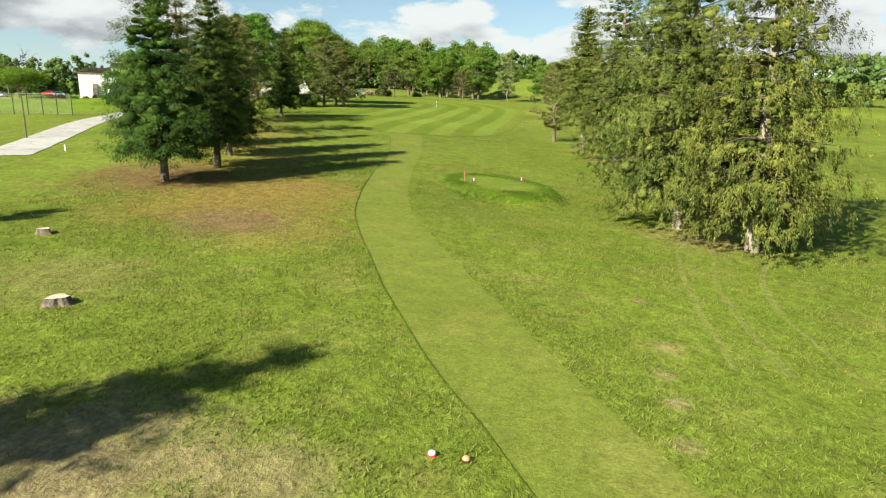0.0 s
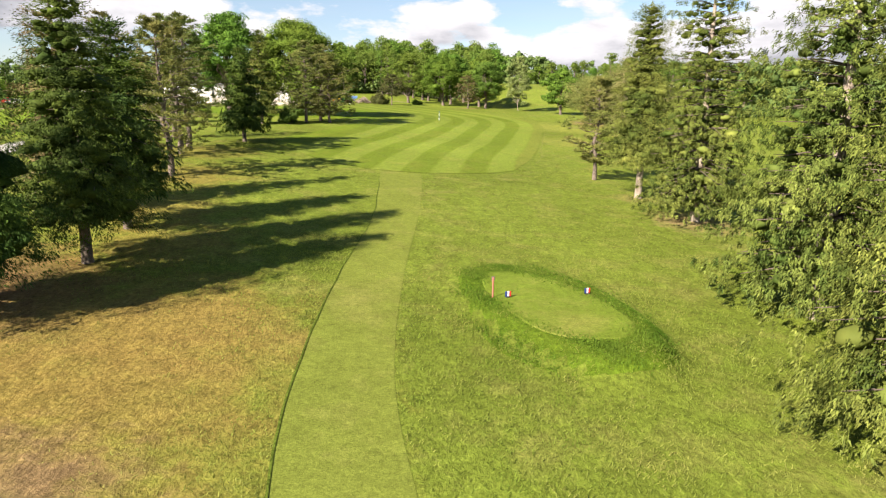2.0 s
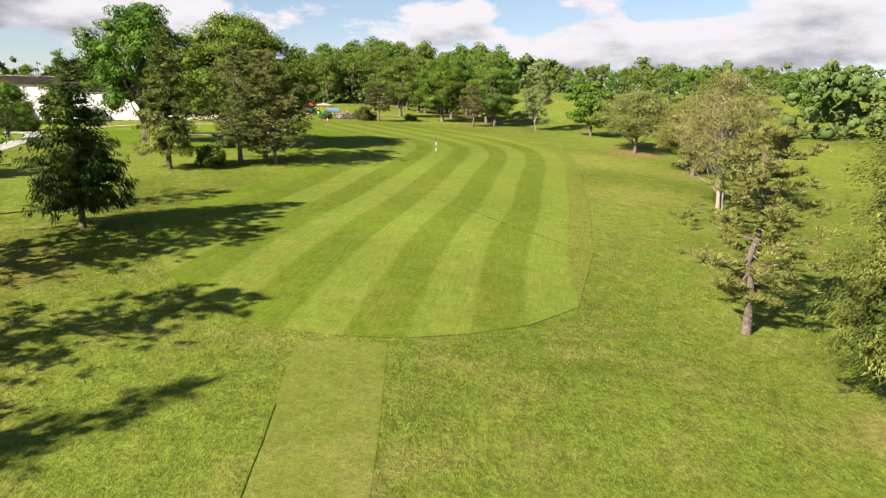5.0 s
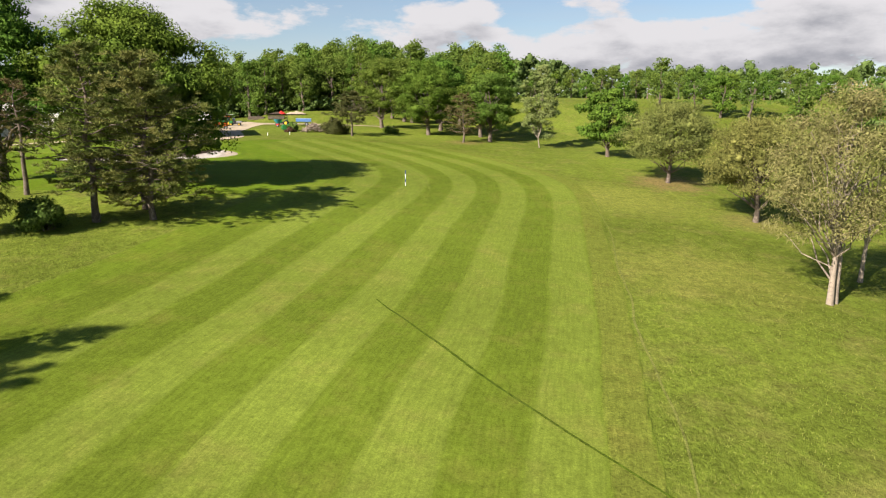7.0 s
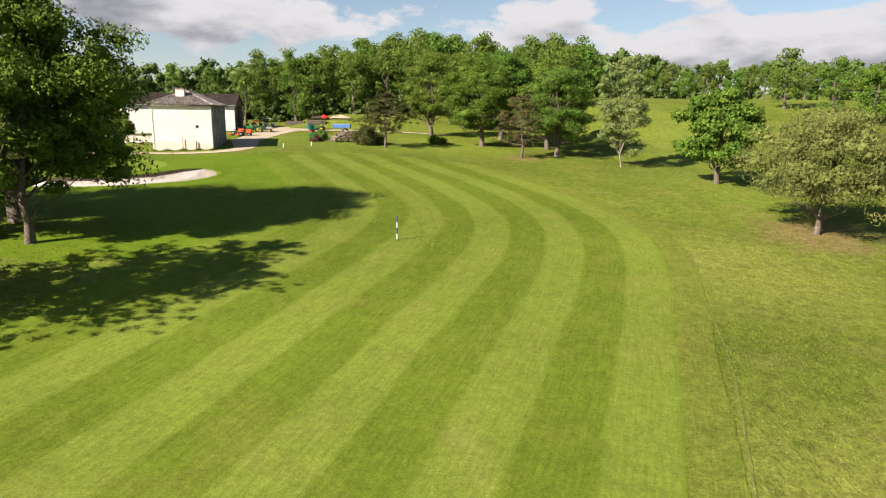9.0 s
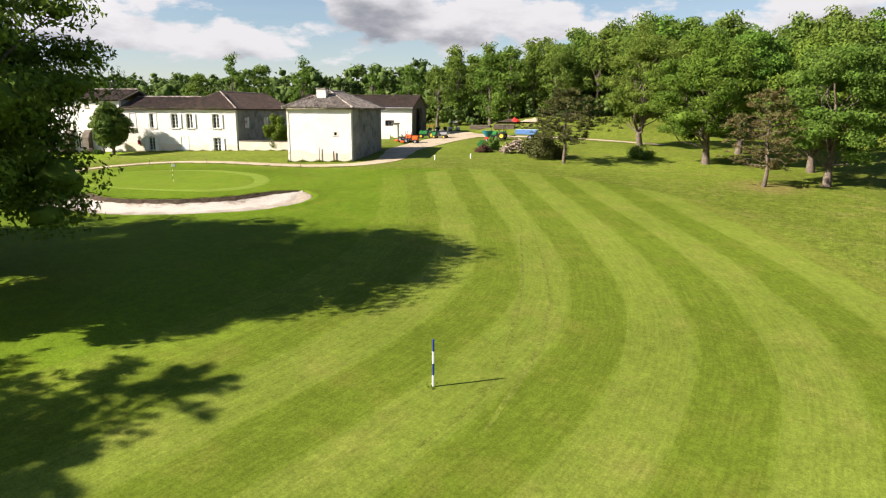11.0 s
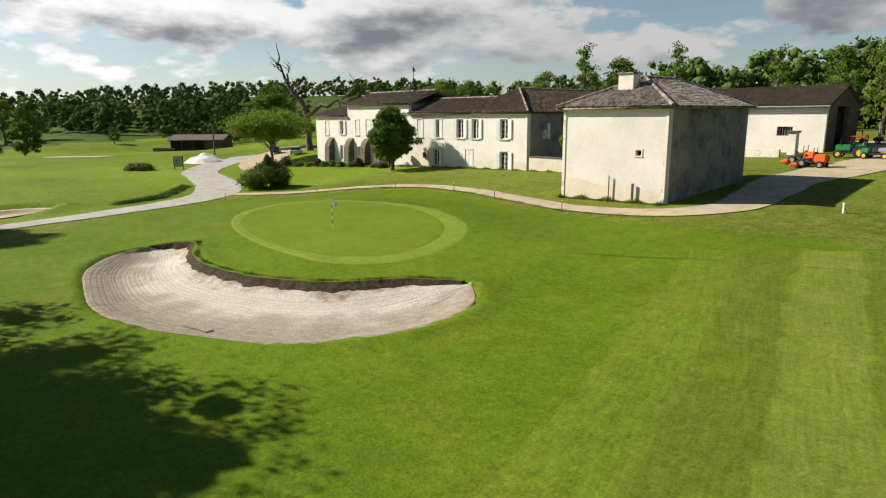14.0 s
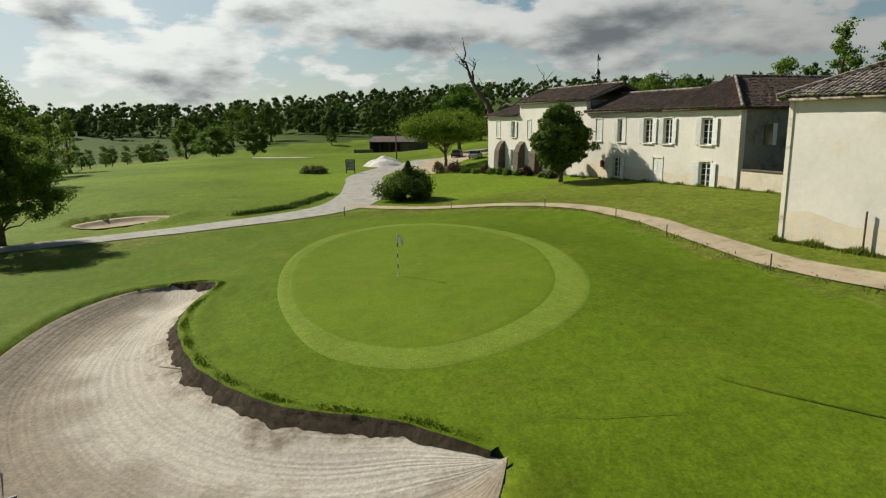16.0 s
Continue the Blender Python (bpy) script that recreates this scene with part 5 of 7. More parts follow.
def far_tree(x, y, kind, h, r, rng):
    """A far tree: a rough trunk's worth of leafy lumps from the grass to the top."""
    z0 = float(height(x, y))
    n, count = 150, 12
    f = rng.uniform(0.08, 0.94, count)
    if kind == "needled":
        wide = (1 - f) * 1.0 + 0.06
    else:
        wide = np.sin(np.pi * np.clip(f, 0.1, 0.97) ** 0.8) ** 0.6
    a = rng.uniform(0, 2 * np.pi, count)
    c = np.stack([np.cos(a) * r * 0.6 * wide, np.sin(a) * r * 0.6 * wide, f * h], 1) + np.array([x, y, z0])
    size = r * (rng.uniform(0.27, 0.42, count) if kind == "leafy" else 0.16 + 0.26 * (1 - f))
    k = rng.integers(0, count, n)
    d = ball(rng, n)
    at = c[k] + d * size[k][:, None] * np.array([1, 1, 0.85]) * rng.uniform(0.85, 1.12, (n, 1))
    face = d + np.array([0, 0, 0.25]) + rng.normal(size=(n, 3)) * 0.4
    way = np.cross(face, rng.normal(size=(n, 3)))
    if kind == "needled":
        way[:, 2] -= 0.6
    s = r * rng.uniform(0.11, 0.2, n)
    mass[kind].append(lumps(c, size * 0.74, rng, 0.9, 1))
    mass[kind].append(leaves(at, way, s * 1.3, s, rng, face))


def belt(ax, ay, bx, by, count, depth, kinds, lo=0.85, hi=1.2, near=False):
    rng = np.random.default_rng(int(abs(ax * 7 + by * 3)) + count)
    L = math.hypot(bx - ax, by - ay)
    for i in range(count):
        f = (i + wood_rng.uniform(0.1, 0.9)) / count
        d = wood_rng.uniform(-depth, depth)
        x, y = ax + (bx - ax) * f - (by - ay) / L * d, ay + (by - ay) * f + (bx - ax) / L * d
        k, s = wood_rng.choice(kinds), wood_rng.uniform(lo, hi)
        if near:
            wood(x, y, k, s)
        else:
            far_tree(x, y, "needled" if k == 5 else "leafy", (16, 18, 14, 20, 15, 17)[k] * s, (6.2, 5.2, 6.8, 4.2, 6.0, 3.4)[k] * s, rng)


belt(-72, 284, -20, 290, 46, 9, (1, 1, 3, 0, 3), 0.8, 1.05, True)      # behind the machinery yard
belt(-72, 281, -22, 285, 40, 4, (2, 4), 0.25, 0.4)
belt(-60, 318, 20, 300, 40, 12, (0, 2, 4), 1.15, 1.55, True)
belt(-40, 292, 14, 288, 30, 4, (2, 4), 0.25, 0.45)
belt(-16, 262, 14, 268, 8, 6, (0, 2, 4), 1.0, 1.2, True)
belt(-120, 350, 60, 420, 110, 22, (0, 2, 4, 1), 1.0, 1.4)
belt(-260, 330, -110, 345, 54, 18, (0, 1, 1, 5, 3), 0.85, 1.2)    # behind the house
belt(-150, 298, -56, 318, 64, 10, (0, 2, 4, 1), 0.9, 1.15)
for x, y, f, s in ((-117, 254, 3, 1.0), (-113, 260, 1, 0.95), (-124, 250, 1, 0.85), (-108, 270, 3, 0.95), (-131, 262, 5, 0.8), (-96, 284, 3, 0.85), (-88, 290, 1, 0.9)):
    wood(x, y, f, s)
belt(-185, 258, -105, 296, 40, 8, (5, 5, 5, 2), 0.75, 1.0)
belt(60, 430, 330, 300, 90, 25, (0, 2, 4), 0.9, 1.15)
belt(60, 260, 95, 225, 6, 8, (2, 4, 0), 0.7, 0.9, True)
belt(75, 205, 190, 190, 30, 12, (2, 4, 0), 0.75, 1.0)
belt(34, 338, 150, 300, 26, 9, (2, 2, 0), 0.55, 0.78, True)
belt(-190, 255, -150, 245, 9, 8, (5, 5, 0), 0.8, 1.1, True)
belt(-310, 185, -225, 215, 40, 14, (5, 5, 5, 2), 0.95, 1.3)
belt(-60, 112, -46, 126, 5, 4, (2, 0), 0.5, 0.7, True)
belt(-420, 130, -330, 200, 46, 22, (2, 5, 4, 5), 0.9, 1.2)
belt(-560, -120, -450, 260, 130, 40, (0, 2, 5, 4), 0.6, 1.15)
belt(-760, -200, -640, 420, 200, 50, (0, 2, 4), 0.7, 1.2)
belt(-520, 330, -280, 420, 90, 35, (0, 2, 5), 0.9, 1.15)
belt(-500, -60, -440, 120, 40, 20, (0, 2, 4, 5), 0.6, 1.1)
# single trees and a clipped belt of bushes round the practice ground
for x, y, f, s in ((-333, 115, 0, 1.2), (-345, 124, 2, 1.35), (-293.5, 158.4, 2, 0.52), (-338, 107, 4, 1.2),
                   (-186, 103, 2, 0.34), (-190, 106, 4, 0.34), (-195.6, 109.3, 2, 0.38), (-201, 111, 4, 0.38), (-207, 113, 2, 0.42), (-214, 112, 4, 0.45), (-223, 112, 2, 0.58), (-192, 103, 2, 0.36), (-199, 106, 4, 0.4),
                   (-126, 122, 0, 1.1), (-120, 116, 2, 1.15), (-132, 117, 4, 1.0), (-154.3, 115.2, 1, 0.72), (-169, 111.3, 3, 0.7), (-148, 113, 0, 0.85), (-160, 104, 2, 0.9), (-142, 112, 4, 0.9), (-178, 100, 0, 0.85)):
    wood(x, y, f, s)
tagged(new("far_woods", mesh_of("far_woods", *joined(mass["leafy"]), HAZED_WOOD_LEAF)), "distant green woodland round the golf course", "woods", kind="stuff")
tagged(new("far_conifers", mesh_of("far_conifers", *joined(mass["needled"]), HAZED_CONIFER)), "distant dark conifers", "woods", kind="stuff")

# ---- buildings: local x runs along the fronts, local y away from the fairway ----
YARD_TURN = 17.8
GLASS, gadd, glink = material("window_glass")
gb = gadd("ShaderNodeBsdfPrincipled", Roughness=0.08)
gb.inputs["Base Color"].default_value = (0.03, 0.035, 0.04, 1)
gb.inputs["Specular IOR Level"].default_value = 0.6
glink(gb.outputs[0], gadd("ShaderNodeOutputMaterial").inputs[0])


def wall_with_holes(length, low, high, thick, holes, y=0.0, along="x"):
    """A wall of that thickness with rectangular openings (a, b, z0, z1) that go right through it."""
    bm = bmesh.new()
    us = sorted({0.0, length, *[v for h in holes for v in h[:2]]})
    zs = sorted({low, high, *[v for h in holes for v in h[2:]]})
    solid = lambda i, k: 0 <= i < len(us) - 1 and 0 <= k < len(zs) - 1 and not any(h[0] < (us[i] + us[i + 1]) / 2 < h[1] and h[2] < (zs[k] + zs[k + 1]) / 2 < h[3] for h in holes)
    seen = {}

    def v(i, k, d):
        if (i, k, d) not in seen:
            seen[i, k, d] = bm.verts.new((us[i], y + d * thick, zs[k]) if along == "x" else (y + d * thick, us[i], zs[k]))
        return seen[i, k, d]
    for i in range(len(us) - 1):
        for k in range(len(zs) - 1):
            if solid(i, k):
                bm.faces.new((v(i, k, 0), v(i + 1, k, 0), v(i + 1, k + 1, 0), v(i, k + 1, 0)))
                bm.faces.new((v(i, k, 1), v(i, k + 1, 1), v(i + 1, k + 1, 1), v(i + 1, k, 1)))
                for a, b, other in (((i, k), (i, k + 1), (i - 1, k)), ((i + 1, k), (i + 1, k + 1), (i + 1, k)), ((i, k), (i + 1, k), (i, k - 1)), ((i, k + 1), (i + 1, k + 1), (i, k + 1))):
                    if not solid(*other):
                        bm.faces.new((v(*a, 0), v(*b, 0), v(*b, 1), v(*a, 1)))
    bmesh.ops.recalc_face_normals(bm, faces=bm.faces)
    return bm


def tiled(corners, rows, parent, mat, seed=0, pitch=0.24, thick=0.09, name="roof_slope", label=""):
    """A slope of half-round canal tiles: corners are eave left, eave right, ridge right, ridge left."""
    rng = np.random.default_rng(seed)
    e0, e1, r1, r0 = [np.array(c, float) for c in corners]
    along = (e1 - e0) / np.linalg.norm(e1 - e0)
    up0 = (r0 + r1) / 2 - (e0 + e1) / 2
    nrm = np.cross(along, up0)
    nrm /= np.linalg.norm(nrm)
    if nrm[2] < 0:
        nrm = -nrm
    # columns are straight up the slope; hips cut them short
    slope = up0 - along * (up0 @ along)
    S = np.linalg.norm(slope)
    sdir = slope / S
    ue0, ue1 = 0.0, (e1 - e0) @ along
    ur0, ur1 = (r0 - e0) @ along, (r1 - e0) @ along
    verts, faces = [], []
    prof = [(-0.5, 0.0), (-0.3, 0.75), (0.0, 1.0), (0.3, 0.75), (0.5, 0.0)]
    lo, hi = min(ue0, ur0), max(ue1, ur1)
    n = max(2, int((hi - lo) / pitch))
    for c in range(n):
        u = lo + (c + 0.5) * (hi - lo) / n
        s0, s1 = 0.0, S
        if u < ur0 and ur0 > ue0:
            s1 = S * (u - ue0) / (ur0 - ue0)
        if u > ur1 and ur1 < ue1:
            s1 = S * (ue1 - u) / (ue1 - ur1)
        if u < ue0 and ur0 < ue0:
            s0 = S * (ue0 - u) / (ue0 - ur0)
        if u > ue1 and ur1 > ue1:
            s0 = S * (u - ue1) / (ur1 - ue1)
        m = max(1, int(rows * (s1 - s0) / S))
        for q in range(m):
            a, b = s0 + (s1 - s0) * q / m, s0 + (s1 - s0) * (q + 1) / m + 0.05
            j = rng.normal(0, 0.012, 3)
            k = len(verts)
            for s, lift in ((a, 0.035 + j[0]), (min(b, s1), 0.0 + j[0])):
                for du, h in prof:
                    verts.append(e0 + along * (u + du * pitch * 0.98 + j[1]) + sdir * s + nrm * (h * thick + lift))
            faces += [(k + i, k + i + 1, k + 6 + i, k + 5 + i) for i in range(4)]
    slab = [e0 - nrm * 0.02, e1 - nrm * 0.02, r1 - nrm * 0.02, r0 - nrm * 0.02, e0 - nrm * 0.16, e1 - nrm * 0.16, r1 - nrm * 0.16, r0 - nrm * 0.16]
    k = len(verts)
    verts += slab
    faces += [(k, k + 1, k + 2, k + 3), (k + 4, k + 7, k + 6, k + 5), (k, k + 4, k + 5, k + 1), (k + 1, k + 5, k + 6, k + 2), (k + 2, k + 6, k + 7, k + 3), (k + 3, k + 7, k + 4, k)]
    return part(name, mesh_of(name, np.array(verts), faces, mat), mat, parent, label)


def capping(a, b, parent, mat=None, r=0.13, name="ridge_tiles"):
    """A line of overlapping ridge tiles."""
    a, b = Vector(a), Vector(b)
    n = max(2, int((b - a).length / 0.42))
    bm = bmesh.new()
    for i in range(n):
        rod(a.lerp(b, i / n), a.lerp(b, (i + 1.08) / n), r * 1.12, r * 0.92, 8, bm)
    return part(name, bm, mat or PALE_TILE, parent)


def moss(a, b, parent, seed, n=26):
    """Cushions of moss scattered along a roof edge."""
    rng = random.Random(seed)
    bm = bmesh.new()
    a, b = Vector(a), Vector(b)
    for i in range(n):
        p = a.lerp(b, rng.random()) + Vector((0, rng.uniform(0, 0.35), rng.uniform(0.05, 0.16)))
        bmesh.ops.create_icosphere(bm, subdivisions=1, radius=1, matrix=Matrix.Translation(p) @ Matrix.Diagonal((rng.uniform(0.08, 0.3), rng.uniform(0.08, 0.2), rng.uniform(0.04, 0.09), 1)))
    ob = part("moss", bm, MOSS, parent)
    ob["kind"] = "stuff"
    return ob


def opening(parent, u0, u1, z0, z1, shutters="open", y=0.0, door=False, arch=True, name=None):
    """A window or door set in the wall at y: stone surround, frame, glazing bars, panes and shutters."""
    w, h = u1 - u0, z1 - z0
    win = new(name or ("door" if door else "window"))
    win.parent = parent
    win.location = (u0, y, z0)
    bm = bmesh.new()
    for s, at in (((0.16, 0.06, h + 0.16), (-0.08, -0.012, h / 2 + 0.0)), ((0.16, 0.06, h + 0.16), (w + 0.08, -0.012, h / 2)), ((w + 0.32, 0.06, 0.18), (w / 2, -0.012, h + 0.09))):
        box(s, at, bevel=0.01, bm=bm)
    if not door:
        box((w + 0.36, 0.16, 0.12), (w / 2, -0.05, -0.06), bevel=0.015, bm=bm)
    part("stone_surround", bm, STONE, win, "pale dressed stone surround")
    if arch:
        bm = bmesh.new()
        v = [bm.verts.new((w * i / 10, 0.02, h - 0.02 - 0.16 * (2 * i / 10 - 1) ** 2)) for i in range(11)] + [bm.verts.new((w, 0.02, h + 0.01)), bm.verts.new((0, 0.02, h + 0.01))]
        f = bm.faces.new(v)
        e = bmesh.ops.extrude_face_region(bm, geom=[f])
        bmesh.ops.translate(bm, verts=[q for q in e["geom"] if isinstance(q, bmesh.types.BMVert)], vec=(0, 0.3, 0))
        bmesh.ops.recalc_face_normals(bm, faces=bm.faces)
        part("arch", bm, STONE, win)
    bm = bmesh.new()
    for s, at in (((0.07, 0.06, h), (0.035, 0.2, h / 2)), ((0.07, 0.06, h), (w - 0.035, 0.2, h / 2)), ((w, 0.06, 0.08), (w / 2, 0.2, h - 0.12)), ((w, 0.06, 0.09), (w / 2, 0.2, 0.045)), ((0.09, 0.07, h), (w / 2, 0.195, h / 2))):
        box(s, at, bm=bm)
    for k in range(1, 4):
        box((w, 0.04, 0.035), (w / 2, 0.2, h * k / 4), bm=bm)
    part("window_frame", bm, PAINT, win, "white painted frame with glazing bars")
    for s in (0, 1):
        part("pane", box((w / 2 - 0.1, 0.012, h - 0.16), (w * (0.25 + 0.5 * s), 0.215, h / 2)), GLASS, win, "dark window glass")
    part("reveal_back", box((w + 0.1, 0.03, h + 0.1), (w / 2, 0.47, h / 2)), UNLIT_BLACK, win, "near-black panel painting the unlit room behind the glass")

    def leaf(x, closed=False, tilt=0.0):
        sw = w / 2 if closed else w * 0.52
        bm = box((sw - 0.02, 0.05, h - 0.02), (0, 0, h / 2), bevel=0.008)
        for k in range(1, 5):
            box((0.012, 0.008, h - 0.1), (-sw / 2 + sw * k / 5, -0.028, h / 2), bm=bm)
        for zz in (0.18, 0.5, 0.82):
            box((sw - 0.06, 0.03, 0.09), (0, -0.035, h * zz), bm=bm)
        ob = part("shutter", bm, PAINT, win, "white plank shutter")
        ob.location = (x, 0.05 if closed else -0.07, 0)
        ob.rotation_euler = (0, 0, radians(tilt))
    if shutters == "open":
        leaf(-w * 0.27, tilt=4)
        leaf(w * 1.27, tilt=-5)
    elif shutters == "closed":
        leaf(w * 0.25, True)
        leaf(w * 0.75, True)
    elif shutters == "ajar":
        leaf(w * 0.75, True)
        leaf(-w * 0.27, tilt=3)
    return win


HOUSE_AT = (-69.1, 211.1)          # the front's east foot; local x goes west along the front
HZ = 15.9
house = thing("farmhouse", "long cream rendered manor house with white shutters and tiled roofs", "house", (*HOUSE_AT, HZ), YARD_TURN)
# in the house's own space x is negative westwards
U = lambda u: -u
ups = [(2.9, 4.1, 3.75, 6.0, "open"), (7.6, 8.7, 3.7, 6.0, "open"), (10.2, 11.4, 3.7, 6.0, "open"), (14.2, 15.3, 3.7, 6.0, "ajar"), (18.0, 19.0, 3.7, 6.0, "closed")]
downs = [(2.85, 4.1, 0.12, 2.3, "open"), (8.7, 9.9, 0.12, 2.35, "closed"), (14.7, 15.9, 0.1, 2.2, "open")]
mids = [(29.7, 30.8, 3.7, 5.95, "closed"), (32.6, 33.5, 3.7, 5.9, "closed")]
ends = [(36.6, 37.6, 3.7, 5.8, "open"), (41.0, 42.0, 3.6, 5.8, "closed")]
low_doors = [(28.4, 29.4, 0.0, 2.1, ""), (32.4, 33.2, 0.6, 2.0, ""), (36.7, 37.8, -0.1, 2.0, "ajar"), (41.2, 42.1, -0.1, 1.9, "closed")]
attic = [(23.3, 24.2, 6.9, 7.6, ""), (26.7, 27.3, 6.9, 7.6, "")]
EAVE, EAVE_B, EAVE_C = 6.75, 8.05, 6.55


def front(u0, u1, top, holes, name):
    bm = wall_with_holes(u1 - u0, -1.6, top, 0.5, [(u1 - h[1], u1 - h[0], h[2], h[3]) for h in holes])
    bmesh.ops.translate(bm, verts=bm.verts, vec=(-u1, 0, 0))
    return part(name, bm, PLASTER, house)


front(0, 20.8, EAVE, ups + downs, "wall")
front(20.8, 35.5, EAVE_B, mids + attic + low_doors[:2], "wall")
front(35.5, 44.7, EAVE_C, ends + low_doors[2:], "wall")
for group, is_door in ((ups, False), (mids, False), (ends, False), (attic, False), (downs, True), (low_doors, True)):
    for a, b, z0, z1, s in group:
        opening(house, -b, -a, z0, z1, s, door=is_door, arch=not is_door and z1 < 6.8)
# the side away from the sun has its shade in the render's colour
part("side_wall", box((0.5, 6.5, 8.35), (-0.252, 3.752, 2.575)), SHADED_PLASTER, house, "side wall in streaked render, toned darker for shade")
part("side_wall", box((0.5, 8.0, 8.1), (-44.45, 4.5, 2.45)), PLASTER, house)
part("back_wall", box((44.2, 0.5, 8.2), (-22.35, 8.752, 2.5)), SHADED_PLASTER, house)
part("gable", box((0.5, 7.9, 1.7), (-20.95, 4.5, 7.2)), SHADED_PLASTER, house, "gable of the higher block, render toned darker for shade")
part("gable", box((0.5, 7.9, 1.7), (-35.35, 4.5, 7.2)), SHADED_PLASTER, house)


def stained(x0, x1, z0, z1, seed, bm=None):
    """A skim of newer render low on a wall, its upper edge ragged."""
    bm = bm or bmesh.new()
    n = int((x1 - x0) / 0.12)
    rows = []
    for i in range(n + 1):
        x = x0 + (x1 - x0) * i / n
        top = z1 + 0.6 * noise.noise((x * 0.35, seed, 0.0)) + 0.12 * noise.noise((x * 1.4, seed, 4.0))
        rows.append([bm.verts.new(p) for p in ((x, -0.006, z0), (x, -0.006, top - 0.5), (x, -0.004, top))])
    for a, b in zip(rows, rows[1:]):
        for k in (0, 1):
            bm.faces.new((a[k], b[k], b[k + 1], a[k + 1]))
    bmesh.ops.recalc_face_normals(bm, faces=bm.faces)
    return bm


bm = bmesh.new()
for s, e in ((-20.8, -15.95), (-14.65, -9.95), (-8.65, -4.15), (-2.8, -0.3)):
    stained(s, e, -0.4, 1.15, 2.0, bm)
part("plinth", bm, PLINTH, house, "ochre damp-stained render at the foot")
part("corner_stone", box((0.28, 0.06, 6.7), (-0.14, -0.02, 3.4), bevel=0.01), STONE, house, "pale stone corner")
for a, b, z in ((-20.8, 0.3, EAVE), (-35.5, -20.8, EAVE_B), (-44.9, -35.5, EAVE_C)):
    part("cornice", box((b - a, 0.22, 0.16), ((a + b) / 2, -0.11, z - 0.08), bevel=0.02), STONE, house, "moulded pale stone cornice")
    bm = bmesh.new()
    for i in range(int((b - a) / 0.3)):
        rod((a + 0.15 + i * 0.3, -0.42, z + 0.02), (a + 0.15 + i * 0.3, -0.1, z + 0.04), 0.09, sides=8, bm=bm)
    part("eave_tiles", bm, PALE_TILE, house, "row of rounded eave tiles")
# roofs: the wing with its hip, the long low roof, the higher block and the west end
o = 0.45
tiled(((-11.4, -o, EAVE), (o, -o, EAVE), (-4.9, 4.2, 9.45), (-5.2, 4.2, 9.45)), 22, house, TILE, 1, label="weathered brown canal tiles with moss")
tiled(((o, -o, EAVE), (o, 20.0, EAVE), (-4.9, 20.0, 9.45), (-4.9, 4.2, 9.45)), 18, house, TILE, 2)
tiled(((-11.4, 20.0, EAVE), (-11.4, -o, EAVE), (-5.2, 4.2, 9.45), (-5.2, 20.0, 9.45)), 18, house, TILE, 22)
tiled(((-20.7, -o, EAVE), (-8.6, -o, EAVE), (-8.6, 4.5, 8.6), (-20.7, 4.5, 8.6)), 16, house, TILE, 3, label="weathered brown canal tiles")
tiled(((-8.6, 9.4, EAVE), (-20.7, 9.4, EAVE), (-20.7, 4.5, 8.6), (-8.6, 4.5, 8.6)), 12, house, TILE, 4)
tiled(((-35.9, -o, EAVE_B), (-20.4, -o, EAVE_B), (-20.4, 4.5, 9.8), (-35.9, 4.5, 9.8)), 16, house, TILE, 5)
tiled(((-20.4, 9.4, EAVE_B), (-35.9, 9.4, EAVE_B), (-35.9, 4.5, 9.8), (-20.4, 4.5, 9.8)), 12, house, TILE, 6)
tiled(((-45.2, -o, EAVE_C), (-35.6, -o, EAVE_C), (-35.6, 4.5, 8.2), (-42.6, 4.5, 8.2)), 14, house, TILE, 7)
tiled(((-45.2, 9.4, EAVE_C), (-45.2, -o, EAVE_C), (-42.6, 4.5, 8.2), (-42.6, 4.6, 8.2)), 14, house, TILE, 8)
capping((0.35, -0.35, EAVE + 0.12), (-4.9, 4.2, 9.58), house)
capping((-5.05, 4.2, 9.55), (-5.05, 19.9, 9.55), house)
capping((-20.6, 4.5, 8.7), (-8.6, 4.5, 8.7), house)
capping((-35.8, 4.5, 9.9), (-20.4, 4.5, 9.9), house)
moss((-20.5, -0.45, EAVE + 0.05), (-2, -0.45, EAVE + 0.05), house, 1, 60)
moss((-35.5, -0.45, EAVE_B + 0.05), (-21, -0.45, EAVE_B + 0.05), house, 2, 40)
part("verge", prism([(-0.5, 8.0), (4.5, 9.75), (9.4, 8.0), (9.4, 7.8), (4.5, 9.5), (-0.5, 7.8)], -20.38, -20.18), DARK_STONE, house, "dark verge of the higher roof")
part("wing_wall", box((0.5, 11.5, 8.35), (-0.252, 12.7, 2.575)), SHADED_PLASTER, house, "wing wall in streaked render, toned darker for shade")
for y0 in (3.0, 9.5):
    part("side_window", box((0.05, 0.9, 1.7), (0.012, y0, 4.6)), GLASS, house, "dark side window")
    part("side_shutter", box((0.05, 0.45, 1.75), (0.03, y0 + 0.72, 4.6)), PAINT, house)
for u in (40.2, 34.8, 30.6, 27.1):
    part("buttress", prism([(-1.15, -1.2), (-0.95, 1.9), (-0.55, 2.75), (-0.02, 3.2), (-0.02, -1.2)], -u - 0.65, -u + 0.65), DARK_STONE, house, "dark lichened stone buttress")
part("alarm_box", box((0.45, 0.22, 0.7), (-17.6, -0.12, 1.35), bevel=0.03), surface("red_box", (0.35, 0.03, 0.02), rough=0.4), house, "small red wall box")
garden_wall = tagged(new("garden_wall", None), "low crumbling rendered garden wall beside the house", "wall")
garden_wall.matrix_world = pose(*HOUSE_AT, HZ, 0, 0, YARD_TURN)
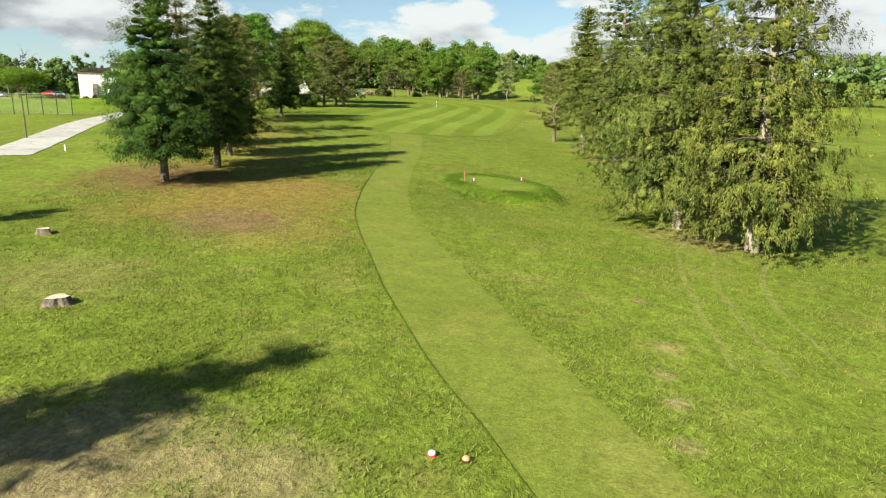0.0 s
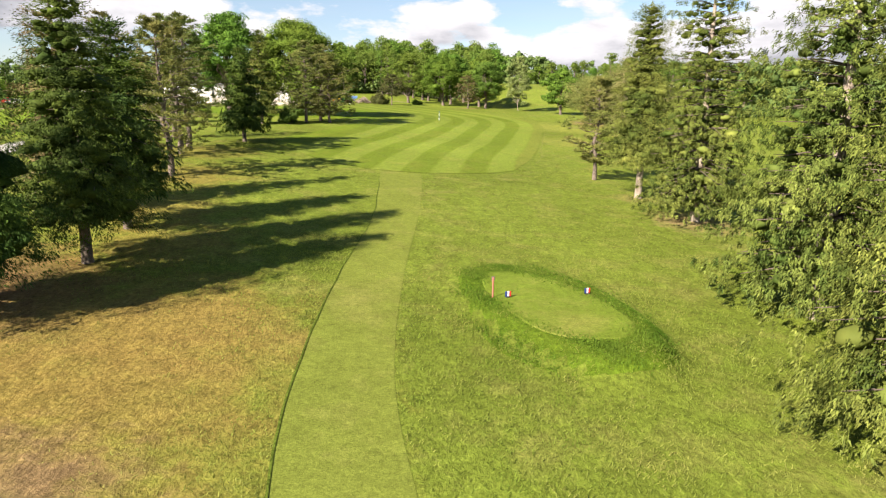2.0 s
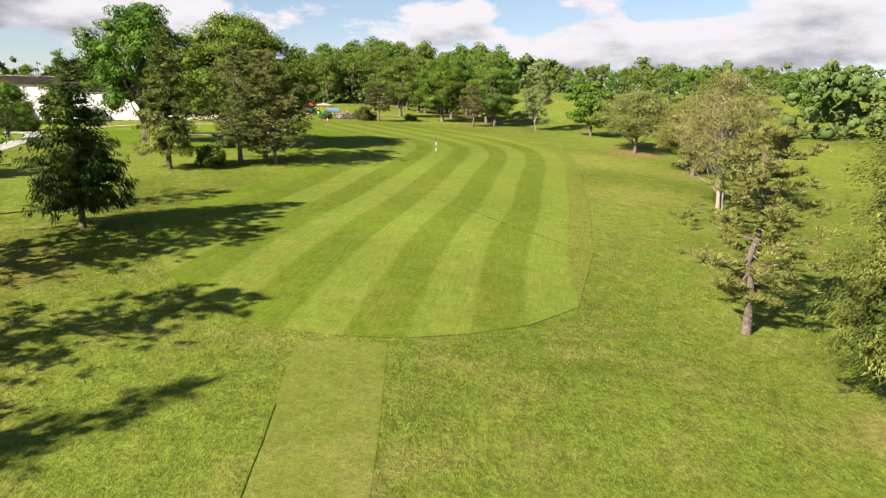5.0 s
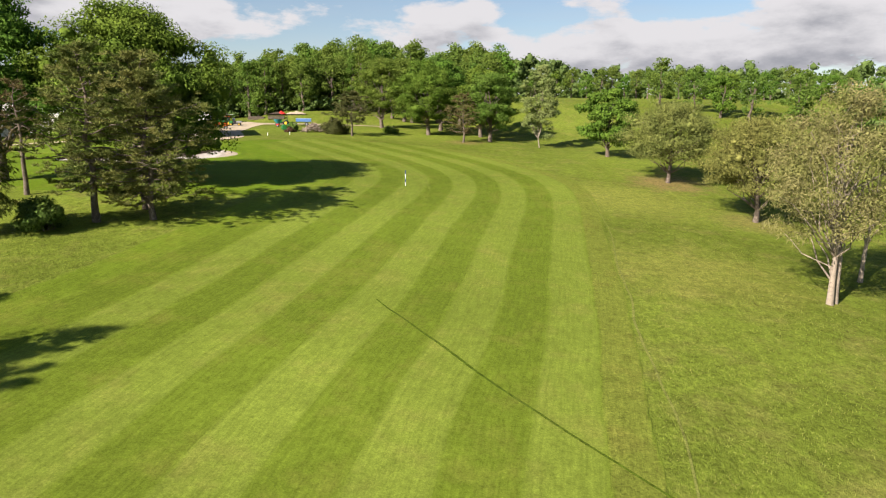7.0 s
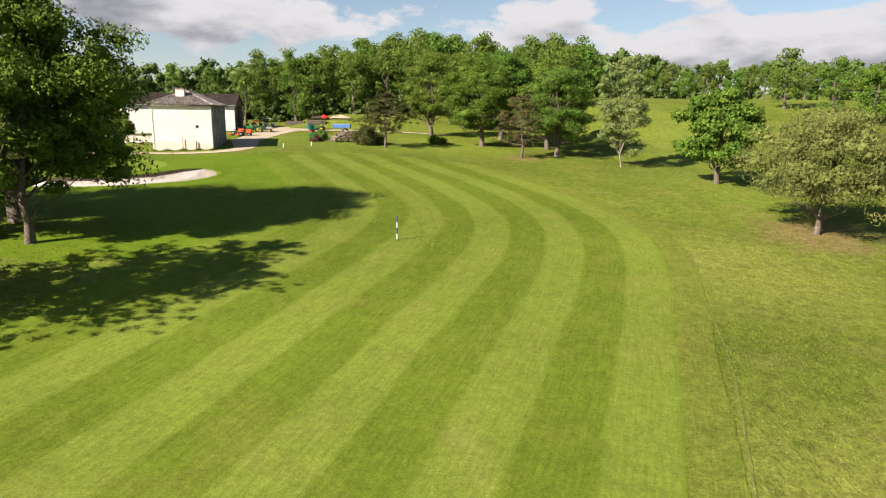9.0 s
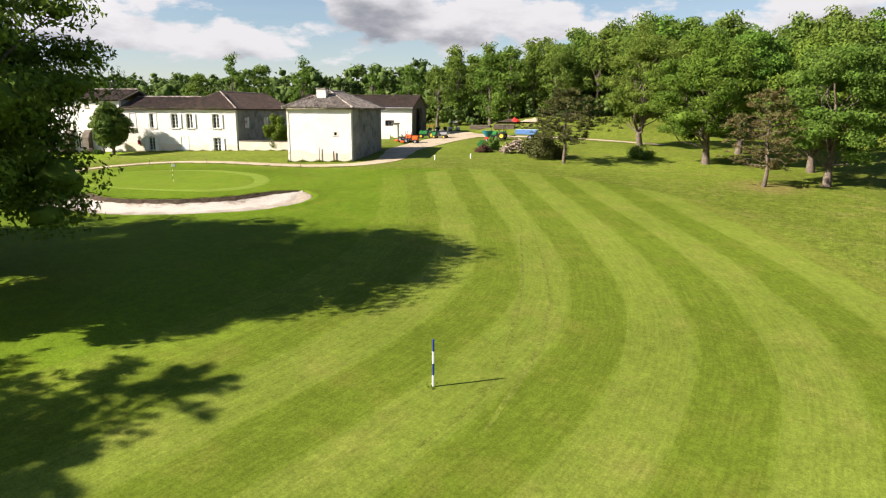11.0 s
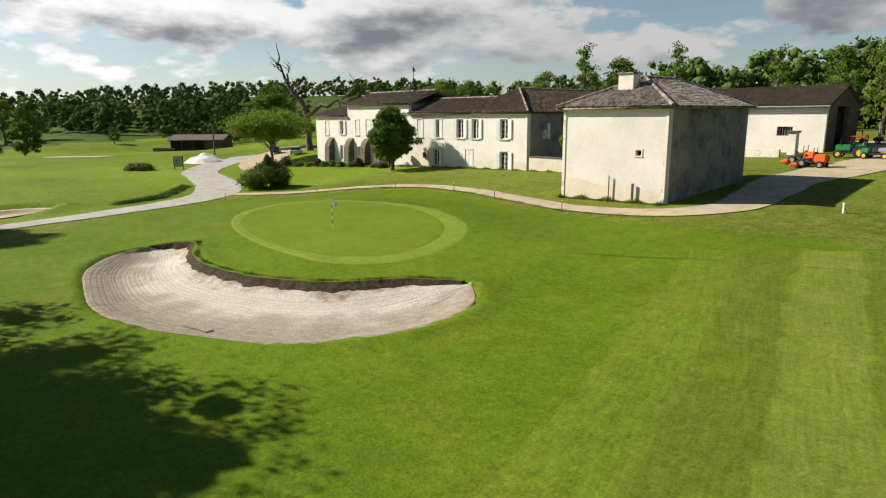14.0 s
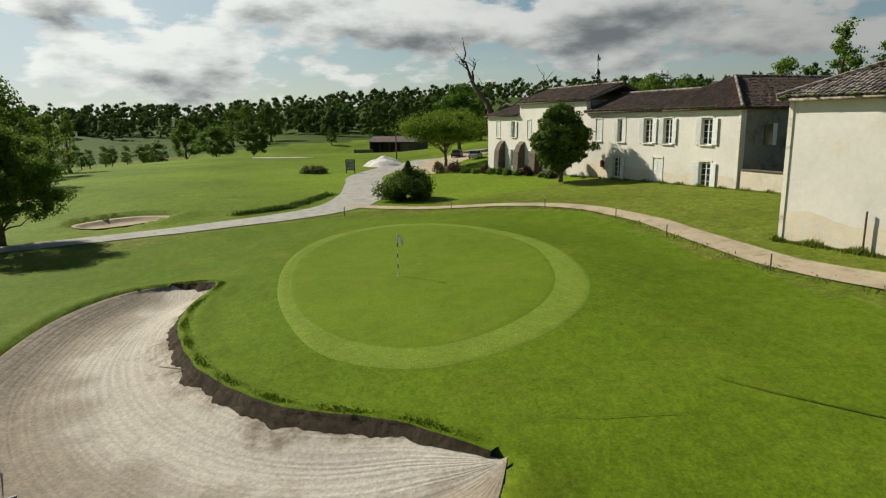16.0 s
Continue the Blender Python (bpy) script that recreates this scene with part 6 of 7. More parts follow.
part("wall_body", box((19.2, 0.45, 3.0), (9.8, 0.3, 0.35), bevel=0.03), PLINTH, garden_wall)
part("wall_coping", box((19.2, 0.6, 0.12), (9.8, 0.3, 1.9), bevel=0.03), DARK_STONE, garden_wall, "mossy dark coping")

# the square outbuilding
TOWER_AT, TZ, TW, TD, TH = (-50.7, 203.0), 15.9, 8.9, 13.3, 7.0
tower = thing("outbuilding", "square cream rendered pavilion with a hipped tile roof", "outbuilding", (*TOWER_AT, TZ), 18.6)
part("front_wall", wall_with_holes(TW, -1.4, TH, 0.5, [(6.45, 6.9, 3.55, 3.95)]), PLASTER, tower)
# side and back walls take a darker render that paints in their shade
part("side_wall", box((0.5, TD - 0.5, TH + 1.4), (TW - 0.252, TD / 2 + 0.252, TH / 2 - 0.7)), SHADED_PLASTER, tower, "streaked side wall, its shade put into darker render")
part("side_wall", box((0.5, TD - 0.5, TH + 1.4), (0.252, TD / 2 + 0.252, TH / 2 - 0.7)), SHADED_PLASTER, tower)
part("back_wall", box((TW - 1.0, 0.5, TH + 1.4), (TW / 2, TD - 0.25, TH / 2 - 0.7)), SHADED_PLASTER, tower)
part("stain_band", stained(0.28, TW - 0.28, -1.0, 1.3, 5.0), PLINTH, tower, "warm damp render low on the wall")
for x in (0.13, TW - 0.13):
    part("corner_stone", box((0.26, 0.07, TH + 0.4), (x, -0.02, TH / 2 - 0.25), bevel=0.01), STONE, tower, "pale stone corner")
bm = bmesh.new()
for s, at in (((0.68, 0.05, 0.12), (6.675, -0.012, 4.01)), ((0.72, 0.07, 0.10), (6.675, -0.02, 3.5)), ((0.11, 0.05, 0.4), (6.395, -0.012, 3.75)), ((0.11, 0.05, 0.4), (6.955, -0.012, 3.75))):
    box(s, at, bm=bm)
part("vent_surround", bm, STONE, tower, "stone surround of the small vent")
part("vent_back", box((0.6, 0.05, 0.6), (6.675, 0.48, 3.75)), UNLIT_BLACK, tower)
for k, (a, b, c, d) in enumerate((((-o, -o), (TW + o, -o), (4.55, 4.3), (4.35, 4.3)), ((TW + o, -o), (TW + o, TD + o), (4.55, TD - 4.3), (4.55, 4.3)), ((TW + o, TD + o), (-o, TD + o), (4.35, TD - 4.3), (4.55, TD - 4.3)), ((-o, TD + o), (-o, -o), (4.35, 4.3), (4.35, TD - 4.3)))):
    tiled(((*a, TH), (*b, TH), (*c, TH + 2.2), (*d, TH + 2.2)), 17, tower, PALE_TILE, 30 + k, label="pale lichened canal tiles")
apex = [(4.45, 4.3, TH + 2.3), (4.45, TD - 4.3, TH + 2.3)]
for cx, cy, i in ((-o, -o, 0), (TW + o, -o, 0), (TW + o, TD + o, 1), (-o, TD + o, 1)):
    capping((cx, cy, TH + 0.1), apex[i], tower)
capping(*apex, tower)
for a in apex:
    part("finial", rod(a, (a[0], a[1], a[2] + 0.4), 0.13, 0.03), PALE_TILE, tower)
part("chimney", box((1.3, 0.75, 1.5), (4.0, 2.6, TH + 1.75), bevel=0.02), STONE, tower, "rendered chimney stack")
part("chimney_cap", box((1.5, 0.95, 0.12), (4.0, 2.6, TH + 2.55), bevel=0.02), PALE_TILE, tower)
for s, at, z in (((TW + 0.5, 0.24, 0.14), (TW / 2, -0.12), TH - 0.07), ((0.24, TD, 0.14), (TW + 0.12, TD / 2), TH - 0.07)):
    part("cornice", box(s, (*at, z), bevel=0.02), STONE, tower)
bm = bmesh.new()
for i in range(30):
    rod((-0.3 + i * 0.32, -0.42, TH + 0.02), (-0.3 + i * 0.32, -0.1, TH + 0.05), 0.09, sides=8, bm=bm)
part("eave_tiles", bm, PALE_TILE, tower, "row of rounded eave tiles")
moss((-0.2, -0.45, TH), (TW, -0.45, TH), tower, 5, 40)

# the barn behind it
barn = thing("barn", "long cream barn with a low brown tiled roof", "barn", (-58.2, 245.2, 17.4), YARD_TURN)
bm = wall_with_holes(24.0, -1.2, 5.7, 0.5, [(18.6, 20.4, 2.2, 3.3)])
bmesh.ops.translate(bm, verts=bm.verts, vec=(-24.0, 0, 0))
part("front_wall", bm, PLASTER, barn)
bm = bmesh.new()
for i in range(7):
    rod((-5.4 + i * 0.3, 0.2, 2.2), (-5.4 + i * 0.3, 0.2, 3.3), 0.03, sides=6, bm=bm)
part("window_grille", bm, GREY_METAL, barn)
part("window_back", box((2.0, 0.05, 1.3), (-4.5, 0.47, 2.75)), UNLIT_BLACK, barn)
part("gable_wall", box((0.5, 3.0, 7.0), (-0.25, 2.0, 2.3)), DARK_STONE, barn, "dark stone gable")
part("gable_wall", box((0.5, 4.0, 7.0), (-0.25, 10.0, 2.3)), DARK_STONE, barn)
part("gable_top", prism([(0.0, 5.7), (6.0, 8.1), (12.0, 5.7)], -0.5, -0.02), DARK_STONE, barn)
part("door_gap", box((0.1, 4.6, 5.8), (-0.9, 5.75, 2.0)), UNLIT_BLACK, barn, "near-black panel painting the shade inside the barn doorway")
part("back_wall", box((24, 0.5, 7.0), (-12, 11.75, 2.2)), SHADED_PLASTER, barn)
tiled(((-24.3, -0.5, 5.75), (0.4, -0.5, 5.75), (0.4, 6.0, 8.25), (-24.3, 6.0, 8.25)), 18, barn, TILE, 41, label="dark brown canal tiles")
tiled(((0.4, 12.5, 5.75), (-24.3, 12.5, 5.75), (-24.3, 6.0, 8.25), (0.4, 6.0, 8.25)), 14, barn, TILE, 42)
part("gutter", rod((-24, -0.55, 5.68), (0.4, -0.55, 5.68), 0.09), GREY_METAL, barn, "pale metal gutter")
for x in (-8.6, -2.2):
    part("gate_pier", box((0.9, 0.9, 3.6), (x, -3.4, 0.9), bevel=0.04), STONE, barn, "old stone gate pier")
    part("pier_cap", box((1.2, 1.2, 0.25), (x, -3.4, 2.8), bevel=0.05), DARK_STONE, barn)
part("yard_wall", box((9.5, 0.4, 1.6), (-7.0, -7.0, 0.1), bevel=0.03), STONE, barn, "low stone yard wall")

# the timber shed by the practice ground
shed = thing("timber_shed", "open dark timber shed with a gabled sheet metal roof", "shed", (-208.3, 185.8, float(height(-208.3, 185.8)) - 0.3), 62)
SHEET = surface("rusty_sheet", (0.17, 0.12, 0.10), scale=2, rough=0.7, spread=0.3, second=(0.28, 0.22, 0.19), amount=0.3)
for y0, y1 in ((-4.3, 0.02), (4.3, -0.02)):
    bm = prism([(y0, 3.45), (y1, 4.95), (y1, 5.07), (y0, 3.57)], -8.3, 8.3)
    for i in range(34):
        prism([(y0, 3.58), (y1, 5.08), (y1, 5.12), (y0, 3.62)], -8.2 + i * 0.49, -8.14 + i * 0.49, bm)
    part("roof_slope", bm, SHEET, shed, "rust-brown ribbed sheet metal")
part("back_wall", box((15.6, 0.14, 3.7), (0, 3.4, 1.75)), WOOD, shed)
for i in range(9):
    part("plank", box((0.12, 0.7, 3.5), (7.75, -3.0 + 0.76 * i, 1.7), bevel=0.01), WOOD, shed)
part("gable_board", prism([(-3.5, 3.5), (0, 4.8), (3.5, 3.5)], 7.7, 7.8), WOOD, shed)
part("side_wall", box((0.14, 6.6, 3.6), (-7.75, 0, 1.7)), WOOD, shed)
part("partition", box((0.14, 6.4, 3.4), (2.4, 0.1, 1.65)), WOOD, shed)
part("front_wall", box((5.2, 0.14, 3.2), (5.1, -3.4, 1.55)), WOOD, shed)
part("window", box((1.3, 0.06, 1.0), (5.2, -3.5, 2.2)), GLASS, shed, "small dark window")
for x in (-7.7, -4.4, -1.1, 2.4, 7.7):
    part("post", box((0.2, 0.2, 3.6), (x, -3.55, 1.7)), WOOD, shed)
part("counter", box((6.5, 0.6, 1.5), (-9.2, -4.6, 0.6), bevel=0.03), WOOD, shed)
part("counter", box((3.0, 0.8, 1.3), (6.6, -5.6, 0.6), bevel=0.03), WOOD, shed)
part("bench", box((5.0, 0.6, 0.8), (-3.0, 0.5, 0.5), bevel=0.02), WOOD, shed)

# ---- small things ----
def paint(name, c, rough=0.45, metal=0.0):
    return surface(name, c, scale=3, spread=0.18, rough=rough, metal=metal, bump=0.03)


ORANGE, RED, BLUE, TEAL = paint("orange_paint", (0.72, 0.12, 0.02)), paint("red_paint", (0.55, 0.03, 0.02)), paint("blue_paint", (0.10, 0.20, 0.42)), paint("teal_plastic", (0.03, 0.22, 0.26))
TRACTOR_GREEN, YELLOW, WHITE, BLACK = paint("tractor_green_paint", (0.03, 0.20, 0.05)), paint("yellow_paint", (0.65, 0.45, 0.03)), paint("white_paint", (0.78, 0.78, 0.75)), paint("black_plastic", (0.03, 0.03, 0.03))
NAVY, SILVER = paint("navy_paint", (0.02, 0.04, 0.16)), paint("silver_car_paint", (0.45, 0.46, 0.48), 0.3, 0.5)
Z = lambda x, y: float(height(x, y))


def at_ground(name, label, category, x, y, turn=0.0, group=""):
    return thing(name, label, category, (x, y, Z(x, y)), turn, group)


# flagstick and hole
flag = at_ground("flagstick", "thin flagstick with a small white flag in the green", "flag", -48.7, 183.5, 40)
flag.location.z += 0.03
part("pole", rod((0, 0, -0.1), (0, 0, 1.95), 0.016, sides=8), WHITE, flag)
for k in range(3):
    part("band", rod((0, 0, 0.35 + 0.5 * k), (0, 0, 0.55 + 0.5 * k), 0.019, sides=8), BLACK, flag, "dark band")
bm = bmesh.new()
cols = [[bm.verts.new((0.02 + 0.36 * i / 6, 0.03 * math.sin(i * 1.3), z - 0.12 * (i / 6) ** 1.5)) for z in (1.9, 1.6)] for i in range(7)]
for a, b in zip(cols, cols[1:]):
    bm.faces.new((a[0], a[1], b[1], b[0]))
bmesh.ops.solidify(bm, geom=bm.faces[:], thickness=0.008)
part("flag", bm, WHITE, flag, "limp white cloth flag")
part("cup", rod((0, 0, -0.06), (0, 0, 0.012), 0.055, sides=16), WHITE, flag)

# the distance post in the fairway
post = at_ground("distance_post", "blue and white banded distance post in the fairway", "post", -2.0, 158.8)
for k, m in enumerate((WHITE, NAVY, WHITE, NAVY)):
    part("band", rod((0, 0, 0.02 + 0.47 * k - (0.1 if k == 0 else 0)), (0, 0, 0.02 + 0.47 * (k + 1)), 0.042, sides=14), m, post, "navy band" if k % 2 else "white band")
bm = bmesh.new()
for i in range(22):
    a, q = random.uniform(0, 6.28), random.uniform(0.05, 0.2)
    rod((q * math.cos(a), q * math.sin(a), -0.03), (q * 1.4 * math.cos(a), q * 1.4 * math.sin(a), random.uniform(0.06, 0.16)), 0.02, 0.003, 4, bm)
part("grass_tuft", bm, BANK, post, "longer grass round the foot")

# tee markers
for x, y in ((6.4, 51.8), (2.44, 51.1)):
    m = at_ground("tee_marker", "small red, white and blue tee marker on the mown tee", "tee marker", x, y, 20, "tee markers")
    m.location.z += 0.02
    part("base", box((0.2, 0.14, 0.06), (0, 0, 0.03), bevel=0.015), BLACK, m)
    for k, c in enumerate((NAVY, WHITE, RED)):
        part("plate", box((0.10, 0.07, 0.26), (-0.10 + 0.10 * k, 0, 0.17), bevel=0.012), c, m, ("navy", "white", "red")[k] + " plate")
m = at_ground("tee_post", "slim reddish post beside the tee", "post", 1.7, 51.1)
part("stake", rod((0, 0, -0.2), (0, 0, 1.0), 0.04, sides=8), paint("faded_red", (0.35, 0.12, 0.08)), m)
part("head", box((0.16, 0.03, 0.2), (0, 0, 0.95), bevel=0.01), WOOD, m)

# stumps
CUT = surface("fresh_cut_wood", (0.50, 0.40, 0.28), scale=4, spread=0.3, rough=0.9, bump=0.2, second=(0.2, 0.15, 0.1), amount=0.3)
for x, y, r, s in ((-19.7, 30.4, 0.28, 3), (-13.3, 20.8, 0.34, 4)):
    st = at_ground("tree_stump", "low sawn tree stump in the grass", "stump", x, y, s * 40, "tree stumps")
    n = 18
    ring = [1 + 0.16 * math.sin(3 * i * 6.283 / n + s) + 0.08 * math.sin(7 * i * 6.283 / n) for i in range(n)]
    bm = bmesh.new()
    rows = [[bm.verts.new((r * f * g * math.cos(i * 6.283 / n), r * f * g * math.sin(i * 6.283 / n), z)) for i, g in enumerate(ring)] for f, z in ((1.7, -0.1), (1.25, 0.06), (1.05, 0.2), (1.0, 0.26))]
    for a, b in zip(rows, rows[1:]):
        for i in range(n):
            bm.faces.new((a[i], a[(i + 1) % n], b[(i + 1) % n], b[i]))
    part("bark", bm, BARK, st)
    bm = bmesh.new()
    bm.faces.new([bm.verts.new((r * 0.99 * g * math.cos(i * 6.283 / n), r * 0.99 * g * math.sin(i * 6.283 / n), 0.262)) for i, g in enumerate(ring)])
    part("cut_face", bm, CUT, st, "pale sawn face")

# small markers in the near grass
for x, y, c, lab in ((-0.2, 12.5, WHITE, "white and red ground marker in the grass"), (0.55, 12.35, ORANGE, "faded orange ground marker in the grass")):
    g = at_ground("ground_marker", lab, "marker", x, y)
    bm = bmesh.new()
    bmesh.ops.create_uvsphere(bm, u_segments=12, v_segments=8, radius=0.09, matrix=pose(0, 0, 0.06) @ Matrix.Diagonal((1, 1, 0.75, 1)))
    part("dome", bm, c if c is WHITE else paint("faded_orange", (0.55, 0.25, 0.12)), g)
    part("collar", rod((0, 0, -0.02), (0, 0, 0.045), 0.11, 0.09, 12), RED if c is WHITE else EARTH, g)

# rakes in the bunker
for x, y, a in ((-34.5, 174.1, 32), (-30.4, 178.5, 20), (-40.2, 176.4, 70)):
    rk = at_ground("bunker_rake", "wooden rake lying in the bunker sand", "rake", x, y, a, "bunker rakes")
    rk.location.z += 0.07
    part("handle", rod((-0.85, 0, 0.03), (0.75, 0, 0.02), 0.018, sides=8), LOGS, rk)
    bm = box((0.06, 0.55, 0.04), (0.8, 0, 0.03), bevel=0.008)
    for i in range(9):
        rod((0.8, -0.24 + 0.06 * i, 0.03), (0.8, -0.24 + 0.06 * i, -0.05), 0.008, sides=5, bm=bm)
    part("rake_head", bm, BLACK, rk)

# posts along the gravel track
for x, y in ((-74.5, 179.2), (-74.2, 188.4), (-69.2, 195.4), (-53.6, 198.4), (-45.2, 199.2), (-61, 198.2)):
    p = at_ground("track_post", "slim pale post beside the gravel track", "post", x, y, 0, "track posts")
    part("stake", rod((0, 0, -0.2), (0, 0, 0.75), 0.03, sides=8), WOOD, p)
    part("tip", rod((0, 0, 0.75), (0, 0, 0.82), 0.034, 0.02, 8), WHITE, p)
for x, y in ((-32.9, 211.2), (-29.3, 214.4)):
    p = at_ground("white_post", "short white marker post at the rough's edge", "post", x, y, 0, "white posts")
    part("stake", box((0.10, 0.10, 0.7), (0, 0, 0.22), bevel=0.01), WHITE, p)
    part("cap", box((0.16, 0.16, 0.08), (0, 0, 0.6), bevel=0.02), WHITE, p)

# bars leaning at the outbuilding's wall
for u, h in ((4.45, 2.0), (6.45, 1.5)):
    c, s = math.cos(radians(18.6)), math.sin(radians(18.6))
    x, y = TOWER_AT[0] + u * c + 0.18 * s, TOWER_AT[1] + u * s - 0.18 * c
    p = at_ground("iron_bar", "rusty iron bar standing against the rendered wall", "bar", x, y, 18.6, "iron bars")
    part("shaft", box((0.06 if u < 5 else 0.17, 0.08, h), (0, 0, h / 2 - 0.1), bevel=0.01), surface("rust", (0.11, 0.06, 0.035), scale=4, rough=0.9), p)
    part("foot", box((0.3, 0.2, 0.1), (0, 0, 0.03), bevel=0.02), DARK_STONE, p)


# shrubs
def shrub(name, label, seed, x, y, h, r, mat, count=5000, leaf=0.2, spire=0):
    rng = np.random.default_rng(seed)
    root = at_ground(name, label, "shrub", x, y)
    stems = [tube(bent((0, 0, -0.2), (math.cos(a) * r * 0.5, math.sin(a) * r * 0.5, h * 0.6), rng), 0.05 * np.array([1, 0.8, 0.6, 0.4, 0.2]), 5) for a in np.linspace(0, 5.2, 6)]
    part("stems", mesh_of("stems", *joined(stems), BARK, True), BARK, root)
    n = 30
    d = ball(rng, n)
    d[:, 2] = np.abs(d[:, 2])
    c = d * np.array([r * 0.78, r * 0.78, h * 0.72]) * rng.uniform(0.5, 1, (n, 1)) + np.array([0, 0, h * 0.12])
    k = rng.integers(0, n, count)
    q = ball(rng, count)
    at = c[k] + q * (r * 0.27 * rng.uniform(0.5, 1.1, count))[:, None]
    at[:, 2] = np.maximum(at[:, 2], 0.05)
    if spire:
        m = count // 6
        f = rng.uniform(0, 1, m)
        a = rng.uniform(0, 6.28, m)
        at[:m] = np.stack([np.cos(a) * 0.9 * (1 - f), np.sin(a) * 0.9 * (1 - f), h * 0.7 + f * spire], 1)
    s = leaf * rng.uniform(0.7, 1.4, count)
    face = q + np.array([0, 0, 0.2]) + rng.normal(size=(count, 3)) * 0.45
    part("foliage", mesh_of("foliage", *leaves(at, np.cross(face, rng.normal(size=(count, 3))), s, s * 0.75, rng, face), mat), mat, root)
    return root


RED_LEAF = foliage("purple_shrub_leaves", (0.11, 0.045, 0.035), (0.07, 0.05, 0.03), 0.2)
shrub("round_shrub", "large round dark green shrub beside the road fork", 101, -84.0, 185.0, 3.0, 3.7, SHRUB_LEAF, 17000, 0.2, 1.7)
shrub("broad_shrub", "dense dark shrub at the edge of the fairway", 102, -27.3, 131.5, 3.2, 2.2, SHRUB_LEAF, 7000)
shrub("broad_shrub", "dark undergrowth beneath the oak", 103, -31.0, 149.5, 2.4, 2.6, SHRUB_LEAF, 6000)
shrub("garden_shrub", "bright green shrub behind the garden wall", 104, -63.9, 214.5, 6.2, 2.6, MAPLE_LEAF, 14000)
shrub("broad_shrub", "spreading dark shrub beside the woodpile", 105, -20.8, 219.0, 3.8, 3.4, DARK_PINE_LEAF, 11000)
shrub("small_shrub", "dark shrub among the machinery", 106, -31.2, 224.8, 2.3, 1.6, SHRUB_LEAF, 4000)
shrub("low_shrub", "scrubby brush heap in the rough", 107, -9.5, 225.0, 1.5, 2.4, LIME_LEAF, 3500)
shrub("low_shrub", "reddish weeds beside the woodpile", 108, -31.0, 221.8, 0.9, 1.5, RED_LEAF, 2000)
shrub("reed_clump", "brown reed clump on the practice ground", 109, -127.5, 170.5, 0.9, 3.0, PALE_LEAF, 2500, 0.3)
for i, (u, off, h, r, m) in enumerate(((23.6, 2.6, 0.8, 0.9, SHRUB_LEAF), (26.0, 2.2, 0.6, 0.8, LIME_LEAF), (29.3, 2.4, 1.5, 0.8, RED_LEAF), (31.6, 2.2, 0.7, 0.9, SHRUB_LEAF), (34.0, 2.5, 0.9, 1.0, LIME_LEAF), (36.3, 2.4, 0.9, 0.9, SHRUB_LEAF), (38.4, 2.6, 0.9, 1.0, LIME_LEAF), (40.2, 2.6, 1.3, 0.9, RED_LEAF), (42.6, 2.9, 0.8, 1.0, LIME_LEAF), (45.5, 3.0, 0.8, 1.2, SHRUB_LEAF), (49.0, 3.4, 2.0, 1.6, RED_LEAF), (51.5, 5.0, 2.0, 1.5, BROWN_LEAF))):
    shrub("border_shrub", ("reddish" if m in (RED_LEAF, BROWN_LEAF) else "green") + " clipped shrub in the house border", 120 + i, HOUSE_AT[0] - 0.952 * u + 0.306 * off, HOUSE_AT[1] - 0.306 * u - 0.952 * off, h, r, m, 1500, 0.16)

# picnic tables on the terrace
for u in (25.5, 31.0):
    t = at_ground("picnic_table", "dark wooden picnic table on the terrace", "table", HOUSE_AT[0] - 0.952 * u + 0.3, HOUSE_AT[1] - 0.306 * u - 1.6, 18, "picnic tables")
    for k in range(4):
        part("top_board", box((1.8, 0.16, 0.04), (0, -0.27 + 0.18 * k, 0.74)), WOOD, t)
    for y in (-0.65, 0.65):
        part("bench", box((1.8, 0.25, 0.05), (0, y, 0.44)), WOOD, t)
    for x in (-0.65, 0.65):
        part("leg_frame", box((0.08, 1.4, 0.08), (x, 0, 0.38), bm=box((0.08, 0.1, 0.74), (x, -0.35, 0.36), (20, 0, 0), bm=box((0.08, 0.1, 0.74), (x, 0.35, 0.36), (-20, 0, 0)))), WOOD, t)

# mast with a weather vane on the house roof
vane = thing("weather_vane", "slender metal mast with a weather vane on the roof", "weather vane", (-94.2, 207.6, 25.65))
for k in range(3):
    a = k * 2.094
    part("strut", rod((0.8 * math.cos(a), 0.8 * math.sin(a), -0.5 if k else -0.35), (0.07 * math.cos(a), 0.07 * math.sin(a), 1.9), 0.045, sides=6), BLACK, vane)
    part("brace", rod((0.48 * math.cos(a), 0.48 * math.sin(a), 0.6), (0.48 * math.cos(a + 2.094), 0.48 * math.sin(a + 2.094), 0.6), 0.03, sides=6), BLACK, vane)
part("mast", rod((0, 0, 0.1), (0, 0, 3.4), 0.055, 0.035), BLACK, vane)
part("bell", rod((0, 0, 1.35), (0, 0, 1.85), 0.34, 0.12, 12), BLACK, vane)
part("arrow", box((1.1, 0.05, 0.12), (0.1, 0, 2.9), bevel=0.01), BLACK, vane)
part("arrow_tail", box((0.35, 0.05, 0.42), (0.55, 0, 2.95), bevel=0.01), BLACK, vane)
part("figure", rod((0, 0, 3.0), (0, 0, 3.55), 0.16, 0.05, 8), BLACK, vane)

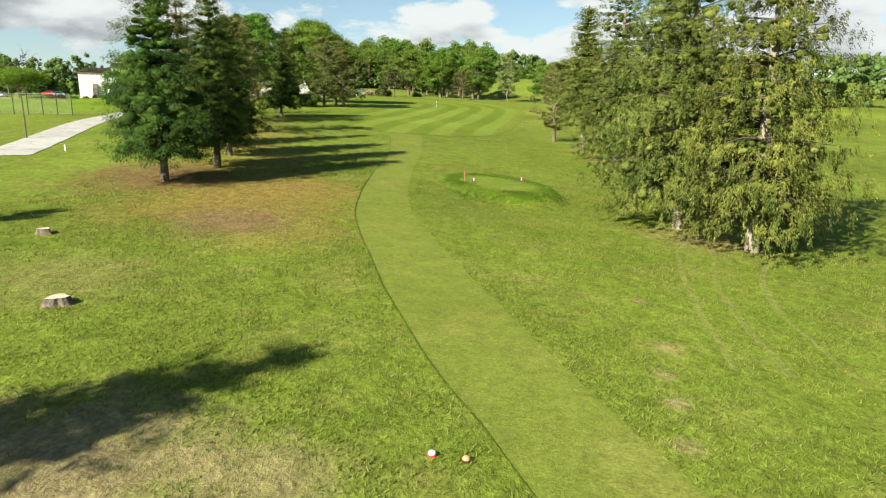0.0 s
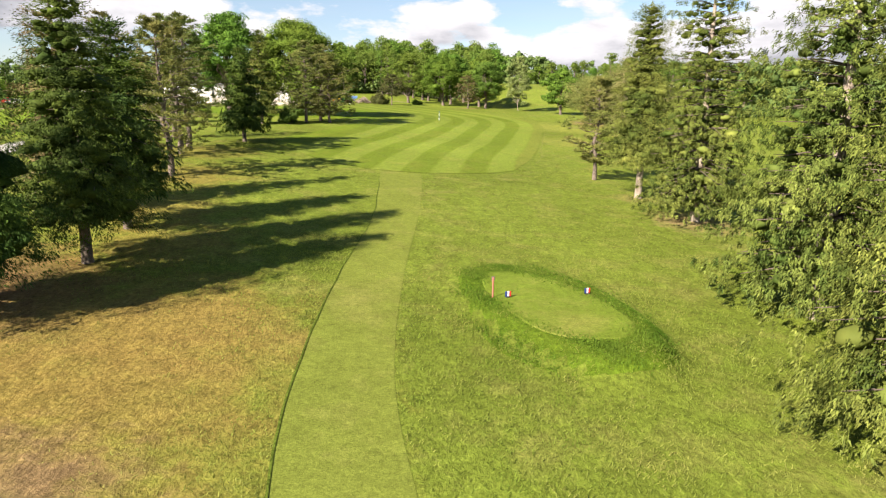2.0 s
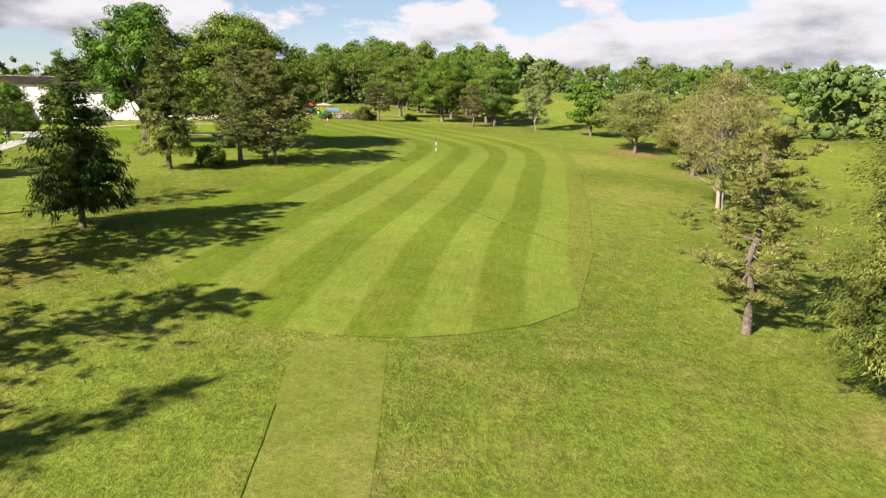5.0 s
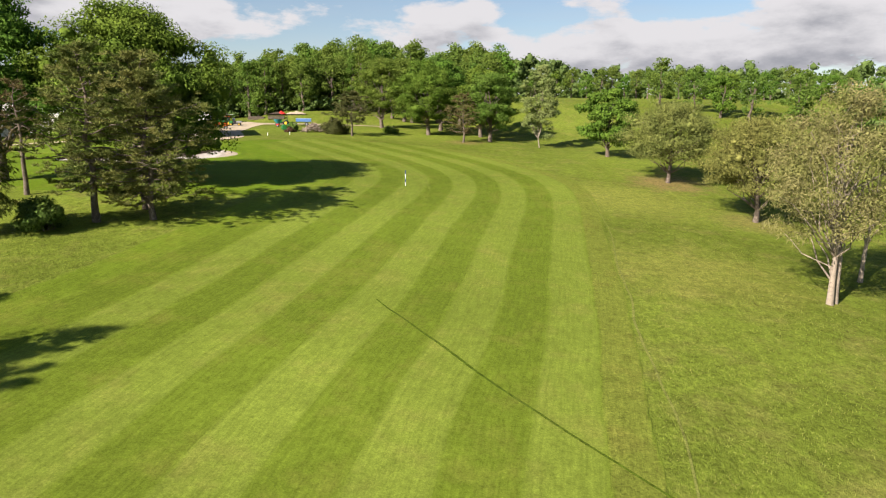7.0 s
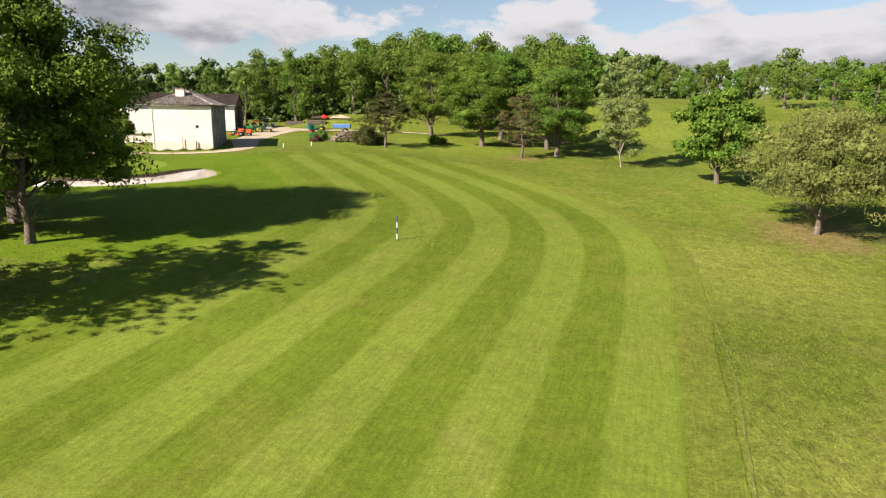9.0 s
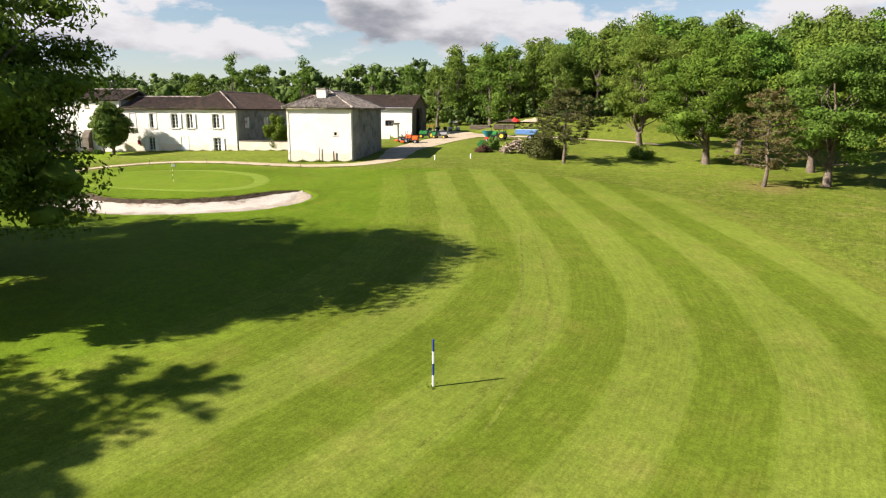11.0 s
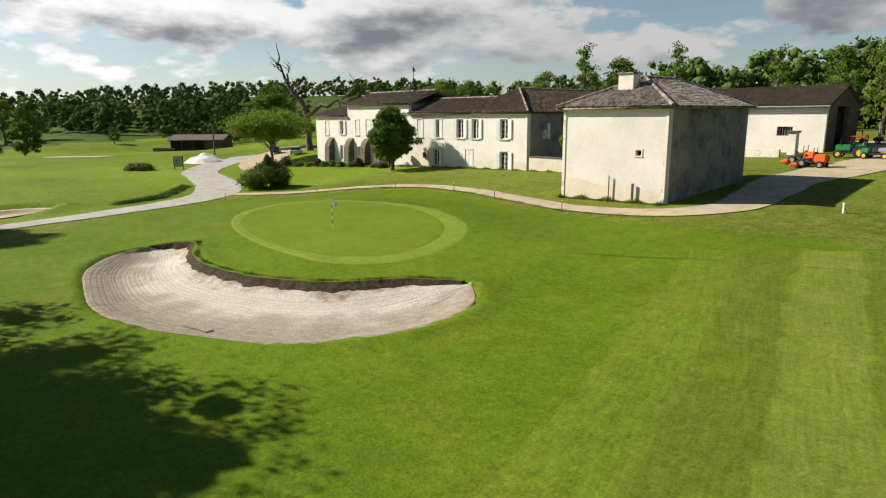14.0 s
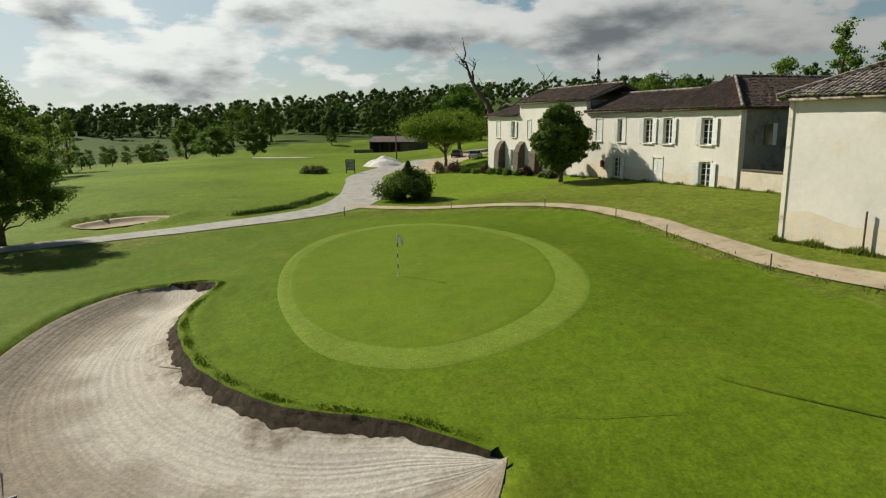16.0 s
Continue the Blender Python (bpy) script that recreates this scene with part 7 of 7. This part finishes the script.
# the dead tree by the car park
rng = np.random.default_rng(77)
dead = [tube(bent((0, 0, -0.4), (-0.8, -0.6, 9.0), rng, 0, 7, 0.02), np.linspace(0.75, 0.45, 7), 9)]
for s, e, r0 in (((-0.8, -0.6, 8.5), (-3.2, -5.6, 18.0), 0.36), ((-0.6, -0.4, 7.0), (5.5, 8.0, 10.5), 0.30), ((-2.2, -3.4, 14.0), (-0.8, -3.2, 17.8), 0.14), ((-2.8, -4.6, 16.2), (-4.8, -5.8, 17.4), 0.10), ((4.0, 5.8, 9.7), (6.0, 8.8, 13.4), 0.15), ((-1.4, -1.8, 11.0), (-3.6, -0.8, 13.4), 0.12), ((5.0, 7.4, 10.4), (7.8, 10.6, 11.6), 0.1), ((-3.0, -5.2, 17.2), (-2.2, -6.6, 18.9), 0.07)):
    dead.append(tube(bent(s, e, rng, -0.05, 7, 0.05), r0 * 1.7 * np.linspace(1, 0.25, 7), 6))
    for k in range(5):
        f = rng.uniform(0.5, 1.0)
        p = np.array(s) * (1 - f) + np.array(e) * f
        dead.append(tube(bent(p, p + rng.normal(size=3) * 1.1 + np.array([0, 0, 0.6]), rng, 0, 4, 0.1), r0 * 0.55 * np.linspace(1, 0.2, 4), 4))
dt = at_ground("dead_tree", "bare dead tree with broken dark limbs", "tree", -142.0, 203.0)
part("trunk", mesh_of("trunk", *joined(dead), BARK, True), BARK, dt)

# information board, gravel heap, pole
bd = at_ground("notice_board", "framed notice board standing on the grass", "board", -125.9, 176.6, 70)
for x in (-0.75, 0.75):
    part("board_post", box((0.12, 0.12, 2.3), (x, 0, 1.1), bevel=0.01), BLACK, bd)
part("panel", box((1.4, 0.05, 1.5), (0, 0, 1.35), bevel=0.01), surface("pale_panel", (0.35, 0.38, 0.34), scale=2, rough=0.5), bd, "pale printed panel")
part("top_rail", box((1.7, 0.12, 0.1), (0, 0, 2.2)), BLACK, bd)
part("bottom_rail", box((1.6, 0.1, 0.1), (0, 0, 0.55)), BLACK, bd)
bm = bmesh.new()
for i in range(4):
    box((1.0, 0.012, 0.06), (0, -0.03, 1.8 - 0.25 * i), bm=bm)
part("printed_lines", bm, BLACK, bd)


def heap(name, label, x, y, r, h, mat, seed):
    root = at_ground(name, label, "heap", x, y)
    g = np.linspace(-1.2, 1.2, 26)
    X, Y = np.meshgrid(g, g)
    q = np.hypot(X, Y)
    zz = np.maximum(0, 1 - q) ** 0.9 * h
    zz += np.array([[noise.noise((float(a) * 2.2 + seed, float(b) * 2.2, 0)) for a in g] for b in g]) * 0.22 * h * (q < 1.05) - 0.05 * (q >= 1.0)
    i = (np.arange(25)[:, None] * 26 + np.arange(25)[None, :]).ravel()
    part("mound", mesh_of("mound", np.stack([X.ravel() * r, Y.ravel() * r * 0.8, zz.ravel()], 1), np.stack([i, i + 1, i + 27, i + 26], 1), mat, True), mat, root)


PALE_GRAVEL = surface("pale_gravel_heap", (0.62, 0.58, 0.55), scale=2, spread=0.2, rough=0.95, bump=0.5)
heap("gravel_heap", "heap of pale gravel on the grass", -142.5, 182.0, 5.0, 1.9, PALE_GRAVEL, 1)
heap("gravel_heap", "low heap of pale rubble in the yard", -39.0, 261.0, 2.8, 0.8, GRAVEL, 2)
heap("soil_heap", "low heap of brown soil in the yard", -44.0, 260.0, 2.4, 0.6, EARTH, 3)
heap("red_tarpaulin", "heap covered with a bright red tarpaulin", -42.6, 259.5, 1.1, 0.9, RED, 4)
for i, (x, y) in enumerate(((-48.5, 255.5), (-43.0, 255.0))):
    sl = at_ground("stacked_planks", "low stack of grey planks in the yard", "planks", x, y, 10, "plank stacks")
    for k in range(4):
        part("plank", box((4.2, 0.9, 0.2), (0.05 * k, 0.03 * (-1) ** k, 0.12 + 0.22 * k), bevel=0.02), WOOD, sl)
mast = at_ground("utility_pole", "tall wooden utility pole near the shed", "pole", -150.0, 184.5)
part("shaft", rod((0, 0, -0.3), (0, 0, 7.0), 0.16, 0.11, 12), WOOD, mast)
part("crossarm", box((1.2, 0.1, 0.1), (0, 0, 6.6)), WOOD, mast)

# woodpile
wp = at_ground("woodpile", "loose pile of split pale logs", "woodpile", -26.2, 222.6, 20)
wrng = random.Random(8)
for k in range(150):
    x, y = wrng.uniform(-1.9, 1.9), wrng.uniform(-1.1, 1.1)
    z = max(0, 2.1 - 0.6 * abs(x) - 0.7 * abs(y)) * wrng.uniform(0.2, 1) + 0.08
    a, t = wrng.uniform(0, 6.28), wrng.uniform(-0.5, 0.5)
    d = Vector((math.cos(a), math.sin(a), t)) * wrng.uniform(0.35, 0.75)
    c = Vector((x, y, z))
    part("log", rod(c - d, c + d, wrng.uniform(0.06, 0.13), wrng.uniform(0.05, 0.11), 7), LOGS, wp)


# machines
def mower(x, y, turn, label):
    m = at_ground("ride_on_mower", label, "mower", x, y, turn, "ride-on mowers")
    part("engine_hood", box((1.15, 1.05, 0.75), (-0.75, 0, 0.9), bevel=0.12), ORANGE, m)
    part("grille", box((0.04, 0.7, 0.4), (-1.34, 0, 0.9)), BLACK, m)
    part("platform", box((1.3, 1.0, 0.12), (0.45, 0, 0.5), bevel=0.02), BLACK, m)
    part("seat", box((0.5, 0.5, 0.14), (0.0, 0, 0.85), bevel=0.05, bm=box((0.14, 0.5, 0.55), (-0.22, 0, 1.1), bevel=0.05)), BLACK, m)
    part("steering_column", rod((0.85, 0, 0.5), (0.6, 0, 1.15), 0.05), BLACK, m)
    part("steering_wheel", rod((0.6, 0, 1.14), (0.57, 0, 1.18), 0.2, sides=16), BLACK, m)
    for yy in (-0.45, 0.45):
        part("roll_bar", rod((-0.15, yy, 0.6), (-0.2, yy, 1.9), 0.035), BLACK, m)
    for k, yy in enumerate((-0.85, 0.0, 0.85)):
        part("cutting_deck", box((0.75, 0.8, 0.28), (1.5 - 0.25 * (k != 1), yy, 0.28), bevel=0.08), ORANGE, m)
    for xx, yy, r in ((-0.85, -0.62, 0.34), (-0.85, 0.62, 0.34), (0.75, -0.62, 0.42), (0.75, 0.62, 0.42)):
        wheel(r, 0.28, (xx, yy, r), m)


mower(-48.6, 230.0, 196, "orange ride-on mower with wide cutting decks")
mower(-51.2, 232.2, 190, "second orange ride-on mower parked on the grass")


def tractor(x, y, turn, label, cab):
    t = at_ground("tractor", label, "tractor", x, y, turn, "tractors")
    part("hood", box((1.5, 0.75, 0.7), (0.95, 0, 1.05), bevel=0.12), TRACTOR_GREEN, t)
    part("chassis", box((2.6, 0.5, 0.4), (0.3, 0, 0.65), bevel=0.04), BLACK, t)
    for yy in (-0.65, 0.65):
        part("fender", box((1.0, 0.35, 0.12), (-0.7, yy, 1.35), bevel=0.05), TRACTOR_GREEN, t)
    part("seat", box((0.45, 0.5, 0.12), (-0.55, 0, 1.25), bevel=0.04, bm=box((0.12, 0.5, 0.5), (-0.8, 0, 1.5), bevel=0.04)), YELLOW, t)
    part("steering_wheel", rod((0.05, 0, 1.5), (0.0, 0, 1.55), 0.2, sides=16), BLACK, t)
    for yy in (-0.5, 0.5):
        part("roll_bar", rod((-0.95, yy, 1.0), (-1.0, yy, 2.4), 0.045), BLACK, t)
    part("roll_bar_top", rod((-1.0, -0.5, 2.4), (-1.0, 0.5, 2.4), 0.045), BLACK, t)
    part("exhaust", rod((1.2, 0.3, 1.3), (1.2, 0.3, 2.0), 0.04), BLACK, t)
    if cab:
        part("canopy", box((1.5, 1.3, 0.08), (-0.4, 0, 2.25), bevel=0.03), RED, t)
        for xx in (-1.0, 0.25):
            for yy in (-0.55, 0.55):
                part("canopy_post", rod((xx, yy, 1.1), (xx, yy, 2.25), 0.035), BLACK, t)
    for yy in (-0.72, 0.72):
        wheel(0.65, 0.36, (-0.7, yy, 0.65), t, YELLOW)
        wheel(0.42, 0.25, (1.35, yy * 0.85, 0.42), t, YELLOW)


tractor(-37.4, 240.6, 188, "green compact tractor with yellow wheels and a trailer", False)
tractor(-51.2, 240.0, 200, "green utility tractor with a dark canopy", True)
tr = at_ground("tipping_trailer", "blue tipping trailer behind the tractor", "trailer", -32.6, 241.6, 10)
part("tray", box((3.6, 1.8, 0.1), (0, 0, 0.95), bevel=0.02), BLUE, tr)
for s, at in (((3.6, 0.08, 0.75), (0, -0.9, 1.35)), ((3.6, 0.08, 0.75), (0, 0.9, 1.35)), ((0.08, 1.75, 0.75), (1.78, 0, 1.35)), ((0.08, 1.75, 0.75), (-1.78, 0, 1.35))):
    part("side_board", box(s, at, bevel=0.02), BLUE, tr)
part("rim_rail", box((3.7, 1.9, 0.06), (0, 0, 1.7)), paint("pale_blue", (0.35, 0.45, 0.62)), tr)
part("drawbar", rod((-1.8, 0, 0.7), (-3.2, 0, 0.55), 0.07), BLACK, tr)
for yy in (-0.85, 0.85):
    wheel(0.42, 0.28, (0.7, yy, 0.42), tr)
sp = at_ground("spreader", "teal seed spreader with a red base", "spreader", -37.6, 236.6)
part("hopper", rod((0, 0, 0.75), (0, 0, 1.75), 0.35, 1.0, 16), TEAL, sp)
part("frame", box((0.7, 0.6, 0.6), (0, 0, 0.45), bevel=0.05), RED, sp)
for yy in (-0.4, 0.4):
    wheel(0.25, 0.14, (0, yy, 0.25), sp)
for x, y, a in ((-33.2, 225.6, 30), (-32.6, 228.4, 80)):
    dr = at_ground("green_drum", "green plastic drum lying in the weeds", "drum", x, y, a, "green drums")
    part("barrel", rod((0, -0.6, 0.62), (0, 0.6, 0.62), 0.62, sides=20), TRACTOR_GREEN, dr)
    for yy in (-0.4, 0.0, 0.4):
        part("hoop", rod((0, yy - 0.04, 0.62), (0, yy + 0.04, 0.62), 0.65, sides=20), paint("dark_green", (0.02, 0.12, 0.04)), dr)
    part("lid", rod((0, 0.6, 0.62), (0, 0.68, 0.62), 0.4, sides=16), BLACK, dr)


def golf_cart(x, y, turn, m):
    g = at_ground("golf_cart", "white golf cart with a flat roof" if m is WHITE else "dark golf cart parked under the trees", "golf cart", x, y, turn, "golf carts")
    part("front_body", box((0.8, 1.1, 0.6), (0.95, 0, 0.62), bevel=0.12), m, g)
    part("floor", box((1.0, 1.1, 0.12), (0.2, 0, 0.4), bevel=0.03), BLACK, g)
    part("rear_body", box((1.0, 1.15, 0.5), (-0.7, 0, 0.62), bevel=0.1), m, g)
    part("bench_seat", box((0.5, 1.05, 0.15), (-0.35, 0, 0.92), bevel=0.05, bm=box((0.12, 1.05, 0.45), (-0.62, 0, 1.15), bevel=0.05)), BLACK if m is WHITE else GREY_METAL, g)
    part("roof", box((1.75, 1.2, 0.07), (0.05, 0, 1.88), bevel=0.03), WHITE if m is WHITE else BLACK, g)
    for xx in (-0.72, 0.8):
        for yy in (-0.52, 0.52):
            part("roof_post", rod((xx, yy, 0.8), (xx * 0.95, yy, 1.88), 0.025, sides=8), BLACK, g)
    part("steering_wheel", rod((0.45, 0.25, 1.05), (0.42, 0.25, 1.09), 0.17, sides=14), BLACK, g)
    for xx in (-0.75, 0.95):
        for yy in (-0.52, 0.52):
            wheel(0.23, 0.18, (xx, yy, 0.23), g, WHITE)


golf_cart(-56.8, 259.6, 10, WHITE)
golf_cart(-59.6, 259.0, 20, BLACK)
golf_cart(-61.6, 256.0, 30, BLACK)
golf_cart(-61.5, 251.5, 40, BLACK)
uv = at_ground("utility_cart", "green utility cart with yellow wheels beside the track", "utility cart", -48.9, 240.2, 190)
part("nose", box((0.9, 1.3, 0.6), (1.0, 0, 0.8), bevel=0.12), TRACTOR_GREEN, uv)
part("cargo_bed", box((1.3, 1.4, 0.4), (-0.9, 0, 0.95), bevel=0.05), GREY_METAL, uv)
part("seat", box((0.5, 1.1, 0.5), (0.1, 0, 0.9), bevel=0.06), BLACK, uv)
part("chassis", box((2.6, 1.1, 0.2), (0, 0, 0.5), bevel=0.03), BLACK, uv)
for xx in (-0.9, 1.0):
    for yy in (-0.65, 0.65):
        wheel(0.34, 0.26, (xx, yy, 0.34), uv, YELLOW)


def car(x, y, turn, paint_mat, label):
    c = at_ground("car", label, "car", x, y, turn, "parked cars")
    part("body", prism([(-2.15, 0.35), (-2.15, 0.85), (-1.9, 0.95), (1.2, 0.95), (2.05, 0.8), (2.15, 0.45), (2.1, 0.3)], -0.86, 0.86), paint_mat, c)
    part("cabin", prism([(-1.75, 0.95), (-1.35, 1.45), (0.2, 1.5), (1.0, 0.95)], -0.74, 0.74), GLASS, c, "dark tinted windows")
    part("roof", prism([(-1.35, 1.44), (-1.3, 1.5), (0.15, 1.55), (0.22, 1.48)], -0.72, 0.72), paint_mat, c)
    for xx in (-0.6, 0.6):
        part("headlight", box((0.3, 0.06, 0.14), (xx, 2.1, 0.66), bevel=0.02), WHITE, c)
        part("tail_light", box((0.25, 0.06, 0.18), (xx, -2.14, 0.72), bevel=0.02), RED, c)
    for yy in (-1.35, 1.35):
        for xx in (-0.8, 0.8):
            w = wheel(0.31, 0.2, (xx, yy, 0.31), c)
            w.rotation_euler = (0, 0, radians(90))


for i, (x, y, a, m, lab) in enumerate(((-137, 199.0, 70, SILVER, "silver hatchback parked beside the trees"), (-122.5, 203.5, 110, WHITE, "white car parked at the house's end"), (-146, 196.5, 75, BLACK, "dark car parked on the gravel"), (-126.5, 206.5, 100, RED, "red car parked behind the house end"))):
    car(x, y, a, m, lab)

# the court fence and its lamp post beyond the road
fence = at_ground("court_fence", "tall dark wire mesh fence round the court", "fence", -55.6, 95.8)
z0 = fence.location.z
for k in range(12):
    dx, dy = -2.6 * k * 0.92, 2.6 * k * 0.12
    dz = Z(-55.6 + dx, 95.8 + dy) - z0
    part("fence_post", rod((dx, dy, dz - 0.3), (dx, dy, dz + 3.2), 0.06, sides=8), BLACK, fence)
    if k < 11:
        d = Vector((-2.6 * 0.92, 2.6 * 0.12, 0))
        o3 = Vector((dx, dy, dz))
        panel = part("fence_panel", rod(o3 + Vector((0, 0, 3.1)), o3 + d + Vector((0, 0, 3.1)), 0.025, sides=6), GREY_METAL, fence)
        bm = bmesh.new()
        for i in range(1, 13):
            rod(o3 + d * (i / 13) + Vector((0, 0, 0.05)), o3 + d * (i / 13) + Vector((0, 0, 3.1)), 0.007, sides=3, bm=bm)
        for i in range(1, 10):
            rod(o3 + Vector((0, 0, 0.3 * i)), o3 + d + Vector((0, 0, 0.3 * i)), 0.006, sides=3, bm=bm)
        part("wire_mesh", bm, GREY_METAL, panel)
lamp = at_ground("lamp_post", "slim dark post beside the road", "post", -45.4, 69.1)
part("shaft", rod((0, 0, -0.3), (0, 0, 4.6), 0.09, 0.06), WOOD, lamp)
part("head", box((0.4, 0.2, 0.15), (0.15, 0, 4.6), bevel=0.03), BLACK, lamp)
post = at_ground("white_post", "short white marker post beside the road", "post", -36.2, 60.5, 0, "white posts")
part("stake", box((0.1, 0.1, 0.7), (0, 0, 0.25), bevel=0.01), WHITE, post)

# ---- long grass and weeds ----
def tufts(name, label, line, count, spread, h, mat, seed):
    """Long grass blades and weeds along a line on the ground."""
    rng = np.random.default_rng(seed)
    c = spline(line, 200)[rng.integers(0, 200, count)] + rng.normal(size=(count, 2)) * spread
    at = np.c_[c, height(c[:, 0], c[:, 1]) + 0.02]
    size = h * rng.uniform(0.4, 1.3, count) * (0.6 + 0.4 * np.sin(c[:, 0] * 2.3 + c[:, 1] * 1.7))
    v, f = leaves(at, np.c_[rng.normal(size=(count, 2)) * 0.35, np.ones(count)], size, 0.05 + 0.12 * size, rng)
    tagged(new(name, mesh_of(name, v, f, mat)), label, "grass", kind="stuff")


BLADES = foliage("long_grass_blades", (0.085, 0.135, 0.016), (0.140, 0.165, 0.035), 0.35, 0.8, 0.3, 0.03)
BANK_BLADES = foliage("dark_bank_grass_blades", (0.062, 0.112, 0.010), (0.105, 0.148, 0.018), 0.3, 0.8, 0.3, 0.02)
tufts("ditch_grass", "long dark grass along the ditch beside the road", [(-77.4, 169.6), (-80.7, 172.7), (-85.5, 174.6), (-93.0, 176.2)], 5000, 0.35, 0.45, SHRUB_LEAF, 1)
tw = radians(18.6)
tufts("wall_weeds", "weeds and long grass at the foot of the outbuilding", [(TOWER_AT[0] + u * math.cos(tw) + 0.35 * math.sin(tw), TOWER_AT[1] + u * math.sin(tw) - 0.35 * math.cos(tw)) for u in (0.1, 2.5, 5.5, 8.8)], 1500, 0.14, 0.34, BLADES, 2)
hw = radians(YARD_TURN)
tufts("wall_weeds", "weeds and long grass along the house front", [(HOUSE_AT[0] - u * math.cos(hw) + 0.5 * math.sin(hw), HOUSE_AT[1] - u * math.sin(hw) - 0.5 * math.cos(hw)) for u in (-18, -10, 2, 12, 24)], 2200, 0.2, 0.3, BLADES, 3)
tufts("bank_grass", "longer grass round the raised tee", ((TEE_LINE + BANK_LINE)[::3] / 2).tolist(), 20000, 0.6, 0.10, BANK_BLADES, 4)
tufts("lip_grass", "grass blades hanging over the bunker's lip", (LIP_LINE[::20] + (-0.1, 0.15)).tolist(), 5000, 0.1, 0.07, BANK_BLADES, 5)
tufts("verge_grass", "longer grass along the gravel track", [(-72.6, 191.0), (-66.5, 197.0), (-60, 198.5), (-52, 198.9), (-45, 199.5), (-39.5, 201.8)], 1600, 0.3, 0.12, BLADES, 6)


def grass_field(name, label, x0, x1, y0, y1, count, h, mat, seed, lie):
    """Blades of the rough, in drifts, kept off the mown ground."""
    rng = np.random.default_rng(seed)
    x, y = rng.uniform(x0, x1, count), rng.uniform(y0, y1, count)
    drift = np.sin(x * 1.9 + 1.3 * np.sin(y * 0.7)) * np.sin(y * 1.6 + 1.1 * np.sin(x * 0.9)) + 0.6 * np.sin(x * 0.53 + y * 0.31) + rng.normal(size=count) * 0.5
    lane = (x > np.interp(y, left[:, 1], left[:, 0]) - 0.05) & (x < np.interp(y, right[:, 1], right[:, 0]) + 0.05) & (y < 86.6)
    mown = (y > np.interp(x, FRONT_X, FRONT_Y) - 0.1) & (x > -19) & (x < bend(y) + 2.95 * 5 - 0.6)
    for sx, sy, sr, _, k in DRY_SPOTS:
        drift -= 3.0 * k * (np.hypot(x - sx, y - sy) < sr * rng.uniform(0.3, 1.05, count))
    keep = (drift > -0.25) & ~lane & ~mown & (inside_depth(x, y, TEE_LINE) < 0.1)
    x, y = x[keep], y[keep]
    n = len(x)
    at = np.c_[x, y, height(x, y) + 0.005]
    way = np.c_[rng.normal(size=(n, 2)) * 0.55 + lie, rng.uniform(0.5, 1.1, n)]
    size = h * rng.uniform(0.5, 1.3, n)
    v, f = leaves(at, way, size, 0.018 + 0.14 * size, rng)
    tagged(new(name, mesh_of(name, v, f, mat)), label, "grass", kind="stuff")


ROUGH_BLADES = foliage("rough_grass_blades", (0.120, 0.168, 0.022), (0.185, 0.190, 0.045), 0.35, 0.8, 0.35, 0.03)
grass_field("rough_grass", "tufted blades of the uncut rough beside the walkway", -26, 24, 9, 62, 270000, 0.12, ROUGH_BLADES, 11, (0.25, 0.1))
grass_field("rough_grass", "tufted blades of the uncut rough before the fairway", -30, 30, 62, 150, 150000, 0.125, ROUGH_BLADES, 12, (0.25, 0.1))
